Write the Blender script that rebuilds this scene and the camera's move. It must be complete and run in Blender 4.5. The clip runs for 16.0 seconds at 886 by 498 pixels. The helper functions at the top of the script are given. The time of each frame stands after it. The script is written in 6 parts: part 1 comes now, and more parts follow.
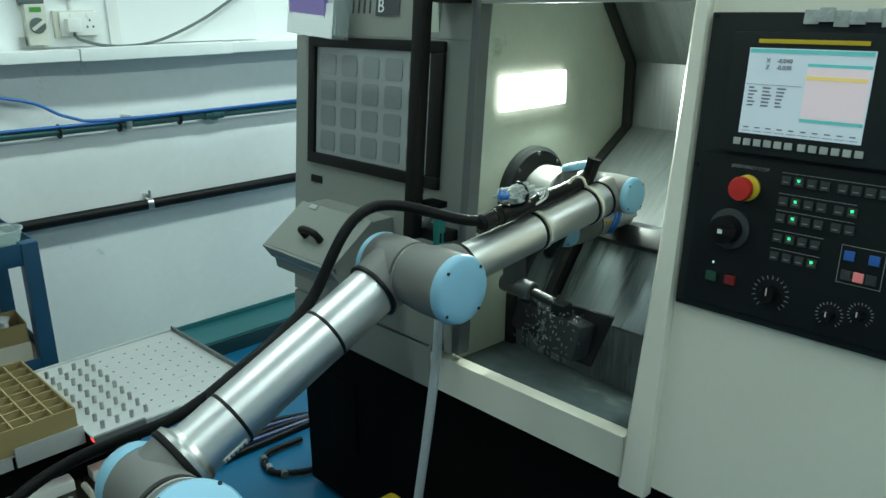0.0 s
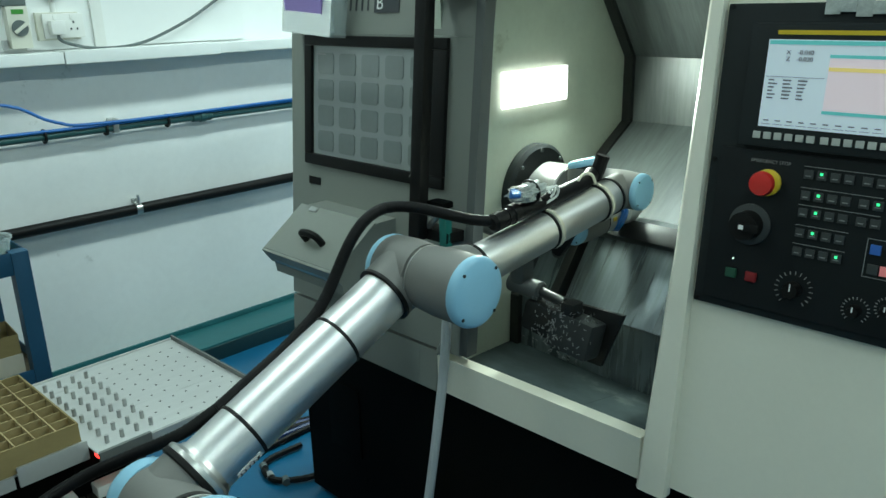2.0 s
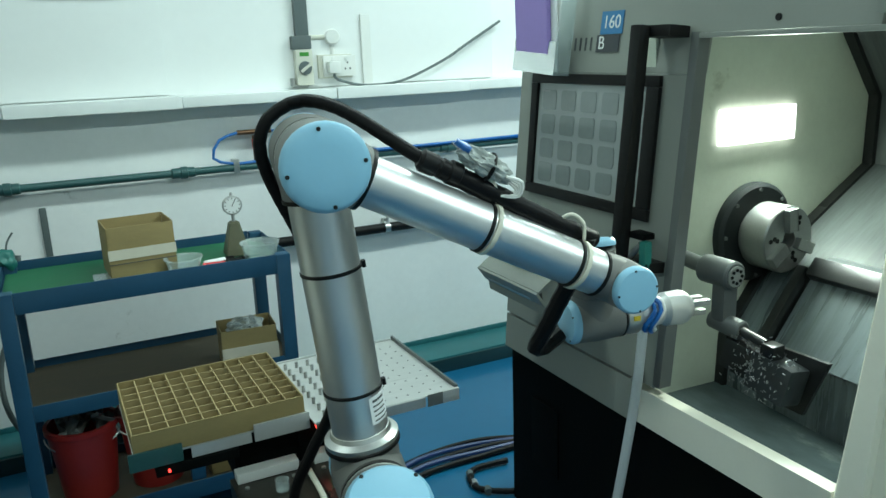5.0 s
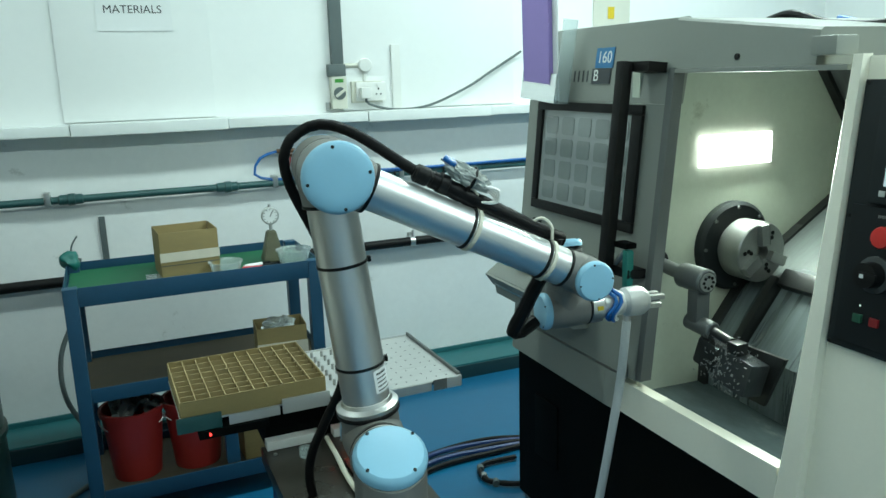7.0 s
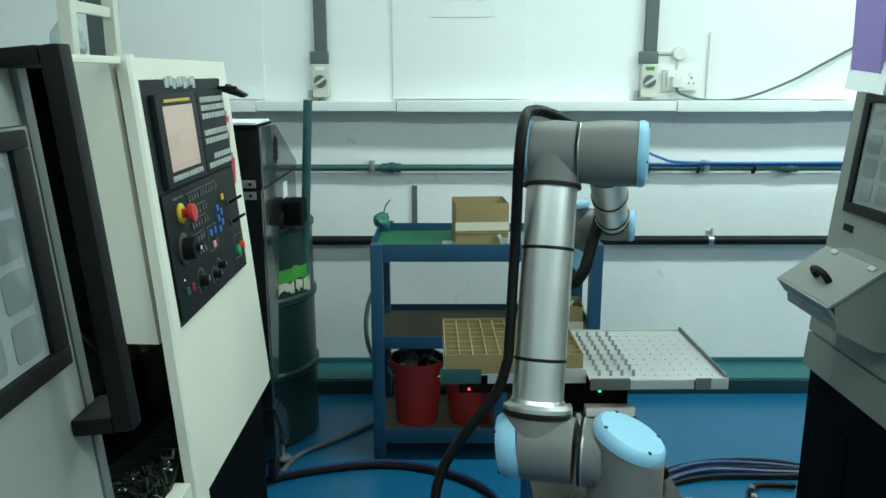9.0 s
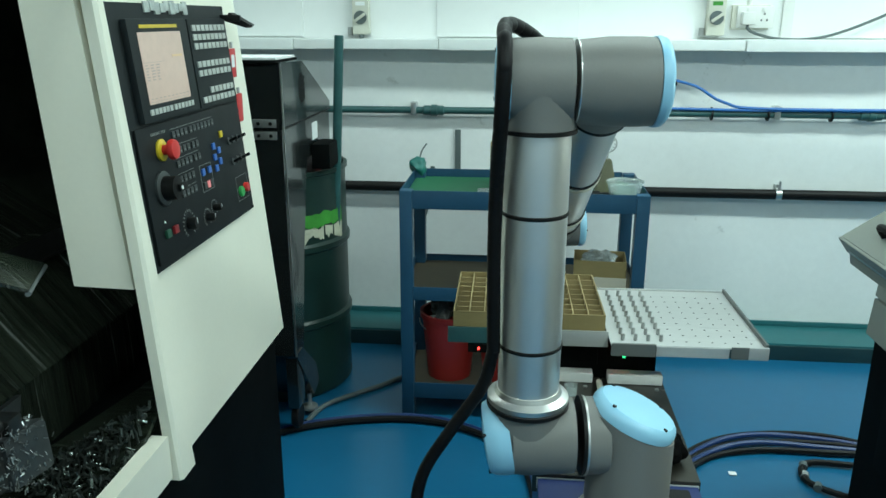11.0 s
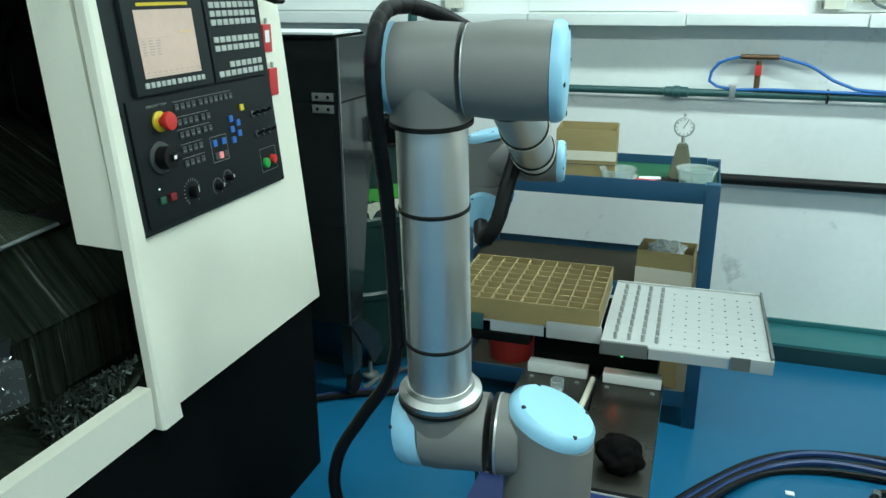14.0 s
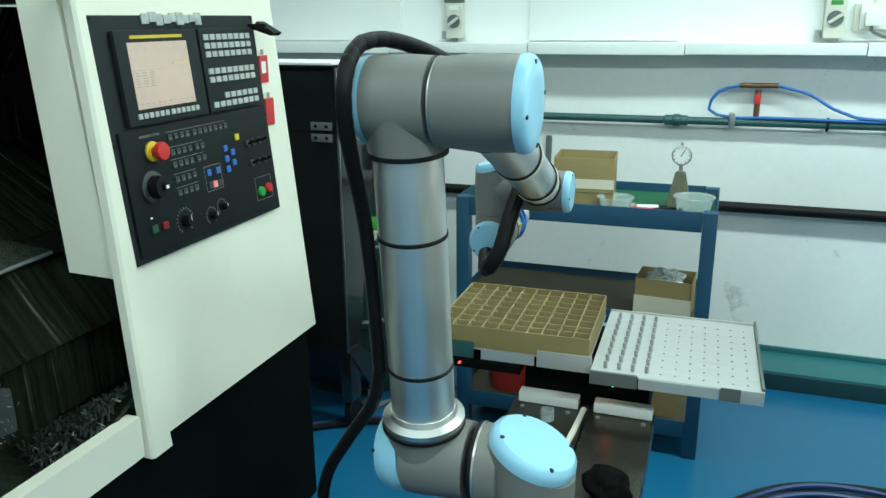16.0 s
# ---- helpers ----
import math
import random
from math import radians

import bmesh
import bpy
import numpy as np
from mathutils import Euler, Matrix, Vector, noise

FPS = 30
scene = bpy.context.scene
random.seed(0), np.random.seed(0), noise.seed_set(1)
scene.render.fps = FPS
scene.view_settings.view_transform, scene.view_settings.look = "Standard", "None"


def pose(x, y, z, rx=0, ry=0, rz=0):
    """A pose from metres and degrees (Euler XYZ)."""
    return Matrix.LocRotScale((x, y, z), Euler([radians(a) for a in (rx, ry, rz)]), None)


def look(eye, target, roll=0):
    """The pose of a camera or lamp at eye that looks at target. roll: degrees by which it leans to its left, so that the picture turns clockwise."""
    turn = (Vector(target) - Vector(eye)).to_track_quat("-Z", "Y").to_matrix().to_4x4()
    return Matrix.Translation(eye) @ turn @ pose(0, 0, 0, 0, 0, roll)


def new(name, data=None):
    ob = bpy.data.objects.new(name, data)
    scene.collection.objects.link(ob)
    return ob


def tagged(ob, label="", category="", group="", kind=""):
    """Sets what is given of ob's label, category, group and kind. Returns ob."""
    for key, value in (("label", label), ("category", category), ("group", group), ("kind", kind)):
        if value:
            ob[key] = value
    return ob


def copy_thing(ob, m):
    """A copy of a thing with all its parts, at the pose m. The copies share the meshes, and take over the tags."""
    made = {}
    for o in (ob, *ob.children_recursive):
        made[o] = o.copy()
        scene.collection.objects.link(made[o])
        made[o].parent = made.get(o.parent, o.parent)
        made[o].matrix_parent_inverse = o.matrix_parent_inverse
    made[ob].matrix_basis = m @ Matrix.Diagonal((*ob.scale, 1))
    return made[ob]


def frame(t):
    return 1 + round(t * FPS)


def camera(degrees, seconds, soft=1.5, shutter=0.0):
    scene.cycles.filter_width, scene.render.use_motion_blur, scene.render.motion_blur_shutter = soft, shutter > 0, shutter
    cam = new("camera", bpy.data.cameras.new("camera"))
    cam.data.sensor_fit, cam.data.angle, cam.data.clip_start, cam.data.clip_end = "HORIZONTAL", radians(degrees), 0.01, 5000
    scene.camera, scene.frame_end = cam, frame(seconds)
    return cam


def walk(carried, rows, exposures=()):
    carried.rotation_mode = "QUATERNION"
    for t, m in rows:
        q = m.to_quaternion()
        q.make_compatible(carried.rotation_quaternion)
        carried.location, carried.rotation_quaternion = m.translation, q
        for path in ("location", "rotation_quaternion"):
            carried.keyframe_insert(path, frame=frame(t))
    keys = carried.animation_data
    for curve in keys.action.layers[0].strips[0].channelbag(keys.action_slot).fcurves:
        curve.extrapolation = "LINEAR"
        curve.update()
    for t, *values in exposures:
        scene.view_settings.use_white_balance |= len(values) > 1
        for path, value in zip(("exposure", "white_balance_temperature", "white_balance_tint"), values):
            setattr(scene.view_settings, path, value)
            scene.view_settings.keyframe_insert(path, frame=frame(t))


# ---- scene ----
cam = camera(59.6, 16.0)
PATH = [
    (0, (-0.442, -1.159, 1.487), (0.879, 0.216, 0.883), -0.6),
    (0.5, (-0.443, -1.116, 1.486), (0.907, 0.219, 0.86), -2.0),
    (1, (-0.439, -1.098, 1.483), (0.93, 0.224, 0.868), -1.7),
    (1.5, (-0.447, -1.095, 1.487), (0.903, 0.247, 0.874), -1.8),
    (2, (-0.455, -1.096, 1.485), (0.896, 0.246, 0.874), -1.4),
    (2.5, (-0.46, -1.094, 1.484), (0.874, 0.266, 0.874), -1.5),
    (3, (-0.451, -1.093, 1.486), (0.879, 0.271, 0.877), -1.5),
    (3.5, (-0.451, -1.098, 1.484), (0.882, 0.262, 0.872), -2.0),
    (4, (-0.445, -1.111, 1.496), (0.77, 0.353, 0.879), -2.2),
    (4.5, (-0.44, -1.185, 1.482), (0.486, 0.501, 0.934), -2.6),
    (7, (-0.487, -1.525, 1.5), (0.287, 0.265, 1.059), -1.6),
    (7.5, (-0.525, -1.618, 1.492), (0.248, 0.172, 1.046), -1.9),
    (8, (-0.542, -1.648, 1.499), (0.141, 0.179, 1.055), -2.2),
    (8.5, (-0.503, -1.612, 1.489), (-0.116, 0.304, 1.067), -1.8),
    (9, (-0.405, -1.575, 1.462), (-0.399, 0.375, 1.019), -0.0),
    (11.5, (-0.177, -1.382, 1.421), (-0.447, 0.502, 0.807), 0.4),
    (12, (-0.05, -1.365, 1.423), (-0.467, 0.478, 0.769), 0.5),
    (12.5, (0.042, -1.365, 1.419), (-0.469, 0.455, 0.766), -0.5),
    (13, (0.077, -1.355, 1.423), (-0.455, 0.457, 0.766), -0.2),
    (13.5, (0.077, -1.332, 1.422), (-0.462, 0.478, 0.764), -0.7),
    (14, (0.12, -1.307, 1.431), (-0.49, 0.489, 0.796), -0.3),
    (14.5, (0.146, -1.3, 1.429), (-0.496, 0.488, 0.804), -0.7),
    (15, (0.157, -1.306, 1.434), (-0.51, 0.484, 0.841), -0.5),
    (15.5, (0.158, -1.302, 1.436), (-0.505, 0.496, 0.863), -0.4),
    (16, (0.166, -1.293, 1.437), (-0.48, 0.512, 0.867), -0.5),
]
walk(cam, [(t, look(eye, target, roll)) for t, eye, target, roll in PATH],
     exposures=[(0, -0.71), (3.5, -0.66), (4.5, -0.54), (7, -0.42), (9, -0.32), (11.5, -0.18), (12.5, -0.08), (14, -0.08), (16, -0.06)])

# ---- world, lamps, exposure ----
world = bpy.data.worlds.new("world")
world.use_nodes = True
scene.world = world
world.node_tree.nodes["Background"].inputs[0].default_value = (0.75, 0.95, 0.9, 1)
world.node_tree.nodes["Background"].inputs[1].default_value = 0.03
scene.view_settings.exposure = 0.0
LAMP_COLOUR = (0.785, 1.0, 0.958)
LAMP_WATTS = 26.0
CEILING = 2.9


# ---- materials ----
def node(nt, kind, **values):
    n = nt.nodes.new(kind)
    for k, v in values.items():
        n.inputs[k].default_value = v
    return n


def mat(name, colour, rough=0.5, metal=0.0, var=0.12, scale=3.0, grain=60.0, bump=0.05, dirt=None, dirt_at=0.62,
        dirt_scale=2.0, stretch=(1, 1, 1), random_tint=0.0, coat=0.0, emit=0.0, spec=0.5):
    """A surface with broad and fine variation of colour and roughness, optional blotches of dirt, and fine relief."""
    m = bpy.data.materials.new(name)
    m.use_nodes = True
    nt = m.node_tree
    b = nt.nodes["Principled BSDF"]
    co = nt.nodes.new("ShaderNodeTexCoord")
    mp = nt.nodes.new("ShaderNodeMapping")
    mp.inputs["Scale"].default_value = stretch
    nt.links.new(co.outputs["Object"], mp.inputs["Vector"])
    big = node(nt, "ShaderNodeTexNoise", Scale=scale, Detail=6.0, Roughness=0.6)
    fine = node(nt, "ShaderNodeTexNoise", Scale=grain, Detail=4.0, Roughness=0.6)
    for n in (big, fine):
        nt.links.new(mp.outputs[0], n.inputs["Vector"])
    add = nt.nodes.new("ShaderNodeMath")
    add.operation = "MULTIPLY_ADD"
    add.inputs[1].default_value = 0.35
    nt.links.new(fine.outputs["Fac"], add.inputs[0])
    nt.links.new(big.outputs["Fac"], add.inputs[2])
    ramp = nt.nodes.new("ShaderNodeMapRange")
    ramp.inputs["From Min"].default_value, ramp.inputs["From Max"].default_value = 0.4, 0.95
    ramp.inputs["To Min"].default_value, ramp.inputs["To Max"].default_value = 1 - var, 1 + var
    nt.links.new(add.outputs[0], ramp.inputs["Value"])
    vec = nt.nodes.new("ShaderNodeVectorMath")
    vec.operation = "SCALE"
    vec.inputs[0].default_value = colour
    nt.links.new(ramp.outputs[0], vec.inputs["Scale"])
    last = vec.outputs[0]
    if random_tint:
        info = nt.nodes.new("ShaderNodeObjectInfo")
        rr = nt.nodes.new("ShaderNodeMapRange")
        rr.inputs["To Min"].default_value, rr.inputs["To Max"].default_value = 1 - random_tint, 1 + random_tint
        nt.links.new(info.outputs["Random"], rr.inputs["Value"])
        v2 = nt.nodes.new("ShaderNodeVectorMath")
        v2.operation = "SCALE"
        nt.links.new(last, v2.inputs[0])
        nt.links.new(rr.outputs[0], v2.inputs["Scale"])
        last = v2.outputs[0]
    if dirt:
        dn = node(nt, "ShaderNodeTexNoise", Scale=dirt_scale, Detail=8.0, Roughness=0.7)
        nt.links.new(mp.outputs[0], dn.inputs["Vector"])
        dr = nt.nodes.new("ShaderNodeMapRange")
        dr.inputs["From Min"].default_value, dr.inputs["From Max"].default_value = dirt_at, dirt_at + 0.12
        nt.links.new(dn.outputs["Fac"], dr.inputs["Value"])
        mix = nt.nodes.new("ShaderNodeMix")
        mix.data_type = "RGBA"
        nt.links.new(dr.outputs[0], mix.inputs["Factor"])
        nt.links.new(last, mix.inputs[6])
        mix.inputs[7].default_value = (*dirt, 1)
        last = mix.outputs[2]
    nt.links.new(last, b.inputs["Base Color"])
    rg = nt.nodes.new("ShaderNodeMapRange")
    rg.inputs["To Min"].default_value, rg.inputs["To Max"].default_value = max(0.02, rough * 0.75), min(1, rough * 1.25)
    nt.links.new(big.outputs["Fac"], rg.inputs["Value"])
    nt.links.new(rg.outputs[0], b.inputs["Roughness"])
    b.inputs["Metallic"].default_value = metal
    b.inputs["Coat Weight"].default_value = coat
    b.inputs["Specular IOR Level"].default_value = spec
    if bump:
        bp = nt.nodes.new("ShaderNodeBump")
        bp.inputs["Strength"].default_value = bump
        bp.inputs["Distance"].default_value = 0.01
        nt.links.new(add.outputs[0], bp.inputs["Height"])
        nt.links.new(bp.outputs[0], b.inputs["Normal"])
    if emit:
        nt.links.new(last, b.inputs["Emission Color"])
        b.inputs["Emission Strength"].default_value = emit
    return m


def glass(name, colour, rough=0.05, alpha_like=0.9):
    m = bpy.data.materials.new(name)
    m.use_nodes = True
    b = m.node_tree.nodes["Principled BSDF"]
    b.inputs["Base Color"].default_value = (*colour, 1)
    b.inputs["Roughness"].default_value = rough
    b.inputs["Transmission Weight"].default_value = alpha_like
    b.inputs["IOR"].default_value = 1.3
    return m


M_WALL_UP = mat("white wall paint", (0.80, 0.82, 0.81), 0.6, var=0.03, scale=1.2, grain=25, bump=0.05)
M_WALL_LOW = mat("aged white wall paint", (0.81, 0.83, 0.82), 0.65, var=0.07, scale=1.5, grain=30, bump=0.12,
                 dirt=(0.36, 0.37, 0.34), dirt_at=0.64, dirt_scale=4.2)
M_LEDGE = mat("white ledge paint", (0.76, 0.79, 0.78), 0.55, var=0.05, scale=4, grain=40, bump=0.08)
M_FLOOR = mat("blue epoxy floor", (0.006, 0.115, 0.235), 0.30, var=0.10, scale=1.5, grain=18, bump=0.03,
              dirt=(0.012, 0.10, 0.19), dirt_at=0.66, dirt_scale=3.0)
M_TEAL = mat("teal skirting paint", (0.02, 0.135, 0.15), 0.45, var=0.12, scale=2, grain=30, bump=0.06)
M_TEAL_DARK = mat("very dark teal paint", (0.006, 0.035, 0.042), 0.5, var=0.2, scale=3, grain=30, bump=0.08)
M_CEIL = mat("ceiling paint", (0.75, 0.77, 0.75), 0.8, var=0.03, bump=0.02)
M_GREY = mat("warm grey machine enamel", (0.235, 0.25, 0.225), 0.42, var=0.05, scale=2.5, grain=90, bump=0.03)
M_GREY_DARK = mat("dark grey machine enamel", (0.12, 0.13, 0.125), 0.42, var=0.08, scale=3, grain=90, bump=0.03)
M_CREAM = mat("cream machine enamel", (0.79, 0.77, 0.655), 0.38, var=0.04, scale=2.5, grain=90, bump=0.03,
              dirt=(0.36, 0.35, 0.27), dirt_at=0.70, dirt_scale=5)
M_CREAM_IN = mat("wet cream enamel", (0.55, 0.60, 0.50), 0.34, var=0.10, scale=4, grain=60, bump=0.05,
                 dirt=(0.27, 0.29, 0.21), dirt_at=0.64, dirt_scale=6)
M_BLACK = mat("black machine enamel", (0.004, 0.005, 0.005), 0.65, var=0.25, scale=4, grain=80, bump=0.04, spec=0.04)
M_PANEL = mat("charcoal control panel", (0.015, 0.019, 0.020), 0.55, var=0.12, scale=8, grain=300, bump=0.05, spec=0.2)
M_PANEL2 = mat("black overlay film", (0.010, 0.0125, 0.0135), 0.5, var=0.1, scale=8, grain=300, bump=0.03, spec=0.18)
M_STEEL = mat("brushed stainless steel", (0.55, 0.56, 0.55), 0.32, 1.0, var=0.08, scale=4, grain=120, bump=0.03, stretch=(1, 12, 1))
M_TRAY = mat("bright satin sheet steel", (0.58, 0.59, 0.58), 0.42, 0.5, var=0.07, scale=5, grain=120, bump=0.02, stretch=(1, 10, 1), dirt=(0.42, 0.43, 0.42), dirt_at=0.6, dirt_scale=6)
M_PRINT = mat("dull white print", (0.24, 0.25, 0.24), 0.6, var=0.1, scale=30)
M_STEEL_DARK = mat("oily dark steel plate", (0.045, 0.042, 0.034), 0.28, 0.5, var=0.25, scale=5, grain=80, bump=0.03)
M_STEEL_WET = mat("wet oily steel", (0.19, 0.215, 0.22), 0.35, 0.4, var=0.3, scale=6, grain=50, bump=0.15)
M_CHROME = mat("machined steel", (0.46, 0.47, 0.46), 0.38, 0.8, var=0.08, scale=10, grain=200, bump=0.02)
M_ALU = mat("brushed aluminium tube", (0.68, 0.685, 0.68), 0.42, 1.0, var=0.03, scale=3, grain=150, bump=0.012, stretch=(6, 0.8, 0.8))
M_ALU_CAST = mat("bright cast aluminium", (0.62, 0.62, 0.60), 0.38, 1.0, var=0.06, scale=8, grain=200, bump=0.04)
M_ROBOT = mat("grey robot casting", (0.165, 0.165, 0.155), 0.55, 0.15, var=0.06, scale=6, grain=260, bump=0.05)
M_CAP = mat("light blue plastic", (0.25, 0.50, 0.66), 0.38, var=0.04, scale=6, grain=120, bump=0.02)
M_RUBBER = mat("black rubber", (0.005, 0.005, 0.005), 0.5, var=0.2, scale=20, grain=200, bump=0.05, spec=0.22)
M_HOSE = mat("black corrugated hose", (0.004, 0.004, 0.0045), 0.45, var=0.2, scale=20, grain=400, bump=0.06, spec=0.16)
M_TIE = mat("natural nylon tie", (0.62, 0.60, 0.50), 0.5, var=0.05)
M_CARD = mat("brown cardboard", (0.27, 0.205, 0.088), 0.85, var=0.12, scale=8, grain=120, bump=0.12, stretch=(1, 1, 3))
M_CARD_EDGE = mat("cardboard edge", (0.33, 0.255, 0.12), 0.85, var=0.12, scale=20, grain=150, bump=0.1)
M_TAPE = mat("pale packing tape", (0.60, 0.56, 0.46), 0.35, var=0.06, scale=10)
M_CART = mat("dark blue cart paint", (0.012, 0.065, 0.125), 0.42, var=0.15, scale=5, grain=70, bump=0.05,
             dirt=(0.05, 0.06, 0.06), dirt_at=0.7, dirt_scale=8)
M_MAT = mat("green cutting mat", (0.01, 0.115, 0.05), 0.6, var=0.15, scale=6, grain=80, bump=0.05)
M_WOOD = mat("grimy brown shelf board", (0.09, 0.075, 0.05), 0.75, var=0.25, scale=4, grain=60, bump=0.1, stretch=(1, 6, 1))
M_RED = mat("red bucket plastic", (0.32, 0.022, 0.018), 0.4, var=0.1, scale=5)
M_CLEAR = glass("clear plastic", (0.85, 0.93, 0.93), 0.12, 0.75)
M_PIPE = mat("dark green pipe paint", (0.022, 0.085, 0.085), 0.4, var=0.2, scale=12, grain=90, bump=0.06)
M_BLUE_TUBE = mat("blue air tube", (0.01, 0.13, 0.42), 0.35, var=0.08)
M_CABLE = mat("dark blue cable sheath", (0.006, 0.032, 0.13), 0.4, var=0.12)
M_NAVY = mat("navy blue painted steel", (0.012, 0.03, 0.14), 0.4, var=0.1, scale=4, grain=60)
M_WHITE = mat("white plastic", (0.72, 0.73, 0.70), 0.4, var=0.04)
M_FILM = mat("crumpled clear film", (0.40, 0.43, 0.41), 0.15, var=0.35, scale=40, grain=150, bump=0.3)
M_IVORY = mat("ivory plastic", (0.58, 0.58, 0.50), 0.45, var=0.05)
M_GREYP = mat("grey plastic trunking", (0.10, 0.125, 0.125), 0.5, var=0.08)
M_PURPLE = mat("lilac paper", (0.36, 0.26, 0.62), 0.7, var=0.05)
M_PAPER = mat("white paper", (0.78, 0.80, 0.80), 0.8, var=0.03)
M_INK = mat("dark printed ink", (0.05, 0.055, 0.06), 0.7, var=0.1)
M_BADGE = mat("blue badge", (0.03, 0.17, 0.36), 0.35, var=0.05)
M_LETTER = mat("white lettering", (0.75, 0.77, 0.75), 0.5, var=0.03)
M_ESTOP = mat("red push button", (0.55, 0.025, 0.02), 0.32, var=0.06)
M_YELLOW = mat("yellow plastic", (0.62, 0.44, 0.02), 0.4, var=0.06)
M_KEY = mat("pale grey key caps", (0.42, 0.43, 0.40), 0.5, var=0.06, random_tint=0.06)
M_KEY_DARK = mat("dark key caps", (0.035, 0.04, 0.04), 0.45, var=0.1)
M_DRUM = mat("dark green drum paint", (0.010, 0.032, 0.026), 0.35, var=0.3, scale=6, grain=60, bump=0.06)
M_CONV = mat("black conveyor enamel", (0.014, 0.017, 0.017), 0.20, var=0.2, scale=4, grain=70, bump=0.03, coat=0.4)
M_DARKRED = mat("dark red chute", (0.06, 0.006, 0.006), 0.5, var=0.2)
M_SWARF = mat("bright metal chips", (0.34, 0.36, 0.36), 0.35, 0.9, var=0.2, scale=30)
M_SWARF_DARK = mat("wet dark swarf", (0.10, 0.12, 0.11), 0.3, 0.8, var=0.5, scale=30)
M_FOAM = mat("pale label print", (0.50, 0.50, 0.38), 0.6, var=0.35, scale=18, grain=50)
M_GREENP = mat("green label print", (0.04, 0.26, 0.03), 0.6, var=0.3, scale=18, grain=50)
M_CLOTH = mat("black cloth", (0.004, 0.004, 0.004), 0.95, var=0.3, scale=20, grain=200, bump=0.3, spec=0.05)
M_GREYHOSE = mat("pale grey hose", (0.42, 0.45, 0.46), 0.4, var=0.06)
M_GREEN_GUN = mat("green plastic", (0.01, 0.14, 0.12), 0.4, var=0.1)
M_BRASS = mat("dull brass", (0.16, 0.085, 0.045), 0.4, 0.6, var=0.2, scale=20)
M_TAGRED = mat("red tag", (0.55, 0.03, 0.03), 0.4, var=0.06)
M_LAMP = mat("work lamp glow", (0.95, 1.0, 0.95), 0.5, var=0.0, bump=0, emit=6.0)
M_TUBE = mat("fluorescent tube glow", (0.85, 1.0, 0.94), 0.5, var=0.0, bump=0, emit=5.0)
M_LED_G = mat("green indicator glow", (0.05, 1.0, 0.35), 0.4, var=0, bump=0, emit=1.6)
M_LED_R = mat("red indicator glow", (1.0, 0.04, 0.03), 0.4, var=0, bump=0, emit=6.0)
M_LED_W = mat("pale indicator glow", (0.7, 1.0, 0.85), 0.4, var=0, bump=0, emit=1.5)
M_SCREEN = mat("lit screen", (0.66, 0.76, 0.83), 0.3, var=0.03, scale=3, bump=0, emit=0.27)
# screen colours with the dimming of a slanting view put in
M_SCREEN_DIM = mat("dim lit screen", (0.46, 0.34, 0.28), 0.3, var=0.12, scale=6, bump=0, emit=0.34)
M_SC_TEAL = mat("teal screen bar", (0.12, 0.52, 0.50), 0.3, var=0, bump=0, emit=0.36)
M_SC_PINK = mat("pink screen pane", (0.80, 0.66, 0.70), 0.3, var=0, bump=0, emit=0.38)
M_SC_YEL = mat("yellow screen bar", (0.86, 0.66, 0.22), 0.3, var=0, bump=0, emit=0.38)
M_SC_DIM = mat("faded screen bar", (0.50, 0.36, 0.20), 0.3, var=0, bump=0, emit=0.4)
M_SC_DIMINK = mat("faded screen text", (0.34, 0.27, 0.24), 0.3, var=0, bump=0, emit=0.3)
M_SC_INK = mat("screen text", (0.16, 0.18, 0.20), 0.4, var=0, bump=0, emit=0.1)
M_BTN_BLUE = mat("blue button", (0.03, 0.12, 0.42), 0.35, var=0.05)
M_BTN_RED = mat("pink lit button", (0.75, 0.22, 0.22), 0.35, var=0.05, emit=0.25)
M_BTN_DIMG = mat("unlit green button", (0.012, 0.07, 0.04), 0.4, var=0.05)
M_BTN_DIMR = mat("unlit red button", (0.20, 0.012, 0.015), 0.4, var=0.05)
M_BTN_GREEN = mat("green button", (0.02, 0.30, 0.06), 0.35, var=0.05)


# ---- mesh helpers ----
def box(bm, x0, x1, y0, y1, z0, z1, bevel=0.0, m=None):
    r = bmesh.ops.create_cube(bm, size=1.0)
    vs = r["verts"]
    for v in vs:
        v.co = Vector(((x0 + x1) / 2 + v.co.x * (x1 - x0), (y0 + y1) / 2 + v.co.y * (y1 - y0), (z0 + z1) / 2 + v.co.z * (z1 - z0)))
    if m is not None:
        for v in vs:
            v.co = m @ v.co
    if bevel:
        es = list({e for v in vs for e in v.link_edges})
        bmesh.ops.bevel(bm, geom=es, offset=bevel, segments=2, affect="EDGES", profile=0.7)
    return bm


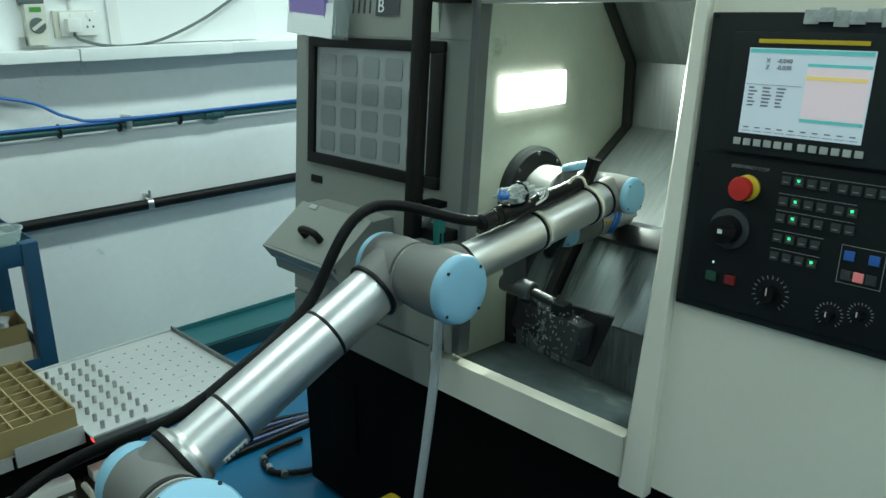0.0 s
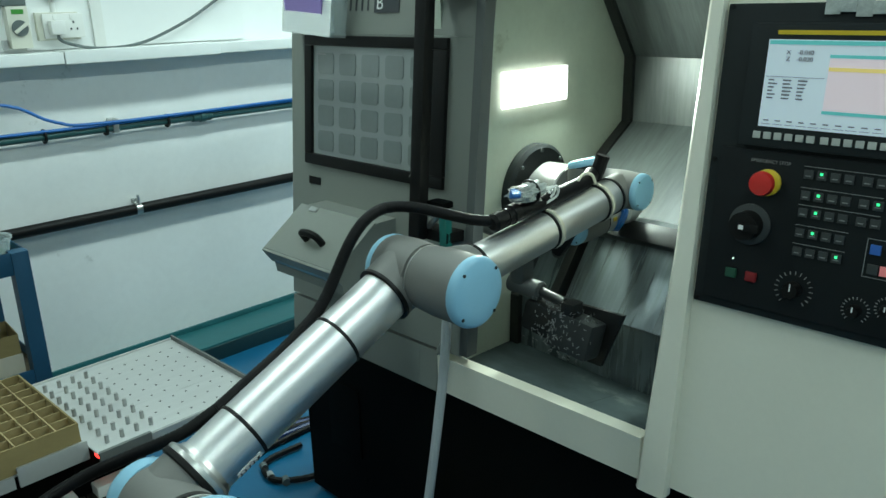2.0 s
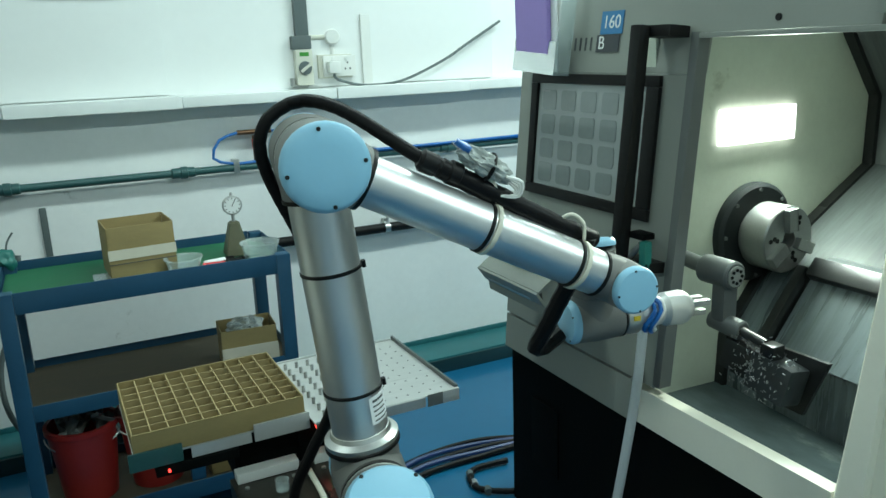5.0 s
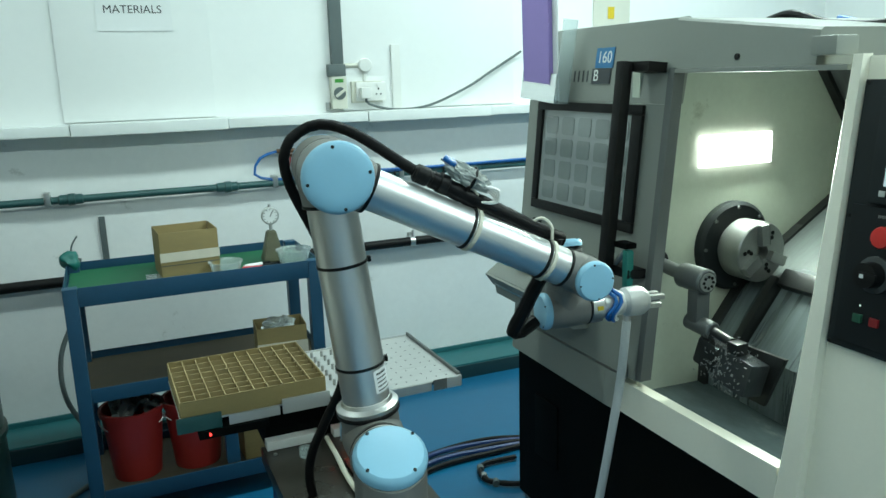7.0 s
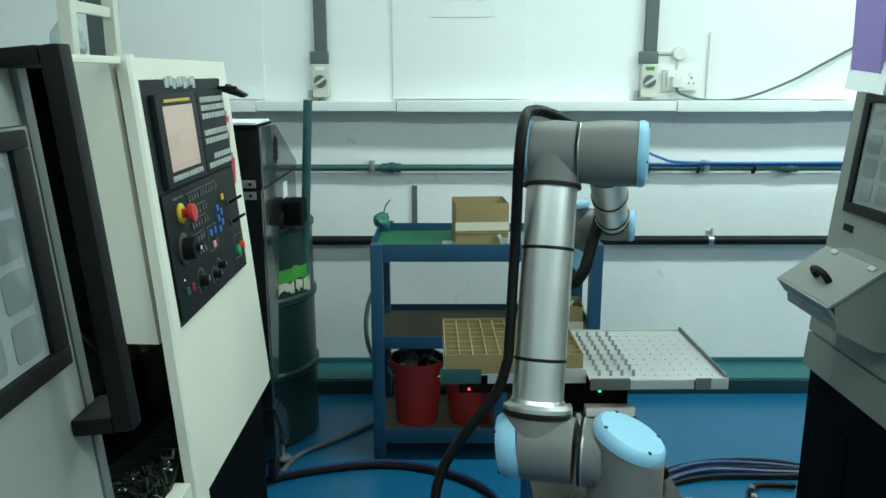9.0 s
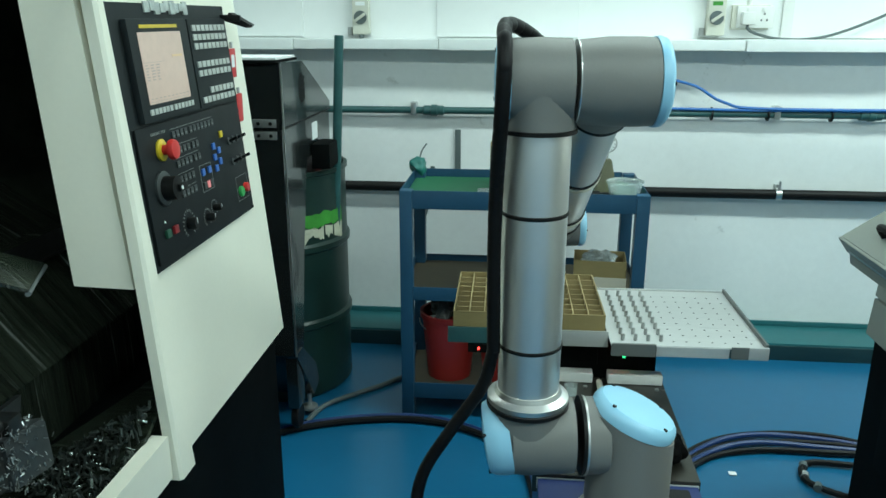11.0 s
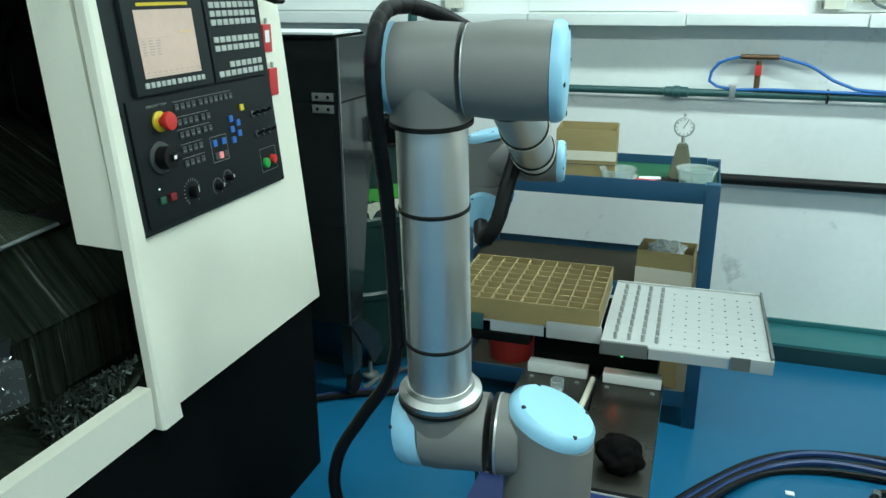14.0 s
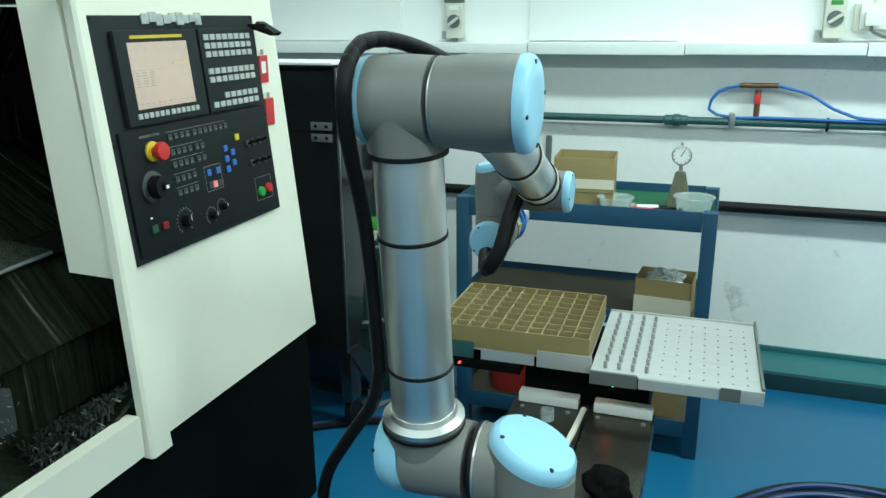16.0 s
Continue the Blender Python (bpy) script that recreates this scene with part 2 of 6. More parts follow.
def revolve(bm, profile, p=(0, 0, 0), axis=(0, 0, 1), seg=28):
    """Turns a profile of (radius, height) about an axis through p."""
    q = Vector((0, 0, 1)).rotation_difference(Vector(axis).normalized()).to_matrix()
    p = Vector(p)
    rings = []
    for r, h in profile:
        if r < 1e-5:
            rings.append([bm.verts.new(p + q @ Vector((0, 0, h)))])
        else:
            rings.append([bm.verts.new(p + q @ Vector((r * math.cos(2 * math.pi * i / seg), r * math.sin(2 * math.pi * i / seg), h))) for i in range(seg)])
    for a, b in zip(rings, rings[1:]):
        for i in range(seg):
            j = (i + 1) % seg
            if len(a) == 1 and len(b) == 1:
                continue
            if len(a) == 1:
                bm.faces.new((a[0], b[i], b[j]))
            elif len(b) == 1:
                bm.faces.new((a[i], a[j], b[0]))
            else:
                bm.faces.new((a[i], a[j], b[j], b[i]))
    for ring in (rings[0], rings[-1]):
        if len(ring) > 1:
            bm.faces.new(ring)
    return bm


def cyl(bm, p0, p1, r, seg=20, r1=None, soft=0.0):
    p0, p1 = Vector(p0), Vector(p1)
    h = (p1 - p0).length
    r1 = r if r1 is None else r1
    s = min(soft, h / 3)
    prof = [(r - s, 0), (r, s), (r1, h - s), (r1 - s, h)] if s else [(r, 0), (r1, h)]
    return revolve(bm, prof, p0, p1 - p0, seg)


def sweep(bm, pts, r, seg=10, ribs=0.0, closed=False):
    """A round hose through pts; ribs makes every second ring smaller."""
    pts = [Vector(p) for p in pts]
    n = len(pts)
    tang = [(pts[min(i + 1, n - 1)] - pts[max(i - 1, 0)]).normalized() for i in range(n)]
    ref = Vector((0, 0, 1)) if abs(tang[0].z) < 0.9 else Vector((1, 0, 0))
    nrm = (ref - tang[0] * ref.dot(tang[0])).normalized()
    rings = []
    for i in range(n):
        nrm = (nrm - tang[i] * nrm.dot(tang[i])).normalized()
        bi = tang[i].cross(nrm)
        rr = r * (1 - ribs * (i % 2))
        rings.append([bm.verts.new(pts[i] + rr * (math.cos(2 * math.pi * k / seg) * nrm + math.sin(2 * math.pi * k / seg) * bi)) for k in range(seg)])
    for a, b in zip(rings, rings[1:]):
        for k in range(seg):
            j = (k + 1) % seg
            bm.faces.new((a[k], a[j], b[j], b[k]))
    bm.faces.new(rings[0][::-1])
    bm.faces.new(rings[-1])
    return bm


def spline(pts, step=0.02):
    """Points of a smooth curve through pts."""
    P = [Vector(p) for p in pts]
    P = [P[0] * 2 - P[1]] + P + [P[-1] * 2 - P[-2]]
    out = []
    for a, b, c, d in zip(P, P[1:], P[2:], P[3:]):
        n = max(2, int((c - b).length / step))
        for i in range(n):
            t = i / n
            out.append(0.5 * ((2 * b) + (c - a) * t + (2 * a - 5 * b + 4 * c - d) * t * t + (3 * b - a - 3 * c + d) * t ** 3))
    out.append(P[-2])
    return out


def sheet(bm, outline, thick, m=None):
    """A plate: an outline of (x, y, z) points given thickness along its normal."""
    vs = [Vector(p) for p in outline]
    nrm = (vs[1] - vs[0]).cross(vs[2] - vs[0]).normalized() * thick
    a = [bm.verts.new(p) for p in vs]
    b = [bm.verts.new(p + nrm) for p in vs]
    n = len(vs)
    bm.faces.new(a[::-1])
    bm.faces.new(b)
    for i in range(n):
        j = (i + 1) % n
        bm.faces.new((a[i], a[j], b[j], b[i]))
    return bm


def bm_new():
    return bmesh.new()


def top_of(ob):
    while ob.parent:
        ob = ob.parent
    return ob


def finish(bm, name, material, smooth=35):
    bmesh.ops.recalc_face_normals(bm, faces=bm.faces)
    me = bpy.data.meshes.new(name)
    bm.to_mesh(me)
    bm.free()
    me.materials.append(material)
    if smooth:
        me.polygons.foreach_set("use_smooth", [True] * len(me.polygons))
        me.set_sharp_from_angle(angle=radians(smooth))
    return me


def part(name, bm, material, parent, label="", smooth=35, world=True):
    """Links a bmesh as one part under a thing; world: its points are given in the place's metres."""
    me = finish(bm, name, material, smooth)
    if world:
        me.transform(Matrix.Translation(-top_of(parent).location))
    ob = new(name, me)
    ob.parent = parent
    if label:
        tagged(ob, label)
    return ob


def thing(name, at, label, category, group="", kind=""):
    ob = new(name)
    ob.location = at
    ob.empty_display_size = 0.1
    return tagged(ob, label, category, group, kind)


def solid(name, bm, material, label, category, group="", kind="", at=None, smooth=35):
    """A thing of one mesh."""
    me = finish(bm, name, material, smooth)
    if at is not None:
        me.transform(Matrix.Translation(-Vector(at)))
    ob = new(name, me)
    if at is not None:
        ob.location = at
    return tagged(ob, label, category, group, kind)


def words(text, size, material, parent, m, name="lettering", depth=0.0006):
    """Lettering as a mesh; m places its plane, x to the right and y up, centred."""
    cu = bpy.data.curves.new(name, "FONT")
    cu.body, cu.size, cu.align_x, cu.align_y, cu.extrude = text, size, "CENTER", "CENTER", depth
    tmp = bpy.data.objects.new(name, cu)
    scene.collection.objects.link(tmp)
    bpy.context.view_layer.update()
    me = bpy.data.meshes.new_from_object(tmp)
    bpy.data.objects.remove(tmp)
    me.transform(m)
    me.transform(Matrix.Translation(-top_of(parent).location))
    me.materials.clear()
    me.materials.append(material)
    ob = new(name, me)
    ob.parent = parent
    return ob


# ---- the room ----
def structure(name, bm, material, label, category, smooth=35):
    return solid(name, bm, material, label, category, kind="structure", smooth=smooth)


X0, X1, Y0, WALL = -3.4, 3.6, -4.2, 2.03
structure("floor", box(bm_new(), X0 - 0.2, X1 + 0.2, Y0 - 0.2, WALL + 0.2, -0.12, 0.0), M_FLOOR, "glossy blue epoxy workshop floor", "floor")
structure("ceiling", box(bm_new(), X0 - 0.2, X1 + 0.2, Y0 - 0.2, WALL + 0.2, CEILING, CEILING + 0.1), M_CEIL, "plain pale painted workshop ceiling", "ceiling")
structure("wall_north", box(bm_new(), X0, X1, WALL, WALL + 0.16, 0.0, 1.308), M_WALL_LOW, "scuffed white painted lower wall with grey stains", "wall")
structure("wall_north_upper", box(bm_new(), X0, X1, WALL - 0.02, WALL + 0.16, 1.312, CEILING), M_WALL_UP, "clean white painted upper wall above the ledge", "wall")
structure("wall_south", box(bm_new(), X0, X1, Y0 - 0.16, Y0, 0.0, CEILING), M_WALL_UP, "plain white painted workshop wall", "wall")
structure("wall_west", box(bm_new(), X0 - 0.16, X0, Y0, WALL, 0.0, CEILING), M_WALL_UP, "plain white painted workshop wall", "wall")
structure("wall_east", box(bm_new(), X1, X1 + 0.16, Y0, WALL, 0.0, CEILING), M_WALL_UP, "plain white painted workshop wall", "wall")
# plaster pillars of the upper wall, a little proud
bm = bm_new()
for a, b in ((-0.62, -0.02), (0.55, 1.45), (-1.9, -1.2)):
    box(bm, a, b, WALL - 0.032, WALL - 0.018, 1.347, CEILING - 0.002, 0.004)
structure("wall_panel", bm, M_WALL_UP, "shallow white boxed-out wall panels", "wall panel")
bm = bm_new()
edges = [X0 + 0.01, -1.83, -1.22, -0.60, 0.014, 0.64, 1.27, 1.9, X1 - 0.01]
for i, (a, b) in enumerate(zip(edges, edges[1:])):
    box(bm, a + 0.001, b - 0.001, WALL - 0.135 - 0.006 * (i % 2), WALL - 0.001, 1.299 - 0.003 * (i % 2), 1.340 + 0.003 * (i % 2), 0.005)
structure("ledge_trim", bm, M_LEDGE, "white painted wall ledge in butted lengths", "ledge")
structure("baseboard", box(bm_new(), X0, X1, WALL - 0.012, WALL - 0.001, 0.075, 0.096, 0.002), M_TEAL, "thin teal painted line at the foot of the wall", "baseboard")
structure("plinth", box(bm_new(), X0, X1, 1.812, WALL - 0.001, 0.0, 0.074, 0.008), M_TEAL, "low teal painted kerb along the wall", "plinth")
structure("plinth_face", box(bm_new(), X0, X1, 1.799, 1.811, 0.0, 0.066, 0.003), M_TEAL_DARK, "very dark teal face of the low kerb", "plinth")


def ceiling_light(x, y, power):
    t = thing("ceiling_light", (x, y, CEILING), "twin-tube white fluorescent ceiling batten, lit", "ceiling light", "ceiling lights")
    part("housing", box(bm_new(), x - 0.62, x + 0.62, y - 0.09, y + 0.09, CEILING - 0.06, CEILING - 0.002, 0.01), M_WHITE, t)
    for dy in (-0.05, 0.05):
        part("tube", cyl(bm_new(), (x - 0.6, y + dy, CEILING - 0.08), (x + 0.6, y + dy, CEILING - 0.08), 0.013, 10), M_TUBE, t, "glowing fluorescent tube")
    lamp = bpy.data.lights.new("fluorescent_lamp", "AREA")
    lamp.shape, lamp.size, lamp.size_y, lamp.energy, lamp.color = "RECTANGLE", 1.25, 0.2, LAMP_WATTS * power, LAMP_COLOUR
    ob = new("fluorescent_lamp", lamp)
    ob.location = (x, y, CEILING - 0.1)


for lx, ly, lp in ((-1.6, 0.75, 0.5), (0.15, 0.75, 0.95), (1.9, 0.75, 2.5), (-1.6, -1.6, 1.0), (0.15, -1.6, 0.82), (1.9, -1.6, 2.8)):
    ceiling_light(lx, ly, lp)


# ---- the lathe ----
def FX(z):
    """Depth of the leaning machine front at height z."""
    return 0.725 + (z - 0.60) * 0.09


def prism(bm, profile, y0, y1):
    """An outline of (x, z) carried from y0 to y1."""
    a = [bm.verts.new((x, y0, z)) for x, z in profile]
    b = [bm.verts.new((x, y1, z)) for x, z in profile]
    n = len(a)
    bm.faces.new(a)
    bm.faces.new(b[::-1])
    for i in range(n):
        j = (i + 1) % n
        bm.faces.new((a[i], b[i], b[j], a[j]))
    return bm


def front(y, z):
    """Frame on the machine front: x to the right as one faces it, y up its slope, z out of it."""
    up = Vector((0.09, 0, 1)).normalized()
    out = Vector((-1, 0, 0.09)).normalized()
    m = Matrix((Vector((0, -1, 0)), up, out)).transposed().to_4x4()
    m.translation = (FX(z), y, z)
    return m


def plate(m, a0, a1, b0, b1, c0, c1, bevel=0.0):
    return box(bm_new(), a0, a1, b0, b1, c0, c1, bevel, m)


def knob(m, a, b, r, h, c=0.0, seg=20):
    p = m @ Vector((a, b, c))
    n = m.to_3x3() @ Vector((0, 0, 1))
    return revolve(bm_new(), [(r, 0), (r, h * 0.7), (r * 0.86, h), (0, h)], p, n, seg)


def round_tile(m, a0, a1, b0, b1, c0, c1, r):
    bm = bm_new()
    pts = []
    for cx, cy, s in ((a1 - r, b1 - r, 0), (a0 + r, b1 - r, 90), (a0 + r, b0 + r, 180), (a1 - r, b0 + r, 270)):
        for k in range(4):
            w = radians(s + k * 30)
            pts.append((cx + r * math.cos(w), cy + r * math.sin(w)))
    lo = [bm.verts.new(m @ Vector((x, y, c0))) for x, y in pts]
    hi = [bm.verts.new(m @ Vector((x, y, c1))) for x, y in pts]
    n = len(pts)
    bm.faces.new(hi)
    bm.faces.new(lo[::-1])
    for i in range(n):
        j = (i + 1) % n
        bm.faces.new((lo[i], lo[j], hi[j], hi[i]))
    return bm


M_LATTICE = mat("grey guard lattice behind glass", (0.27, 0.30, 0.295), 0.16, var=0.06, scale=3, coat=0.4)
M_TILE = mat("darker pane behind glass", (0.185, 0.21, 0.21), 0.12, var=0.15, scale=3, coat=0.5)


def axes_of(o, d, y):
    """Frame on a sloping sheet: x along the slope, y across, z out of it."""
    m = Matrix((d, Vector((0, 1, 0)), Vector((-d.z, 0, d.x)))).transposed().to_4x4()
    m.translation = (o.x, y, o.z)
    return m


M_GREY_IN = mat("wet grey-green enamel", (0.135, 0.155, 0.15), 0.35, var=0.12, scale=4, grain=60)
M_BLACK_WET = mat("wet black steel", (0.02, 0.022, 0.022), 0.3, 0.3, var=0.3, scale=8, grain=80, bump=0.1)
M_STREAK = mat("streaky wet steel", (0.155, 0.19, 0.20), 0.28, 0.4, var=0.6, scale=9, grain=40, bump=0.10, stretch=(0.25, 3, 0.25))
# wet streaks and swarf; the near-black base also holds the unlit cavity's shade
M_MURK = mat("wet swarf-coated steel, unlit dark in colour", (0.028, 0.036, 0.026), 0.25, 0.2, var=0.9, scale=14, grain=70, bump=0.25, dirt=(0.30, 0.33, 0.31), dirt_at=0.59, dirt_scale=8, stretch=(0.22, 5.0, 0.22), spec=0.5)
M_PAN = mat("wet blue-grey pan", (0.085, 0.115, 0.12), 0.24, var=0.35, scale=7, grain=30, bump=0.06, stretch=(1, 0.5, 1), dirt=(0.20, 0.24, 0.24), dirt_at=0.6, dirt_scale=7)
M_BLOCK = mat("wet dark tool steel", (0.045, 0.052, 0.055), 0.3, 0.4, var=0.3, scale=12, grain=80, bump=0.06)
M_CHUCK = mat("dull machined chuck steel", (0.27, 0.28, 0.27), 0.36, 0.75, var=0.15, scale=12, grain=160, bump=0.03)
M_GUARD = mat("wet grey guard steel", (0.072, 0.084, 0.082), 0.38, 0.1, var=0.45, scale=5, grain=40, bump=0.06, stretch=(0.3, 3, 0.3))
M_SETTER = mat("grey cast metal", (0.10, 0.11, 0.11), 0.45, 0.4, var=0.1, scale=8, grain=90)
# outline of the cavity's back, from its top down to the chip pan
BACK = [(1.43, 1.497), (1.565, 1.32), (1.565, 1.135), (1.40, 1.035), (1.19, 0.905), (1.055, 0.735), (1.05, 0.57)]


SHOULDER = FX(1.41) + 0.03


def lathe(at):
    t = thing("cnc_lathe", at, "grey and cream turning machine with its door open", "lathe", "lathes")
    # grey left casing with the sloping shoulder, over a black plinth
    part("casing", prism(bm_new(), [(FX(0.6), 0.58), (FX(0.69), 0.684), (FX(0.69) + 0.045, 0.685), (FX(1.41) + 0.045, 1.41), (0.85, 1.61), (1.72, 1.61), (1.72, 0.58)], 0.172, 0.70), M_GREY, t)
    part("shoulder", prism(bm_new(), [(FX(1.41), 1.412), (SHOULDER, 1.618), (SHOULDER + 0.03, 1.622), (SHOULDER + 0.05, 1.612), (FX(1.41) + 0.05, 1.412)], 0.030, 0.70), M_GREY, t, "sloping grey shoulder panel")
    part("lower_leaf", prism(bm_new(), [(FX(0.6), 0.58), (FX(0.69), 0.684), (FX(0.69) + 0.05, 0.684), (FX(0.6) + 0.05, 0.58)], 0.112, 0.1715), M_GREY, t)
    part("plinth", prism(bm_new(), [(0.762, 0.021), (0.762, 0.578), (1.70, 0.578), (1.70, 0.021)], -1.18, 0.72), M_BLACK, t)
    part("plinth_recess", box(bm_new(), 0.755, 0.7615, 0.46, 0.60, 0.22, 0.44, 0.004), M_BLACK, t, "black vent opening")
    part("rear_casing", box(bm_new(), 0.88, 1.72, 0.701, 0.80, 0.06, 0.74, 0.012), M_GREY, t)
    bm = bm_new()
    ends = []
    for y, top in ((0.0295, 1.618), (-0.395, 1.570)):
        fx = FX(1.5) + (top - 1.5) * 0.12
        ends.append([bm.verts.new(p) for p in ((FX(1.5), y, 1.498), (fx, y, top - 0.006), (fx + 0.008, y, top), (1.72, y, top), (1.72, y, 1.498))])
    bm.faces.new(ends[0])
    bm.faces.new(ends[1][::-1])
    for k in range(5):
        bm.faces.new((ends[0][k], ends[1][k], ends[1][(k + 1) % 5], ends[0][(k + 1) % 5]))
    part("header", bm, M_GREY, t)
    part("header_lip", box(bm_new(), FX(1.5) - 0.004, FX(1.5) + 0.03, -0.47, 0.012, 1.487, 1.4975, 0.003), M_GREY, t)
    part("header_hole", knob(front(-0.185, 1.52), 0, 0, 0.007, 0.003), M_RUBBER, t)
    part("latch", box(bm_new(), FX(1.52) - 0.02, FX(1.52) + 0.04, -0.455, -0.3955, 1.515, 1.552, 0.005), M_GREY, t, "small grey latch block")
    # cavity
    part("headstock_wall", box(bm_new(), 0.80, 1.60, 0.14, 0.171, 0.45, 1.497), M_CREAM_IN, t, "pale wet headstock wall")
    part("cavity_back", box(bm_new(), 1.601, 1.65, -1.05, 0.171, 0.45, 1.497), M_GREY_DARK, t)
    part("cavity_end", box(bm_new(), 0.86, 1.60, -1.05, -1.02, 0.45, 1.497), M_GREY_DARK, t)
    back = BACK
    for k, (a, b) in enumerate(zip(back, back[1:])):
        part("back_guard", prism(bm_new(), [a, b, (b[0] + 0.02, b[1] - 0.012), (a[0] + 0.02, a[1] - 0.012)], -1.019, 0.110), (M_GUARD, M_GUARD, M_GUARD, M_GUARD, M_STREAK, M_STREAK)[k], t, "wet sheet steel guard")
        part("seal", prism(bm_new(), [(a[0] - 0.015, a[1]), (b[0] - 0.015, b[1]), (b[0] + 0.02, b[1]), (a[0] + 0.02, a[1])], 0.1105, 0.1385), M_BLACK_WET, t, "dark seal strip")
    # sliding covers over the ways: overlapping ribbed sheets
    n0, n1 = Vector((back[5][0] - 0.012, 0, back[5][1] + 0.012)), Vector((back[4][0] - 0.012, 0, back[4][1] + 0.012))
    d = (n1 - n0).normalized()
    up = Vector((-d.z, 0, d.x))
    L = (n1 - n0).length
    for a0, a1, h in ((-0.02 * L, 0.94 * L, 0.006),):
        q = [n0 + d * a0 + up * h, n0 + d * a1 + up * h]
        bm = sheet(bm_new(), [(q[0].x, -0.03, q[0].z), (q[1].x, -0.03, q[1].z), (q[1].x, -1.0, q[1].z), (q[0].x, -1.0, q[0].z)], 0.004)
        part("way_cover", bm, M_STREAK, t, "streaky wet steel sliding cover")
    part("way_frame", box(bm_new(), 0, L, -0.012, 0.012, -0.01, 0.035, 0.004, axes_of(n0, d, -0.012)), M_BLACK_WET, t)
    part("cross_rail", box(bm_new(), -0.02, 0.03, -0.50, 0.49, 0.0, 0.035, 0.005, axes_of(n1, d, -0.52)), M_BLACK_WET, t)
    part("chip_pan", sheet(bm_new(), [(0.76, 0.139, 0.60), (0.76, -0.16, 0.585), (1.06, -0.24, 0.572), (1.10, 0.139, 0.59)], 0.008), M_PAN, t)
    part("chip_pan", sheet(bm_new(), [(0.76, -0.161, 0.585), (0.76, -1.0, 0.58), (1.06, -1.0, 0.565), (1.06, -0.241, 0.572)], 0.008), M_PAN, t)
    part("way_step", box(bm_new(), 1.20, 1.24, -1.0, -0.03, 0.928, 0.95, 0.004), M_STEEL_WET, t)
    # spindle flange and chuck
    ax = Vector((0, -1, 0))
    c0 = Vector((1.13, 0.139, 1.0))
    fl = part("spindle_flange", revolve(bm_new(), [(0.128, 0), (0.128, 0.02), (0.118, 0.028), (0.05, 0.028)], c0, ax, 40), M_PANEL, t, "dark round spindle flange")
    for k in range(8):
        w = 2 * math.pi * k / 8
        p = c0 + Vector((math.cos(w) * 0.112, -0.028, math.sin(w) * 0.112))
        part("bolt", cyl(bm_new(), p, p + Vector((0, -0.004, 0)), 0.005, 8), M_SETTER, fl)
    ch = part("chuck", revolve(bm_new(), [(0.070, 0.0285), (0.070, 0.045), (0.084, 0.046), (0.084, 0.118), (0.081, 0.122), (0.022, 0.122), (0.022, 0.09), (0, 0.09)], c0, ax, 40), M_CHUCK, t, "three-jaw steel chuck")
    for k in range(3):
        w = 2 * math.pi * k / 3 + 0.4
        q = Matrix.Translation(c0) @ Matrix.Rotation(w, 4, "Y")
        bm = box(bm_new(), 0.024, 0.08, -0.138, -0.1225, -0.014, 0.014, 0.002, q)
        part("jaw", bm, M_CHUCK, ch)
        bm = bm_new()
        for rr, s in ((0.04, 0.5), (0.062, 0.5), (0.05, 0.85)):
            p = c0 + Vector((math.cos(w + 0.55 + s * 0.3) * rr, -0.1225, -math.sin(w + 0.55 + s * 0.3) * rr))
            cyl(bm, p, p + Vector((0, -0.0015, 0)), 0.006, 10)
        part("socket", bm, M_RUBBER, ch)
    # tool setting arm
    ax0 = 0.862
    sa = part("setter_arm", box(bm_new(), ax0 - 0.022, ax0 + 0.022, -0.062, -0.022, 0.855, 0.975, 0.013), M_SETTER, t, "grey cast tool setting arm")
    part("pivot", cyl(bm_new(), (ax0, 0.02, 0.972), (ax0, -0.07, 0.972), 0.033, 24, soft=0.004), M_SETTER, sa)
    part("pivot_plate", cyl(bm_new(), (ax0, 0.139, 0.985), (ax0, 0.115, 0.985), 0.034, 20, soft=0.003), M_BLACK_WET, sa)
    part("pivot_shaft", cyl(bm_new(), (ax0, 0.115, 0.982), (ax0, 0.021, 0.974), 0.019, 14), M_SETTER, sa)
    part("screw_ring", cyl(bm_new(), (ax0, -0.0705, 0.972), (ax0, -0.074, 0.972), 0.024, 20), M_CHROME, sa)
    for k in range(8):
        w = k * math.pi / 4
        p = Vector((ax0 + 0.015 * math.cos(w), -0.0745, 0.972 + 0.015 * math.sin(w)))
        part("screw", cyl(bm_new(), p, p + Vector((0, -0.002, 0)), 0.004, 8), M_RUBBER, sa)
    part("elbow", cyl(bm_new(), (ax0, -0.01, 0.858), (ax0, -0.10, 0.852), 0.023, 20, soft=0.004), M_SETTER, sa)
    part("probe_rod", cyl(bm_new(), (ax0, -0.10, 0.852), (ax0, -0.165, 0.842), 0.012, 14), M_BLACK_WET, sa)
    part("probe", box(bm_new(), ax0 - 0.018, ax0 + 0.018, -0.20, -0.165, 0.818, 0.85, 0.005), M_BLACK_WET, sa)
    # tool holder on its tilted plate
    q = Matrix.Translation((0.868, -0.215, 0.772)) @ Matrix.Rotation(radians(8), 4, "X") @ Matrix.Rotation(radians(10), 4, "Y")
    th = part("tool_block", box(bm_new(), -0.034, 0.030, -0.03, 0.075, -0.042, 0.042, 0.010, q), M_BLOCK, t, "wet dark steel tool block")
    part("tool_nose", box(bm_new(), -0.03, 0.028, 0.0755, 0.155, -0.034, 0.036, 0.012, q), M_BLACK_WET, th)
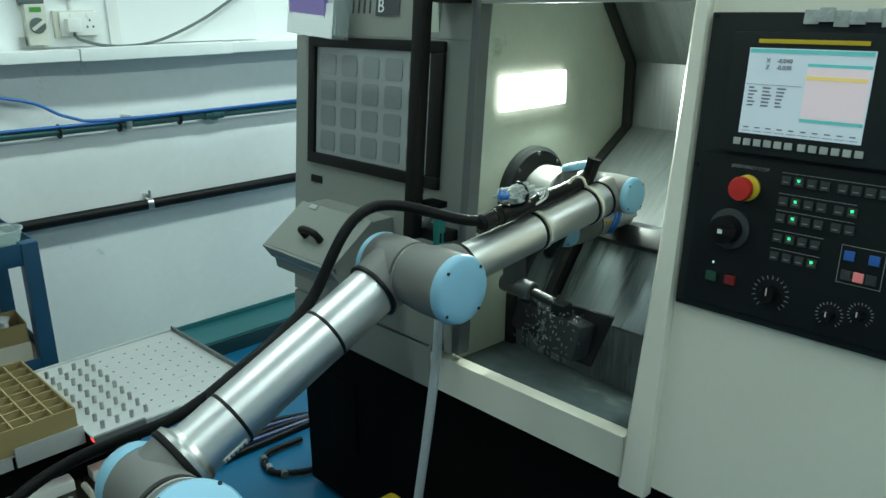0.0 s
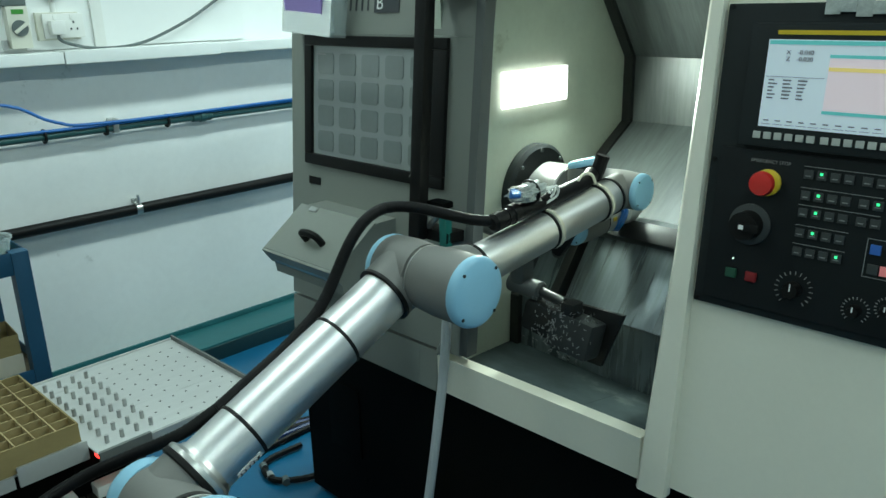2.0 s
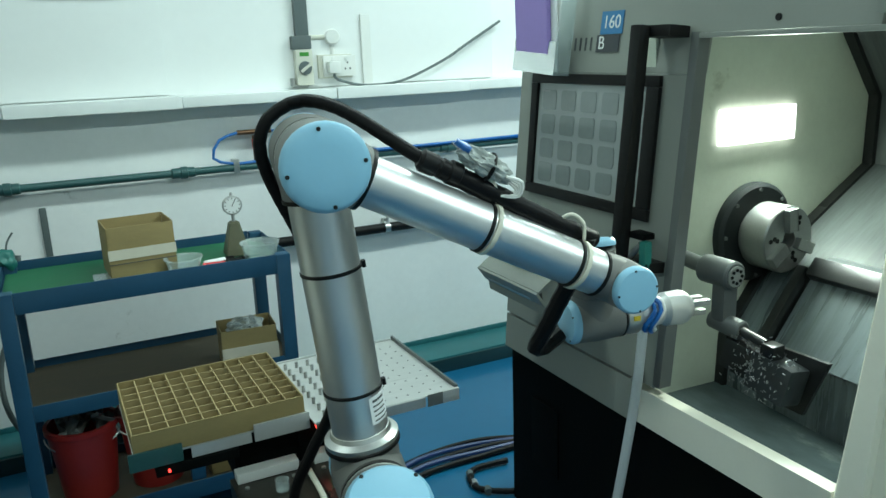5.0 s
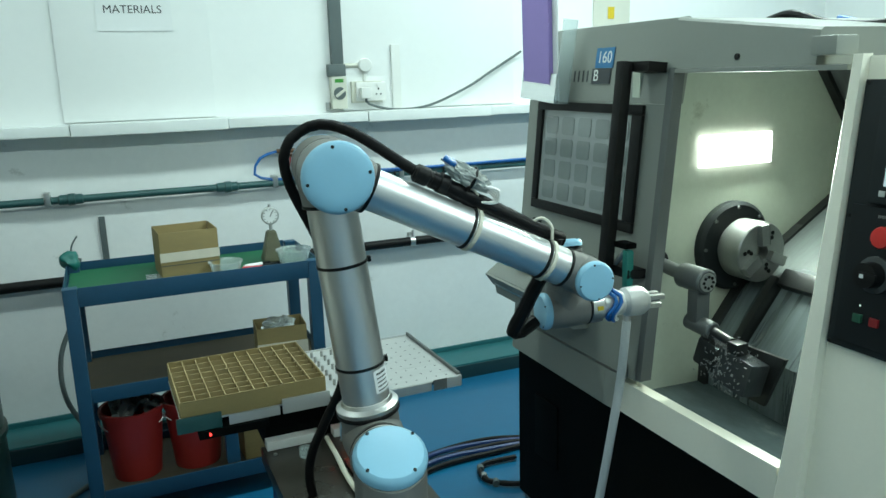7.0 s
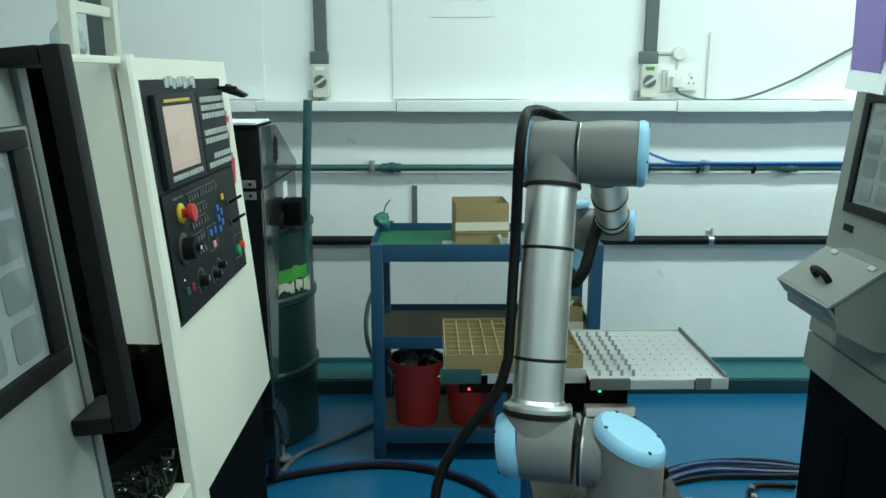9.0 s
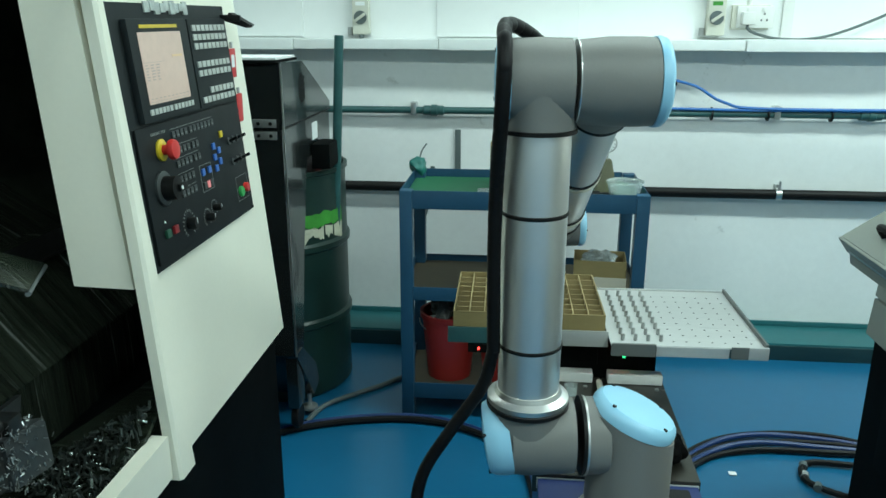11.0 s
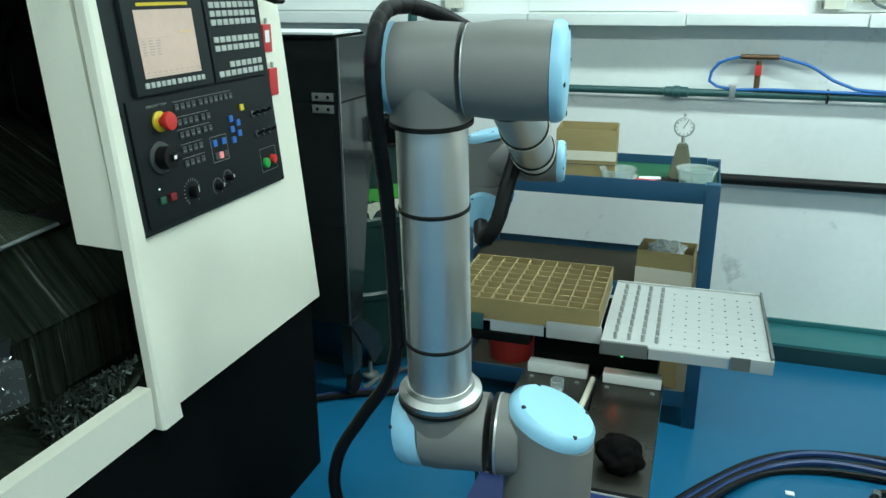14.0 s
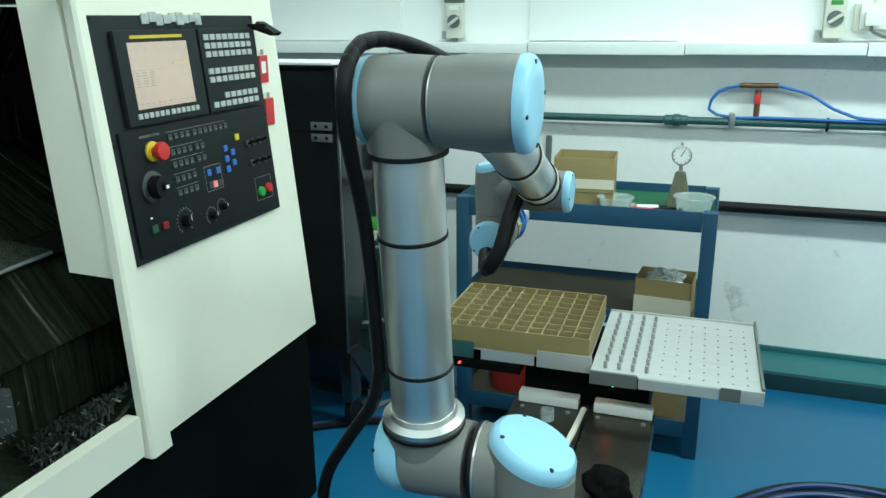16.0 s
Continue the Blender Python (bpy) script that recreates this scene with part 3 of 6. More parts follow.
    bm = sheet(bm_new(), [(0.905, -0.168, 0.828), (0.905, -0.288, 0.831), (0.90, -0.238, 0.697), (0.90, -0.118, 0.700)], 0.010)
    part("base_plate", bm, M_BLACK_WET, th)
    part("clamp", cyl(bm_new(), q @ Vector((0, 0.06, 0.043)), q @ Vector((0, 0.06, 0.06)), 0.014, 12), M_BLACK_WET, th)
    chips = random.Random(5)
    bm = bm_new()
    for k in range(260):
        side = chips.random() < 0.5
        p = q @ (Vector((-0.036, 0.06 + chips.gauss(0, 0.035), chips.uniform(-0.05, 0.04))) if side else Vector((chips.gauss(-0.01, 0.02), 0.07 + chips.gauss(0, 0.04), 0.044 + abs(chips.gauss(0, 0.006)))))
        w = Matrix.Translation(p) @ Euler([chips.uniform(0, 6) for _ in range(3)]).to_matrix().to_4x4()
        box(bm, -0.0035, 0.0035, -0.0009, 0.0009, -0.0005, 0.0005, m=w)
    tagged(part("metal_chips", bm, M_SWARF, th, "curled bright metal chips", smooth=0), kind="stuff")
    # cream sill
    part("sill", prism(bm_new(), [(0.732, 0.583), (0.732, 0.674), (0.765, 0.674), (0.765, 0.583)], -0.4405, 0.1115), M_CREAM, t, "cream painted sill")
    # cream front sheet and the control pod
    part("front_sheet", prism(bm_new(), [(FX(0.59) + 0.012, 0.592), (FX(1.505) + 0.012, 1.512), (FX(1.505) + 0.030, 1.512), (FX(0.59) + 0.030, 0.592)], -1.19, -0.505), M_CREAM, t, "cream painted front sheet")
    bm = bm_new()
    rows = []
    for z, y in ((0.575, -0.444), (0.70, -0.450), (1.06, -0.468), (1.516, -0.480)):
        fx = FX(z) - 0.009
        rows.append([bm.verts.new(p) for p in ((fx, -0.5045, z), (fx, y - 0.006, z), (fx + 0.006, y, z), (fx + 0.026, y, z), (fx + 0.026, -0.5045, z))])
    for a, b in zip(rows, rows[1:]):
        for k in range(5):
            bm.faces.new((a[k], a[(k + 1) % 5], b[(k + 1) % 5], b[k]))
    bm.faces.new(rows[0][::-1])
    bm.faces.new(rows[-1])
    part("column", bm, M_CREAM, t, "cream folded column")
    part("pod", prism(bm_new(), [(FX(0.955) + 0.031, 0.955), (FX(1.505) + 0.031, 1.505), (0.935, 1.505), (0.905, 0.958)], -1.10, -0.481), M_CREAM, t)
    part("rear_top", box(bm_new(), 1.20, 1.72, -1.12, -0.435, 1.50, 1.66, 0.01), M_BLACK, t, "black rear cover")
    return t


def control_panel(t, screen, dim=False):
    """The operator panel on the pod; its frame starts at the lower outer corner."""
    m = front(-0.511, 0.972)
    o = -0.0115
    pn = part("control_panel", plate(m, 0.0, 0.565, 0.0, 0.50, o, o + 0.012, 0.004), M_PANEL, t, "charcoal operator panel with buttons and dials")
    f = o + 0.0123
    lcd = part("screen_unit", plate(m, 0.048, 0.308, 0.280, 0.470, f, f + 0.014, 0.006), M_PANEL, t, "dark screen surround")
    g = f + 0.0143
    mo = m
    m = m @ Matrix.Translation((0.079, 0.447, 0)) @ Matrix.Diagonal((0.93, 0.91, 1, 1)) @ Matrix.Translation((-0.072, -0.466, 0))
    part("brand_strip", plate(m, 0.085, 0.26, 0.472, 0.479, g, g + 0.001), M_YELLOW, lcd, "thin yellow strip")
    part("screen", plate(m, 0.072, 0.272, 0.318, 0.464, g, g + 0.001), screen, lcd, "lit machine screen")
    s = g + 0.0013
    if not dim:
        for q in ((0.074, 0.270, 0.456, 0.4625), (0.172, 0.270, 0.436, 0.441), (0.172, 0.270, 0.346, 0.351)):
            part("screen_bar", plate(m, *q, s, s + 0.0006), M_SC_TEAL, lcd, "teal bar on the screen")
        part("screen_pane", plate(m, 0.173, 0.269, 0.352, 0.435, s, s + 0.0006), M_SC_PINK, lcd)
        part("screen_line", plate(m, 0.173, 0.266, 0.415, 0.421, s + 0.0008, s + 0.0013), M_SC_YEL, lcd)
        words("X    -0.040", 0.010, M_SC_INK, lcd, m @ Matrix.Translation((0.125, 0.443, s + 0.0006)))
        words("Z    -0.020", 0.010, M_SC_INK, lcd, m @ Matrix.Translation((0.125, 0.432, s + 0.0006)))
    else:
        part("screen_line", plate(m, 0.21, 0.262, 0.410, 0.415, s, s + 0.0006), M_SC_DIM, lcd)
    rnd = random.Random(3)
    bm = plate(m, 0.074, 0.168, 0.4025, 0.4032, s, s + 0.0005)
    for r in range(6):
        for c in range(3):
            box(bm, 0.08 + c * 0.024, 0.08 + c * 0.024 + rnd.uniform(0.008, 0.016), 0.366 + r * 0.006, 0.3685 + r * 0.006, s, s + 0.0005, m=m)
    for c in range(10):
        box(bm, 0.077 + c * 0.0193, 0.077 + c * 0.0193 + 0.016, 0.3225, 0.3232, s, s + 0.0005, m=m)
        box(bm, 0.080 + c * 0.0193, 0.080 + c * 0.0193 + 0.009, 0.328, 0.330, s, s + 0.0005, m=m)
    tagged(part("screen_print", bm, M_SC_DIMINK if dim else M_SC_INK, lcd), kind="stuff")
    for k in range(12):
        a = 0.066 + k * 0.0178 + (0.004 if k > 5 else 0)
        part("soft_key", plate(m, a, a + 0.0125, 0.297, 0.309, g, g + 0.003, 0.001), M_KEY, lcd)
    m = mo
    mdi = part("keypad", plate(m, 0.318, 0.536, 0.280, 0.470, f, f + 0.012, 0.005), M_PANEL, t, "dark alphanumeric keypad")
    g2 = f + 0.0123
    for r in range(9):
        for c in range(8):
            if r in (2, 5) or (r < 2 and c < 2 and r == 1):
                continue
            a, b = 0.331 + c * 0.024, 0.290 + r * 0.0192
            part("key", plate(m, a, a + 0.018, b, b + 0.013, g2, g2 + 0.003, 0.0012), M_KEY, mdi)
    for k in range(9):
        fold = plate(m, 0.15 + k * 0.022, 0.1722 + k * 0.022, 0.482 + 0.004 * math.sin(k * 2.1), 0.503 + 0.003 * math.sin(k * 1.7), f, f + 0.004 + 0.002 * (k % 2), 0.0015)
        part("film_fold", fold, M_FILM, t, "crumpled clear film taped along the panel's top" if k == 0 else "")
    # lower overlay
    ov = part("overlay", plate(m, 0.018, 0.547, 0.014, 0.274, f, f + 0.006, 0.003), M_PANEL2, t, "black button overlay")
    h = f + 0.0063
    es = part("emergency_stop", knob(m, 0.104, 0.224, 0.0215, 0.006, h, 28), M_YELLOW, t, "red mushroom emergency stop on a yellow ring")
    part("mushroom", revolve(bm_new(), [(0.010, 0.004), (0.010, 0.018), (0.0190, 0.020), (0.0202, 0.025), (0.0180, 0.031), (0, 0.034)], m @ Vector((0.104, 0.224, h)), m.to_3x3() @ Vector((0, 0, 1)), 28), M_ESTOP, es)
    words("EMERGENCY STOP", 0.0075, M_PRINT, ov, m @ Matrix.Translation((0.104, 0.257, h + 0.0003)), depth=0.0002)
    dl = part("mode_dial", knob(m, 0.085, 0.152, 0.034, 0.006, h, 32), M_KEY_DARK, t, "black rotary mode switch")
    part("grip", revolve(bm_new(), [(0.024, 0.006), (0.023, 0.03), (0, 0.032)], m @ Vector((0.085, 0.152, h)), m.to_3x3() @ Vector((0, 0, 1)), 24), M_RUBBER, dl)
    part("pointer", plate(m, 0.079, 0.113, 0.145, 0.159, h + 0.0325, h + 0.038, 0.003), M_RUBBER, dl)
    part("pointer_marks", plate(m, 0.082, 0.090, 0.1485, 0.1555, h + 0.0383, h + 0.039), M_LETTER, dl)
    part("ready_button", plate(m, 0.056, 0.074, 0.058, 0.074, h, h + 0.006, 0.002), M_BTN_DIMG, t)
    part("ready_lamp", knob(m, 0.0645, 0.090, 0.0018, 0.001, h, 8), M_LED_W, t)
    part("stop_button", plate(m, 0.090, 0.108, 0.058, 0.074, h, h + 0.006, 0.002), M_BTN_DIMR, t)

    def override(a, b, r):
        d = part("override_dial", knob(m, a, b, r * 0.42, 0.018, h, 20), M_RUBBER, t, "black override dial with a white scale")
        bm = bm_new()
        for k in range(17):
            w = radians(-50 + k * 280 / 16)
            q = m @ Matrix.Translation((a, b, h)) @ Matrix.Rotation(w, 4, "Z")
            box(bm, r * 0.76, r * 0.94, -0.0007, 0.0007, 0, 0.0007, m=q)
        part("scale", bm, M_PRINT, d)
        part("mark", plate(m, a - 0.001, a + 0.001, b, b + r * 0.38, h + 0.0183, h + 0.0188), M_LETTER, d)
    override(0.168, 0.060, 0.032)
    override(0.262, 0.050, 0.022)
    override(0.305, 0.062, 0.020)
    lit = {(0, 1), (1, 1), (1, 5), (2, 1), (3, 1), (4, 3), (5, 3)}
    bm = bm_new()
    for r, (b, cols) in enumerate(((0.238, 11), (0.205, 6), (0.178, 6), (0.146, 4), (0.116, 4))):
        for c in range(cols):
            a = 0.158 + c * 0.0195 + (0.006 if c > 3 else 0)
            part("button", plate(m, a, a + 0.014, b, b + 0.014, h, h + 0.003, 0.001), M_KEY_DARK, t)
            box(bm, a + 0.003, a + 0.011, b + 0.004, b + 0.0055, h + 0.0032, h + 0.0036, m=m)
            if (r, c) in lit and not dim:
                part("button_lamp", plate(m, a + 0.005, a + 0.009, b + 0.0075, b + 0.0115, h + 0.0032, h + 0.0045), M_LED_G, t)
        box(bm, 0.156, 0.156 + cols * 0.0195, b + 0.0185, b + 0.0194, h, h + 0.0004, m=m)
    tagged(part("button_print", bm, M_PRINT, ov), kind="stuff")
    for a, b, mm in ((0.268, 0.140, M_BTN_BLUE), (0.303, 0.140, M_BTN_BLUE), (0.268, 0.110, M_KEY_DARK), (0.2855, 0.110, M_BTN_RED), (0.303, 0.110, M_KEY_DARK),
                     (0.345, 0.185, M_BTN_BLUE), (0.345, 0.160, M_BTN_BLUE), (0.345, 0.135, M_BTN_BLUE), (0.372, 0.172, M_BTN_BLUE), (0.372, 0.147, M_BTN_BLUE), (0.398, 0.205, M_YELLOW)):
        part("button", plate(m, a, a + 0.015, b, b + 0.015, h, h + 0.004, 0.0015), mm, t)
    for x0, x1, y0, y1 in ((0.262, 0.324, 0.104, 0.162), (0.455, 0.528, 0.040, 0.098)):
        bm = bm_new()
        for q in ((x0, x1, y0, y0 + 0.001), (x0, x1, y1, y1 + 0.001), (x0, x0 + 0.001, y0, y1), (x1, x1 + 0.001, y0, y1)):
            box(bm, q[0], q[1], q[2], q[3], h, h + 0.0004, m=m)
        part("frame_print", bm, M_PRINT, ov)
    part("start_button", knob(m, 0.475, 0.062, 0.013, 0.008, h), M_BTN_GREEN, t)
    part("hold_button", knob(m, 0.508, 0.066, 0.012, 0.010, h), M_ESTOP, t)
    for a, b in ((0.448, 0.19), (0.475, 0.19), (0.502, 0.19), (0.455, 0.14), (0.485, 0.14), (0.512, 0.14)):
        tg = part("toggle", knob(m, a, b, 0.009, 0.004, h, 14), M_KEY_DARK, t)
        part("lever", cyl(bm_new(), m @ Vector((a, b, h + 0.004)), m @ Vector((a, b + 0.008, h + 0.024)), 0.0035, 8), M_RUBBER, tg)
    for a, b in ((0.008, 0.006), (0.557, 0.006), (0.008, 0.494), (0.557, 0.494), (0.557, 0.25), (0.008, 0.25)):
        part("screw", knob(m, a, b, 0.004, 0.002, f - 0.0003, 10), M_RUBBER, t)


def sliding_door(t, dy, cut=0.0):
    """The sliding door: its leaf, black-framed viewing window with a lattice guard, edge strip and long handle."""
    dr = part("sliding_door", prism(bm_new(), [(FX(0.69), 0.692), (FX(1.41), 1.411), (FX(1.41) + 0.04, 1.411), (FX(0.69) + 0.04, 0.692)], 0.036 + cut + dy, 0.70 + dy), M_GREY, t, "grey sliding door with a viewing window")
    part("upper_edge", prism(bm_new(), [(FX(1.412) + 0.006, 1.4125), (FX(1.5) + 0.008, 1.497), (FX(1.5) + 0.04, 1.497), (FX(1.412) + 0.04, 1.4125)], 0.036 + cut + dy, 0.09 + cut + dy), M_GREY, dr)
    part("edge_strip", prism(bm_new(), [(FX(0.69) - 0.004, 0.70), (FX(1.5) - 0.002, 1.50), (FX(1.5) + 0.03, 1.50), (FX(0.69) + 0.03, 0.70)], 0.012 + cut + dy, 0.0355 + cut + dy), M_GREY_DARK, dr, "worn dark strip along the door edge")
    m = front(0.628 + dy, 1.075)
    part("window_frame", plate(m, 0.0, 0.52, 0.0, 0.028, 0.001, 0.012, 0.003), M_RUBBER, dr, "black window frame")
    for q in ((0.0, 0.52, 0.309, 0.334), (0.0, 0.030, 0.0285, 0.3085), (0.478, 0.52, 0.0285, 0.3085)):
        part("window_frame", plate(m, q[0], q[1], q[2], q[3], 0.001, 0.012, 0.003), M_RUBBER, dr, "black window frame")
    part("lattice", plate(m, 0.0305, 0.4775, 0.029, 0.308, 0.001, 0.004), M_LATTICE, dr, "pale lattice behind the glass")
    for c in range(5):
        for r in range(4):
            a, b = 0.052 + c * 0.087, 0.040 + r * 0.066
            part("window_tile", round_tile(m, a, a + 0.064, b, b + 0.053, 0.0043, 0.0055, 0.010), M_TILE, dr)
    part("window_mark", plate(m, 0.040, 0.085, 0.286, 0.289, 0.0058, 0.0062), M_PRINT, dr)
    q = front(0.115 + dy, 1.0)
    part("door_handle", plate(q, -0.017, 0.017, -0.03, 0.515, 0.06, 0.09, 0.008), M_RUBBER, dr, "long black door handle")
    part("handle_bracket", plate(q, -0.017, 0.075, 0.490, 0.515, 0.002, 0.0595, 0.003), M_RUBBER, dr)
    part("handle_bracket", plate(q, -0.017, 0.075, -0.03, -0.005, 0.002, 0.0595, 0.003), M_RUBBER, dr)
    return dr


LATHE_AT = (1.2, -0.2, 0.0)
lathe_a = lathe(LATHE_AT)
B_X, B_Y, B_Z = -0.178, -0.594, -0.02
lathe_b = copy_thing(lathe_a, pose(B_X - 1.2, B_Y + 0.2, B_Z, 0, 0, 180))
tagged(lathe_b, "grey and cream turning machine with a wet interior coloured dark as unlit")
for ob in list(lathe_b.children):
    kind = ob.name.split(".")[0]
    if kind in ("header", "header_hole", "latch", "rear_top", "header_lip"):
        bpy.data.objects.remove(ob)
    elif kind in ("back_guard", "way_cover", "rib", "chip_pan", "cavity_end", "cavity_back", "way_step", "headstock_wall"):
        # second cavity has no lamp: its shade is put into the panels' colour
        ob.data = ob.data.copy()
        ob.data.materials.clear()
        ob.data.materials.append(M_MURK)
sliding_door(lathe_a, 0.0)
control_panel(lathe_a, M_SCREEN)
# the second machine's panel is the same unit; its screen's slant-view dimming is put into the colours
DOOR_B = -0.22
spare = thing("spare", LATHE_AT, "spare", "spare")
door_b = sliding_door(spare, DOOR_B, 0.045)
part("roof_sheet", box(bm_new(), FX(1.5) + 0.10, 1.72, -1.12, -0.482, 1.507, 1.513, 0.002), M_GREY, spare)
part("roof_sheet", box(bm_new(), FX(1.5) + 0.34, 1.72, -0.481, 0.17, 1.498, 1.505, 0.002), M_GREY, spare)
part("top_rail", box(bm_new(), FX(1.5) + 0.005, FX(1.5) + 0.03, -0.476, 0.16, 1.499, 1.512, 0.003), M_CREAM, spare, "cream strip over the opening")
rnd = random.Random(11)
bm = bm_new()
for k in range(420):
    u, v = rnd.random(), rnd.random()
    p = Vector((0.765 + 0.20 * u, -0.46 + 0.20 * v * (1 - 0.4 * u), 0.60 + 0.13 * (1 - u) * (1 - v) + rnd.uniform(0, 0.02)))
    w = Matrix.Translation(p) @ Euler([rnd.uniform(0, 6) for _ in range(3)]).to_matrix().to_4x4()
    box(bm, -0.009, 0.009, -0.0022, 0.0022, -0.0012, 0.0012, m=w)
tagged(part("swarf_heap", bm, M_SWARF_DARK, spare, "heap of wet dark swarf behind the sill", smooth=0), kind="stuff")
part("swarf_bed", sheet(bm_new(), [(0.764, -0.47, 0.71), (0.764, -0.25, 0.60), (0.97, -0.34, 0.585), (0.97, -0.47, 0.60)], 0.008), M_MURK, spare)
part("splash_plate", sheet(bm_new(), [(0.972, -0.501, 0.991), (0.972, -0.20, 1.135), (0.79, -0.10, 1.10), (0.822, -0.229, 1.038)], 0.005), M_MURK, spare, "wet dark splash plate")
part("plate_edge", sweep(bm_new(), [(0.972, -0.504, 0.988), (0.897, -0.365, 1.0125), (0.822, -0.229, 1.036)], 0.0045, 8), M_STEEL_WET, spare, "bright lower edge of the splash plate")
control_panel(spare, M_SCREEN_DIM, True)
for ob in list(spare.children):
    ob.parent = lathe_b
bpy.data.objects.remove(spare)

# details of the first machine alone
part("work_lamp", box(bm_new(), 1.003, 1.256, 0.1262, 0.1395, 1.230, 1.316, 0.001), M_LAMP, lathe_a, "glowing rectangular work lamp set in the headstock wall")
work = bpy.data.lights.new("work_light", "AREA")
work.shape, work.size, work.size_y, work.energy, work.color = "RECTANGLE", 0.21, 0.07, 19.0, (0.83, 1.0, 0.88)
work_ob = new("work_light", work)
work_ob.matrix_basis = look((1.13, 0.122, 1.273), (1.08, -0.6, 1.05))
sl = Vector((SHOULDER - FX(1.41), 0, 0.206)).normalized()
so = Vector((-sl.z, 0, sl.x))
sm = Matrix((Vector((0, -1, 0)), sl, so)).transposed().to_4x4()
sm.translation = (FX(1.41), 0.50, 1.412)
bd = part("badge", plate(sm, 0.145, 0.228, 0.093, 0.148, 0.001, 0.003), M_BADGE, lathe_a, "blue model badge")
words("160", 0.045, M_LETTER, bd, sm @ Matrix.Translation((0.187, 0.1205, 0.0033)))
bd = part("badge", plate(sm, 0.135, 0.222, 0.050, 0.0915, 0.001, 0.003), M_INK, lathe_a, "black model badge")
words("B", 0.045, M_LETTER, bd, sm @ Matrix.Translation((0.155, 0.071, 0.0033)))
bm = bm_new()
for k in range(5):
    box(bm, 0.02 + k * 0.022, 0.026 + k * 0.022, 0.055, 0.087, 0.001, 0.002, m=sm)
part("badge_bars", bm, M_INK, lathe_a)


def chute(t):
    """The parts catcher: a grey box with a sloping lid and a pull handle."""
    y0, y1 = 0.27, 0.548
    body = part("parts_catcher", prism(bm_new(), [(0.588, 0.828), (0.576, 0.893), (0.70, 0.982), (0.775, 0.982), (0.755, 0.768), (0.69, 0.775)], y0, y1), M_GREY, t, "grey parts catcher box")
    ln = Vector((0.124, 0, 0.089)).normalized()
    out = Vector((-ln.z, 0, ln.x))
    m = Matrix((Vector((0, -1, 0)), ln, out)).transposed().to_4x4()
    m.translation = (0.569, y1 + 0.010, 0.891)
    lid = part("lid", plate(m, 0.0, 0.295, -0.004, 0.152, 0.002, 0.010, 0.003), M_GREY, body, "grey sloping lid")
    part("lid_lip", plate(m, 0.0, 0.295, -0.012, -0.0045, -0.035, 0.010, 0.002), M_GREY, body)
    bm = sweep(bm_new(), spline([m @ Vector(p) for p in ((0.125, 0.055, 0.009), (0.127, 0.055, 0.035), (0.155, 0.055, 0.042), (0.185, 0.055, 0.035), (0.187, 0.055, 0.009))], 0.006), 0.0095, 10)
    part("pull_handle", bm, M_RUBBER, body, "black pull handle")
    for a in (0.05, 0.24):
        part("hinge", plate(m, a, a + 0.03, 0.135, 0.149, 0.0103, 0.014, 0.001), M_STEEL, body)
    part("label", plate(m, 0.03, 0.24, -0.0135, -0.0123, -0.03, -0.02), M_STEEL, body)


chute(lathe_a)
part("slot", plate(front(0.62, 1.02), 0, 0.05, 0, 0.02, 0.001, 0.003), M_RUBBER, lathe_a)
part("hose_cup", revolve(bm_new(), [(0.02, 0), (0.024, 0.02), (0.024, 0.05), (0.015, 0.055)], (0.80, 0.74, 0.742), (0, 0, 1), 16), M_CHROME, lathe_a)


# ---- robot ----
BASE = Vector((-0.062, -0.2647, 0.606))
SIZE = 1.078  # the arm is drawn a little under size and enlarged as a whole
D1, OS, L2, L3, OF = 0.1515, 0.158, 0.526, 0.512, 0.069
W1, W2 = 0.092, 0.092

# joint angles in degrees: time, base turn, upper arm rise, forearm rise, tool heading from the arm's plane
JOINTS = [
    (0.0, -1.2, 25.5, 7.2, 0), (2.6, -1.2, 25.6, 7.1, 0), (3.0, -3.6, 28.8, 3.4, 0), (3.5, -4.4, 48.2, -12.2, 0),
    (4.0, -7.4, 81.0, -26.4, 0), (4.3, -9.4, 93.8, -26.6, 0), (4.5, -9.8, 95.7, -26.4, 0), (7.1, -7.3, 96.7, -25.6, 0),
    (7.5, 5.0, 94.4, -24.8, 0), (8.0, 36.7, 86.7, -23.8, 0), (8.5, 63.4, 80.7, -23.5, 0), (9.0, 74.6, 73.3, -25.0, 0),
    (9.4, 80.0, 75.0, -26.0, 0), (11.2, 95.2, 91.8, -36.9, 0), (11.5, 95.3, 92.0, -36.6, 0), (12.0, 96.2, 92.2, -36.2, 0),
    (12.5, 96.3, 92.3, -35.9, 0), (13.0, 96.4, 92.4, -35.6, 0), (13.5, 96.5, 95.4, -24.0, 0), (14.0, 96.5, 95.9, -23.6, 0),
    (14.5, 96.5, 96.0, -23.5, 0), (15.0, 96.5, 96.0, -23.6, 0), (15.5, 94.0, 96.1, -23.6, 0), (16.0, 91.5, 96.2, -23.6, 0),
]
_T = [r[0] for r in JOINTS]


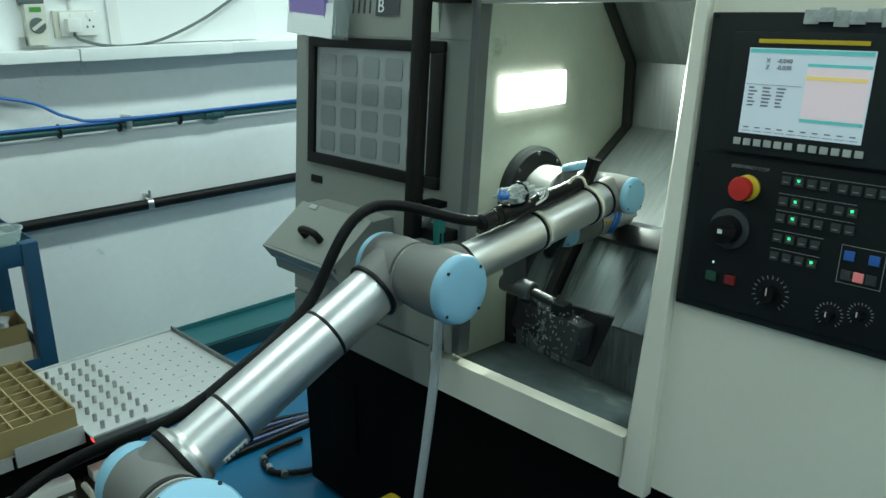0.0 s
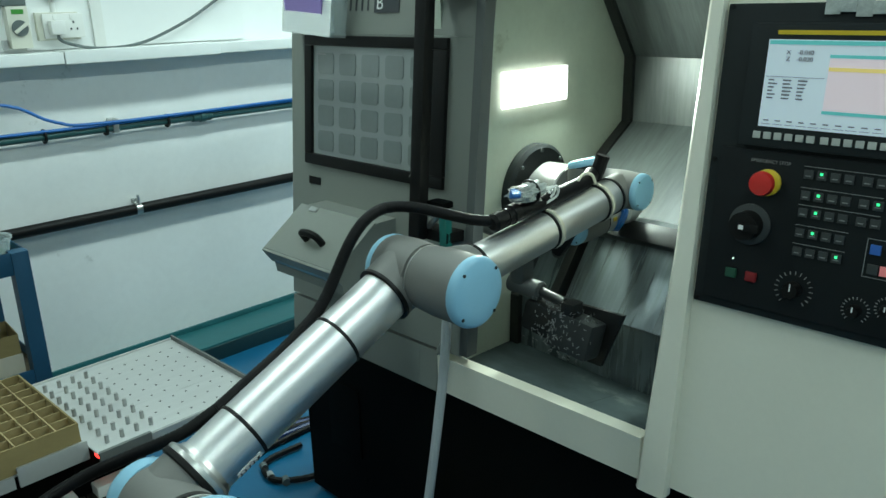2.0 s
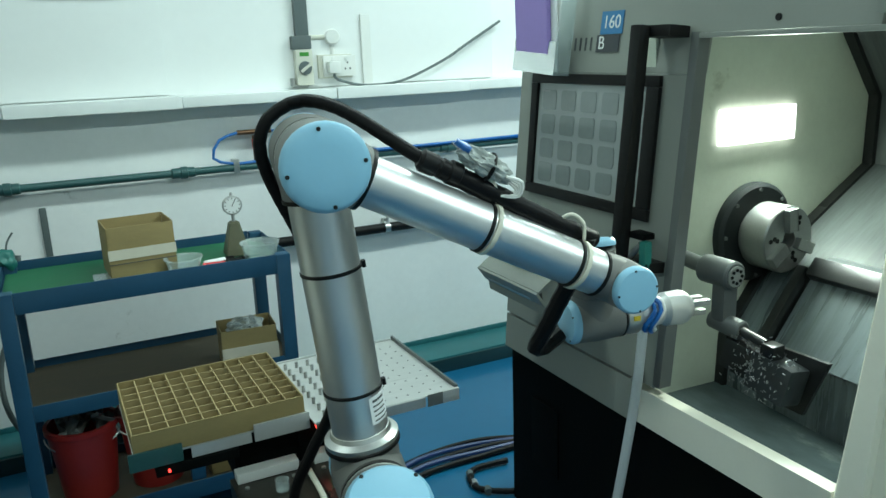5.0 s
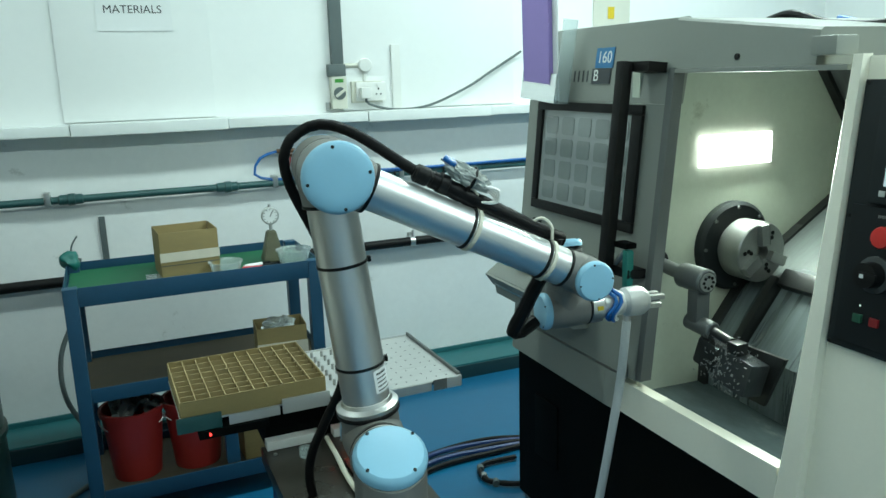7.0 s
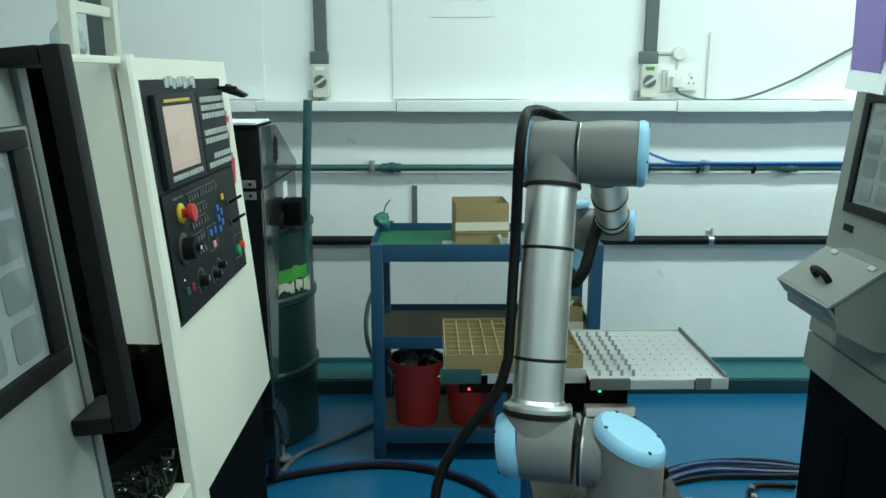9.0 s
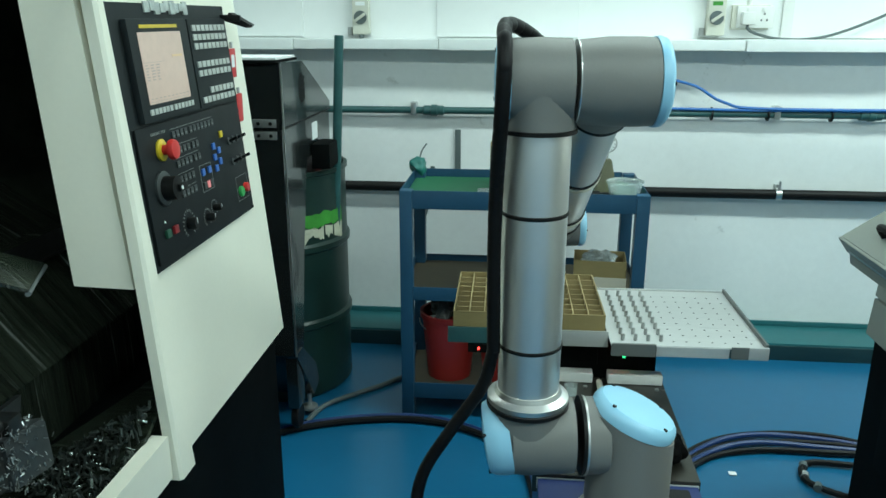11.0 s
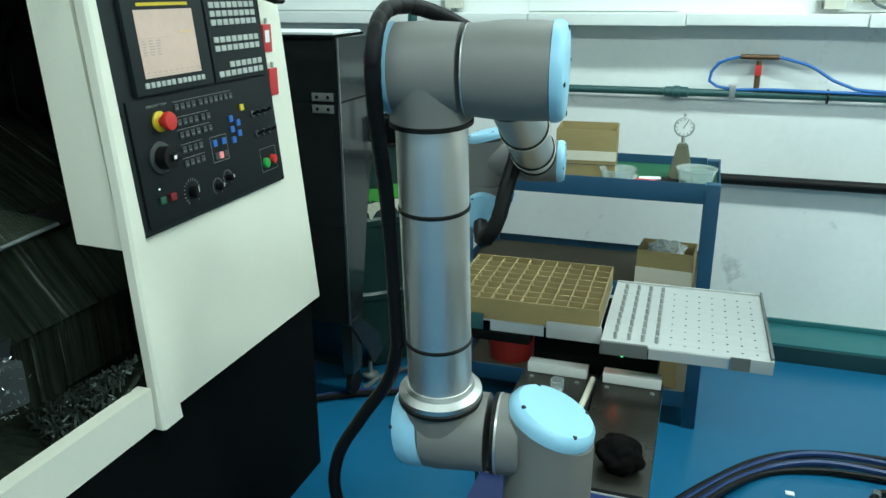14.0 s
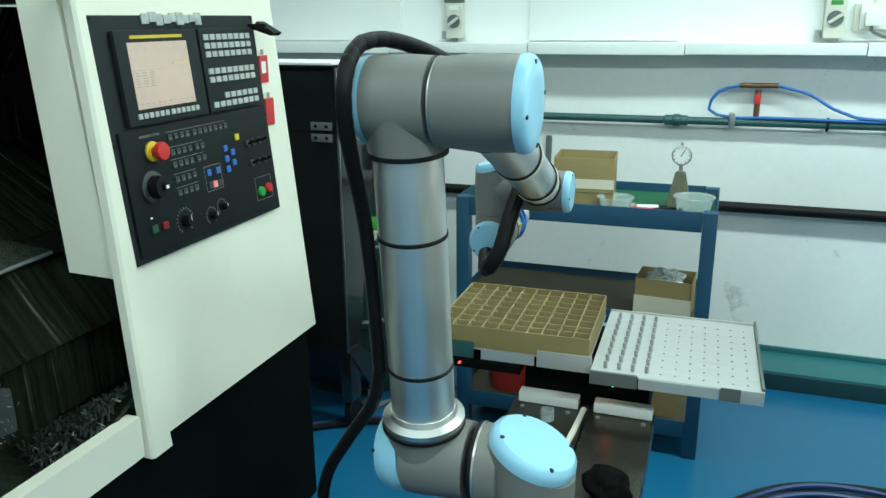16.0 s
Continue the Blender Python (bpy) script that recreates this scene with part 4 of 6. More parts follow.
def joint(t):
    """Smooth joint angles at a time: cubic pieces that do not overshoot."""
    out = []
    i = max(0, min(len(_T) - 2, sum(1 for q in _T if q <= t) - 1))
    for c in range(1, 5):
        v = [r[c] for r in JOINTS]

        def slope(k):
            if k == 0 or k == len(v) - 1:
                return 0.0
            a = (v[k] - v[k - 1]) / (_T[k] - _T[k - 1])
            b = (v[k + 1] - v[k]) / (_T[k + 1] - _T[k])
            return 0.0 if a * b <= 0 else 2 * a * b / (a + b)
        h = _T[i + 1] - _T[i]
        s = min(1, max(0, (t - _T[i]) / h))
        out.append(v[i] * (1 + 2 * s) * (1 - s) ** 2 + h * slope(i) * s * (1 - s) ** 2 + v[i + 1] * s * s * (3 - 2 * s) + h * slope(i + 1) * s * s * (s - 1))
    return out


def axes(x, y, o):
    x, y = Vector(x).normalized(), Vector(y).normalized()
    m = Matrix((x, y, x.cross(y))).transposed().to_4x4()
    m.translation = o
    return m


def robot_poses(t):
    """The pose of each moving part in the robot's own space."""
    j1, a2, a3, tool = [radians(a) for a in joint(t)]
    v, u, z = Vector((math.cos(j1), math.sin(j1), 0)), Vector((-math.sin(j1), math.cos(j1), 0)), Vector((0, 0, 1))
    d2, d3 = math.cos(a2) * v + math.sin(a2) * z, math.cos(a3) * v + math.sin(a3) * z
    s = D1 * z + OS * u
    e = D1 * z + OF * u + L2 * d2
    w = e + L3 * d3
    wrist = w + W1 * u
    h = math.cos(tool) * v + math.sin(tool) * u
    return dict(shoulder=axes(v, u, D1 * z), upper_arm=axes(d2, u, s), forearm=axes(d3, u, e), wrist_one=axes(v, u, wrist),
                wrist_two=axes(h, z.cross(h), wrist - W2 * z))


def dome(bm, p, axis, r, h, seg=32):
    """A moulded cap with a rounded rim."""
    prof = [(r, 0), (r * 1.01, h * 0.35), (r * 0.97, h * 0.7), (r * 0.88, h * 0.92), (r * 0.5, h), (0, h * 1.03)]
    return revolve(bm, prof, p, axis, seg)


def cap(parent, p, axis, r, h, label="light blue plastic joint cap"):
    c = part("joint_cap", dome(bm_new(), p, axis, r, h), M_CAP, parent, label, world=False)
    ax = Vector(axis).normalized()
    ref = Vector((1, 0, 0)) if abs(ax.x) < 0.8 else Vector((0, 1, 0))
    a = (ref - ax * ref.dot(ax)).normalized()
    b = ax.cross(a)
    for k in range(4):
        w = math.pi / 2 * k + 0.6
        q = Vector(p) + ax * h * 0.86 + (a * math.cos(w) + b * math.sin(w)) * r * 0.86
        part("screw", cyl(bm_new(), q, q + ax * h * 0.12, r * 0.05, 8), M_PANEL, c, world=False)
    return c


def robot_arm():
    rb = thing("industrial_robot", BASE, "six-axis robot arm of grey castings, aluminium tubes and light blue caps", "robot arm")
    P = dict(world=False)
    base = part("base", revolve(bm_new(), [(0.062, -0.001), (0.078, 0.0), (0.078, 0.012), (0.066, 0.018), (0.064, 0.030), (0.060, 0.034)], (0, 0, 0), (0, 0, 1), 40), M_ALU_CAST, rb, "bright aluminium base flange", **P)
    for k in range(4):
        w = math.pi / 2 * k + 0.6
        bm = cyl(bm_new(), (0.078 * math.cos(w), 0.078 * math.sin(w), 0), (0.078 * math.cos(w), 0.078 * math.sin(w), 0.016), 0.014, 16)
        lug = part("lug", bm, M_ALU_CAST, base, **P)
        part("bolt", cyl(bm_new(), (0.08 * math.cos(w), 0.08 * math.sin(w), 0.0165), (0.08 * math.cos(w), 0.08 * math.sin(w), 0.026), 0.007, 6), M_CHROME, base, **P)
    part("base_ring", cyl(bm_new(), (0, 0, 0.0345), (0, 0, 0.0395), 0.0635, 40), M_RUBBER, base, **P)
    part("connector", box(bm_new(), 0.055, 0.10, -0.025, 0.02, 0.012, 0.05, 0.004), M_RUBBER, base, "black cable connector", **P)
    made = {}

    def joint_part(name, bm, material, label):
        ob = part(name, bm, material, rb, label, **P)
        made[name] = ob
        return ob

    # shoulder: upright barrel with a sloping lid, and a level barrel towards the arm
    bm = bm_new()
    seg = 40
    low, high = [], []
    for k in range(seg):
        w = 2 * math.pi * k / seg
        x, y = 0.064 * math.cos(w), 0.064 * math.sin(w)
        low.append(bm.verts.new((x, y, -0.1118)))
        high.append(bm.verts.new((x, y, 0.026 + y * 0.42)))
    bm.faces.new(low[::-1])
    bm.faces.new(high)
    for k in range(seg):
        bm.faces.new((low[k], low[(k + 1) % seg], high[(k + 1) % seg], high[k]))
    revolve(bm, [(0.050, 0.036), (0.058, 0.040), (0.058, 0.074)], (0, 0, 0), (0, 1, 0), 36)
    sh = joint_part("shoulder", bm, M_ROBOT, "grey cast shoulder")
    n = Vector((0, -0.42, 1)).normalized()
    cap(sh, Vector((0, 0, 0.027)), n, 0.0655, 0.024)
    part("joint_ring", cyl(bm_new(), (0, 0.0742, 0), (0, 0.079, 0), 0.0592, 36), M_RUBBER, sh, **P)
    part("bright_ring", cyl(bm_new(), (0, 0.0705, 0), (0, 0.0735, 0), 0.0596, 36), M_ALU_CAST, sh, **P)

    # upper arm: shoulder elbow, tube, elbow housing
    bm = revolve(bm_new(), [(0.057, -0.069), (0.058, -0.04), (0.060, 0.0), (0.058, 0.024)], (0, 0, 0), (0, 1, 0), 36)
    revolve(bm, [(0.056, 0.0), (0.056, 0.052)], (0, 0, 0), (1, 0, 0), 36)
    ua = joint_part("upper_arm", bm, M_ROBOT, "grey castings joined by a brushed aluminium tube")
    cap(ua, (0, 0.0245, 0), (-0.15, 1, 0), 0.0585, 0.040)
    part("black_ring", cyl(bm_new(), (0.0525, 0, 0), (0.062, 0, 0), 0.061, 40, soft=0.002), M_RUBBER, ua, **P)
    part("flange", revolve(bm_new(), [(0.060, 0), (0.060, 0.007), (0.050, 0.013), (0.047, 0.02)], (0.0625, 0, 0), (1, 0, 0), 40), M_ALU_CAST, ua, "bright aluminium collar", **P)
    part("tube", cyl(bm_new(), (0.080, 0, 0), (L2 - 0.066, 0, 0), 0.0455, 48), M_ALU, ua, "brushed aluminium tube", **P)
    part("black_ring", cyl(bm_new(), (L2 - 0.0655, 0, 0), (L2 - 0.060, 0, 0), 0.0525, 40), M_RUBBER, ua, **P)
    bm = revolve(bm_new(), [(0.051, -0.0595), (0.052, -0.04), (0.057, 0.0)], (L2, 0, 0), (1, 0, 0), 36)
    revolve(bm, [(0.055, -0.040), (0.056, -0.02), (0.057, 0.0), (0.055, 0.040)], (L2, 0, 0), (0, 1, 0), 36)
    part("elbow_housing", bm, M_ROBOT, ua, **P)
    cap(ua, (L2, 0.0405, 0), (0.0, 1, 0), 0.0550, 0.018)
    for x in (0.150, 0.347):
        part("band", revolve(bm_new(), [(0.0457, 0), (0.0472, 0.001), (0.0472, 0.005), (0.0457, 0.006)], (x, 0, 0), (1, 0, 0), 36), M_RUBBER, ua, "black cable band", **P)
        part("band_lock", box(bm_new(), x - 0.003, x + 0.008, -0.012, -0.002, -0.052, -0.046, 0.001), M_RUBBER, ua, **P)
    lb = bm_new()
    for k in range(9):
        w0, w1 = radians(200 + k * 7), radians(207 + k * 7)
        sheet(lb, [(0.10, 0.0459 * math.cos(w0), 0.0459 * math.sin(w0)), (0.145, 0.0459 * math.cos(w0), 0.0459 * math.sin(w0)),
                   (0.145, 0.0459 * math.cos(w1), 0.0459 * math.sin(w1)), (0.10, 0.0459 * math.cos(w1), 0.0459 * math.sin(w1))], 0.0004)
    label = part("label", lb, M_PAPER, ua, "pale rating label", **P)
    bars = bm_new()
    for r in range(5):
        for k in range(1, 6 if r else 8):
            w0, w1 = radians(200 + k * 7), radians(206 + k * 7)
            x = 0.104 + r * 0.008
            sheet(bars, [(x, 0.0465 * math.cos(w0), 0.0465 * math.sin(w0)), (x + (0.0025 if r < 4 else 0.004), 0.0465 * math.cos(w0), 0.0465 * math.sin(w0)),
                         (x + (0.0025 if r < 4 else 0.004), 0.0465 * math.cos(w1), 0.0465 * math.sin(w1)), (x, 0.0465 * math.cos(w1), 0.0465 * math.sin(w1))], 0.0002)
    part("label_bars", bars, M_INK, label, **P)

    # forearm
    bm = revolve(bm_new(), [(0.054, 0.041), (0.056, 0.02), (0.058, 0.0), (0.058, -0.040), (0.057, -0.058)], (0, 0, 0), (0, 1, 0), 36)
    revolve(bm, [(0.054, 0.0), (0.052, 0.03), (0.044, 0.062)], (0, 0, 0), (1, 0, 0), 36)
    fa = joint_part("forearm", bm, M_ROBOT, "grey castings joined by a slimmer aluminium tube")
    cap(fa, (0, -0.0585, 0), (0, -1, 0), 0.0585, 0.018)
    part("joint_ring", cyl(bm_new(), (0, 0.0412, 0), (0, 0.0428, 0), 0.0548, 36), M_ALU_CAST, fa, **P)
    part("black_ring", cyl(bm_new(), (0.0625, 0, 0), (0.068, 0, 0), 0.0445, 36), M_RUBBER, fa, **P)
    part("tube", cyl(bm_new(), (0.0685, 0, 0), (L3 - 0.052, 0, 0), 0.0365, 48, 0.0355), M_ALU, fa, "brushed aluminium tube", **P)
    part("black_ring", cyl(bm_new(), (L3 - 0.0515, 0, 0), (L3 - 0.047, 0, 0), 0.0378, 36), M_RUBBER, fa, **P)
    bm = revolve(bm_new(), [(0.0365, -0.0465), (0.038, 0.0)], (L3, 0, 0), (1, 0, 0), 36)
    revolve(bm, [(0.037, -0.038), (0.039, 0.0), (0.037, 0.046)], (L3, 0, 0), (0, 1, 0), 36)
    part("wrist_housing", bm, M_ROBOT, fa, **P)
    cap(fa, (L3, -0.0385, 0), (0, -1, 0), 0.0375, 0.014)
    for x in (0.262, 0.420):
        part("nylon_tie", revolve(bm_new(), [(0.0366, 0), (0.0392, 0.001), (0.0392, 0.008), (0.0366, 0.009)], (x, 0, 0), (1, 0, 0), 32), M_TIE, fa, "natural nylon cable tie", **P)
        part("black_tie", revolve(bm_new(), [(0.0366, 0), (0.0385, 0.001), (0.0385, 0.005), (0.0366, 0.006)], (x - 0.008, 0, 0), (1, 0, 0), 32), M_RUBBER, fa, **P)
        part("tie_tail", sweep(bm_new(), spline([(x, 0.0, 0.040), (x - 0.012, 0.0, 0.062), (x - 0.035, 0.004, 0.068), (x - 0.05, 0.01, 0.05)], 0.006), 0.003, 6), M_TIE, fa, **P)
    # cable bundle along the top of the forearm
    bundle = spline([(0.165, 0.010, 0.055), (0.22, 0.008, 0.052), (0.3, 0.01, 0.048), (0.40, 0.016, 0.044), (0.45, 0.03, 0.045)], 0.012)
    part("cable_loom", sweep(bm_new(), bundle, 0.016, 12, 0.06), M_HOSE, fa, "black cable bundle", **P)
    part("hose_coupling", revolve(bm_new(), [(0.011, -0.035), (0.0165, -0.03), (0.0165, -0.008), (0.0145, -0.006), (0.0145, 0.012), (0.018, 0.014), (0.018, 0.030), (0.012, 0.034)], (0.165, 0.010, 0.055), (1, 0, 0), 18), M_RUBBER, fa, "black threaded hose coupling", **P)
    bm = bmesh.new()
    bmesh.ops.create_icosphere(bm, subdivisions=4, radius=1.0)
    for v in bm.verts:
        k = 1 + 0.35 * noise.noise(v.co * 3.1) + 0.16 * noise.noise(v.co * 8)
        v.co = Vector((0.222 + v.co.x * 0.046 * k, 0.004 + v.co.y * 0.019 * k, 0.085 + v.co.z * 0.016 * k - 0.10 * v.co.x * 0.046))
    vb = part("valve_block", bm, M_FILM, fa, "pale air valve block wrapped in clear film", smooth=25, **P)
    for k in range(4):
        part("fitting", cyl(bm_new(), (0.165 + k * 0.009, -0.008 + k * 0.007, 0.098), (0.182 + k * 0.009, -0.012 + k * 0.007, 0.094), 0.0052, 10), M_BLUE_TUBE if k < 3 else M_CHROME, vb, **P)
    part("wrap_tie", revolve(bm_new(), [(0.0205, 0), (0.0225, 0.001), (0.0225, 0.004), (0.0205, 0.005)], (0.228, 0.004, 0.083), (1, 0, 0), 20), M_RUBBER, vb, **P)
    for k in range(4):
        part("air_line", sweep(bm_new(), spline([(0.255, -0.012 + k * 0.008, 0.080), (0.278 + 0.003 * k, -0.018 + k * 0.010, 0.082 - 0.004 * k), (0.285, -0.012 + k * 0.009, 0.062), (0.262, -0.004 + k * 0.005, 0.052)], 0.006), 0.0026, 6), M_WHITE, vb, **P)

    # wrist one: upright barrel with its cap on top
    bm = revolve(bm_new(), [(0.036, -0.046), (0.038, 0.0), (0.0365, 0.036)], (0, 0, 0), (0, 0, 1), 32)
    revolve(bm, [(0.0365, -0.045), (0.0375, 0.0)], (0, 0, 0), (0, 1, 0), 32)
    w1 = joint_part("wrist_one", bm, M_ROBOT, "grey cast wrist joint")
    cap(w1, (0, 0, 0.0365), (0.0, 0.25, 1), 0.037, 0.015)
    part("joint_ring", cyl(bm_new(), (0, -0.0455, 0), (0, -0.047, 0), 0.0372, 32), M_RUBBER, w1, **P)
    # wrist two with the tool along its x
    bm = revolve(bm_new(), [(0.0365, -0.036), (0.038, 0.0), (0.0355, 0.046)], (0, 0, 0), (1, 0, 0), 32)
    revolve(bm, [(0.0375, 0.0), (0.036, 0.045)], (0, 0, 0), (0, 0, 1), 32)
    w2 = joint_part("wrist_two", bm, M_ROBOT, "grey cast wrist joint with the gripper")
    cap(w2, (-0.0365, 0, 0), (-1, 0, 0), 0.037, 0.015)
    part("black_ring", cyl(bm_new(), (0.0462, 0, 0), (0.049, 0, 0), 0.0362, 32), M_RUBBER, w2, **P)
    part("tool_flange", cyl(bm_new(), (0.0492, 0, 0), (0.080, 0, 0), 0.0345, 32, soft=0.003), M_ALU_CAST, w2, "bright tool flange", **P)
    part("flange_mark", box(bm_new(), 0.06, 0.072, -0.0362, -0.0335, 0.0, 0.008), M_YELLOW, w2, **P)
    gb = part("gripper", revolve(bm_new(), [(0.026, 0), (0.026, 0.045), (0.023, 0.05), (0.030, 0.058), (0.031, 0.090), (0.028, 0.098), (0.020, 0.108)], (0.0805, 0, 0), (1, 0, 0.0), 24), M_TRAY, w2, "pale metal air gripper", **P)
    for k in range(3):
        w = 2 * math.pi * k / 3 + 0.5
        c, s = math.cos(w), math.sin(w)
        part("finger", box(bm_new(), 0.186, 0.222, -0.006, 0.006, -0.005, 0.005, 0.0015, Matrix.Translation((0, 0.014 * c, 0.014 * s))), M_CHROME, gb, **P)
    for k, (a, r) in enumerate(((0.094, 0.033), (0.104, 0.036), (0.11, 0.034))):
        pts = [(a + 0.01 * math.sin(q * 3), r * math.cos(q), r * math.sin(q)) for q in [radians(20 * i + 40 * k) for i in range(14)]]
        part("air_tube", sweep(bm_new(), pts, 0.0042, 8), M_BLUE_TUBE if k < 2 else M_WHITE, gb, "blue air tube", **P)
    part("sensor", cyl(bm_new(), (0.078, 0.0, 0.034), (0.098, 0.0, 0.05), 0.014, 14, soft=0.002), M_RUBBER, w2, **P)
    # hose from the forearm bundle that loops under the wrist
    loop = spline([(-0.05, -0.075, 0.075), (-0.06, -0.065, 0.03), (-0.085, -0.05, -0.03), (-0.108, -0.038, -0.085), (-0.115, -0.02, -0.118), (-0.095, -0.008, -0.125), (-0.06, 0.0, -0.108)], 0.012)
    part("wrist_hose", sweep(bm_new(), loop, 0.0145, 10, 0.06), M_HOSE, w1, "black hose loop under the wrist", **P)
    made["wrist_hose"] = None
    # hose pieces over the elbow and down the upper arm
    pieces = []
    for k in range(HOSE_PIECES):
        ob = part("hose_piece", revolve(bm_new(), [(0.0, -0.020), (0.006, -0.019), (0.0088, -0.015), (0.0098, -0.008), (0.010, 0.0), (0.0098, 0.008), (0.0088, 0.015), (0.006, 0.019), (0.0, 0.020)],
                                           (0, 0, 0), (1, 0, 0), 14), M_HOSE, rb, "black corrugated hose piece" if k == 0 else "", **P)
        pieces.append(ob)
    hose = spline([(0.15, 0.054, 0.022), (0.22, 0.055, 0.020), (0.28, 0.056, 0.018), (0.335, 0.056, 0.022)], 0.005)
    part("arm_hose", sweep(bm_new(), hose, 0.0098, 12, 0.05), M_HOSE, ua, "black corrugated hose tied to the arm", **P)
    # lower hose that hangs from the arm to the floor
    return rb, made, pieces


HOSE_PIECES = 28


def hose_curve(ps):
    """Where the hose runs over the elbow, from the upper arm's band to the forearm's bundle."""
    a, b = ps["upper_arm"], ps["forearm"]
    p0, p3 = a @ Vector((0.335, 0.056, 0.022)), b @ Vector((0.165, 0.010, 0.055))
    d0, d3 = a.to_3x3() @ Vector((1, 0, 0)), b.to_3x3() @ Vector((1, 0, 0))
    out = (a.to_3x3() @ Vector((0, 0, 1)) + b.to_3x3() @ Vector((0, 0, 1))).normalized()
    along = (d0 + d3).normalized()
    elbow = a @ Vector((L2, 0.050, 0))
    want = 0.465

    def curve(r):
        mid = elbow + out * r
        c = []
        for p, q, tp, tq in ((p0, mid, d0, along), (mid, p3, along, d3)):
            k = (q - p).length * 1.05
            for i in range(31):
                w = i / 31
                c.append(p * (1 + 2 * w) * (1 - w) ** 2 + tp * k * w * (1 - w) ** 2 + q * w * w * (3 - 2 * w) + tq * k * w * w * (w - 1))
        return c + [p3.copy()]

    def length(c):
        return sum((q - p).length for p, q in zip(c, c[1:]))
    lo, hi = 0.070, 0.3
    for _ in range(24):
        mid = (lo + hi) / 2
        lo, hi = (mid, hi) if length(curve(mid)) < want else (lo, mid)
    c = curve(lo)
    total = length(c)
    out, run, k = [], 0.0, 0
    for p, q in zip(c, c[1:]):
        step = (q - p).length
        while k < HOSE_PIECES and run + step >= total * (k + 0.5) / HOSE_PIECES:
            s = (total * (k + 0.5) / HOSE_PIECES - run) / step
            out.append((p.lerp(q, s), (q - p).normalized()))
            k += 1
        run += step
    return out


robot, robot_parts, hose_parts = robot_arm()


# ---- robot stand and trays ----
def robot_stand():
    t = thing("robot_stand", (-0.07, -0.06, 0.0), "navy steel robot stand topped with stainless plates", "stand")
    part("body", box(bm_new(), -0.20, 0.06, -0.35, 0.24, 0.12, 0.574, 0.006), M_NAVY, t)
    for x in (-0.17, 0.03):
        for y in (-0.32, 0.21):
            w = part("castor", cyl(bm_new(), (x - 0.014, y, 0.045), (x + 0.014, y, 0.045), 0.045, 20, soft=0.005), M_RUBBER, t)
            part("fork", box(bm_new(), x - 0.022, x + 0.022, y - 0.015, y + 0.015, 0.091, 0.1195, 0.003), M_STEEL, w)
    part("top_plate", box(bm_new(), -0.205, 0.085, -0.40, -0.151, 0.575, BASE.z, 0.003), M_NAVY, t, "navy painted top plate")
    part("edge_trim", box(bm_new(), -0.207, 0.087, -0.4035, -0.4005, 0.585, BASE.z + 0.001), M_WHITE, t)
    part("edge_trim", box(bm_new(), -0.207, 0.087, -0.1505, -0.1485, 0.585, BASE.z + 0.001), M_WHITE, t)
    part("steel_plate", box(bm_new(), -0.048, 0.090, -0.148, 0.272, 0.575, 0.614, 0.002), M_STEEL_DARK, t, "oily dark steel plate")
    part("black_plate", box(bm_new(), -0.215, -0.052, -0.148, 0.272, 0.575, 0.614, 0.002), M_STEEL_DARK, t, "oily dark steel plate")
    part("bright_bar", box(bm_new(), -0.205, -0.072, 0.237, 0.268, 0.615, 0.638, 0.003), M_WHITE, t, "bright end bar")
    part("bright_bar", box(bm_new(), -0.038, 0.086, 0.237, 0.268, 0.615, 0.638, 0.003), M_WHITE, t, "bright end bar")
    for x in (-0.19, -0.09, -0.025, 0.07):
        part("screw", cyl(bm_new(), (x, 0.215, 0.6142), (x, 0.215, 0.618), 0.005, 10), M_CHROME, t)
    # tray bracket behind
    part("bracket", box(bm_new(), -0.20, 0.075, 0.2745, 0.50, 0.60, 0.711, 0.004), M_BLACK, t)
    part("control_box", box(bm_new(), -0.06, 0.055, 0.2700, 0.2743, 0.645, 0.708), M_BLACK, t)
    part("status_lamp", cyl(bm_new(), (-0.016, 0.256, 0.690), (-0.016, 0.2698, 0.690), 0.006, 10), M_LED_R, t, "glowing red status lamp")
    part("status_lamp", cyl(bm_new(), (-0.002, 0.256, 0.676), (-0.002, 0.2698, 0.676), 0.004, 10), M_LED_G, t, "glowing green status lamp")
    part("side_lamp", cyl(bm_new(), (-0.335, 0.206, 0.702), (-0.335, 0.2128, 0.702), 0.0025, 10), M_LED_R, t, "glowing red status lamp")
    part("side_lamp_box", box(bm_new(), -0.36, -0.198, 0.213, 0.30, 0.69, 0.711, 0.003), M_BLACK, t)
    part("white_conduit", sweep(bm_new(), spline([(-0.058, 0.232, 0.622), (-0.062, 0.13, 0.624), (-0.068, 0.03, 0.623), (-0.066, -0.07, 0.623), (-0.062, -0.145, 0.630)], 0.02), 0.0065, 8), M_TIE, t, "pale flexible conduit")
    return t


robot_stand()
solid("glass_cup", revolve(bm_new(), [(0.0135, 0), (0.0145, 0.001), (0.0145, 0.024), (0.0135, 0.024), (0.0135, 0.002), (0, 0.002)], (-0.126, 0.175, 0.6145), (0, 0, 1), 24), M_CLEAR, "small clear plastic cup on the stand", "cup")
bm = bmesh.new()
bmesh.ops.create_icosphere(bm, subdivisions=4, radius=0.042)
for v in bm.verts:
    n = noise.noise(v.co * 28) * 0.5 + noise.noise(v.co * 60) * 0.35
    v.co = v.co * (1 + n * 0.55)
    v.co.z = max(v.co.z * 0.7, -0.026)
    v.co += Vector((0.034, -0.075, 0.6425))
solid("cleaning_rag", bm, M_CLOTH, "crumpled black cloth rag lying on the steel plate", "rag", smooth=60)

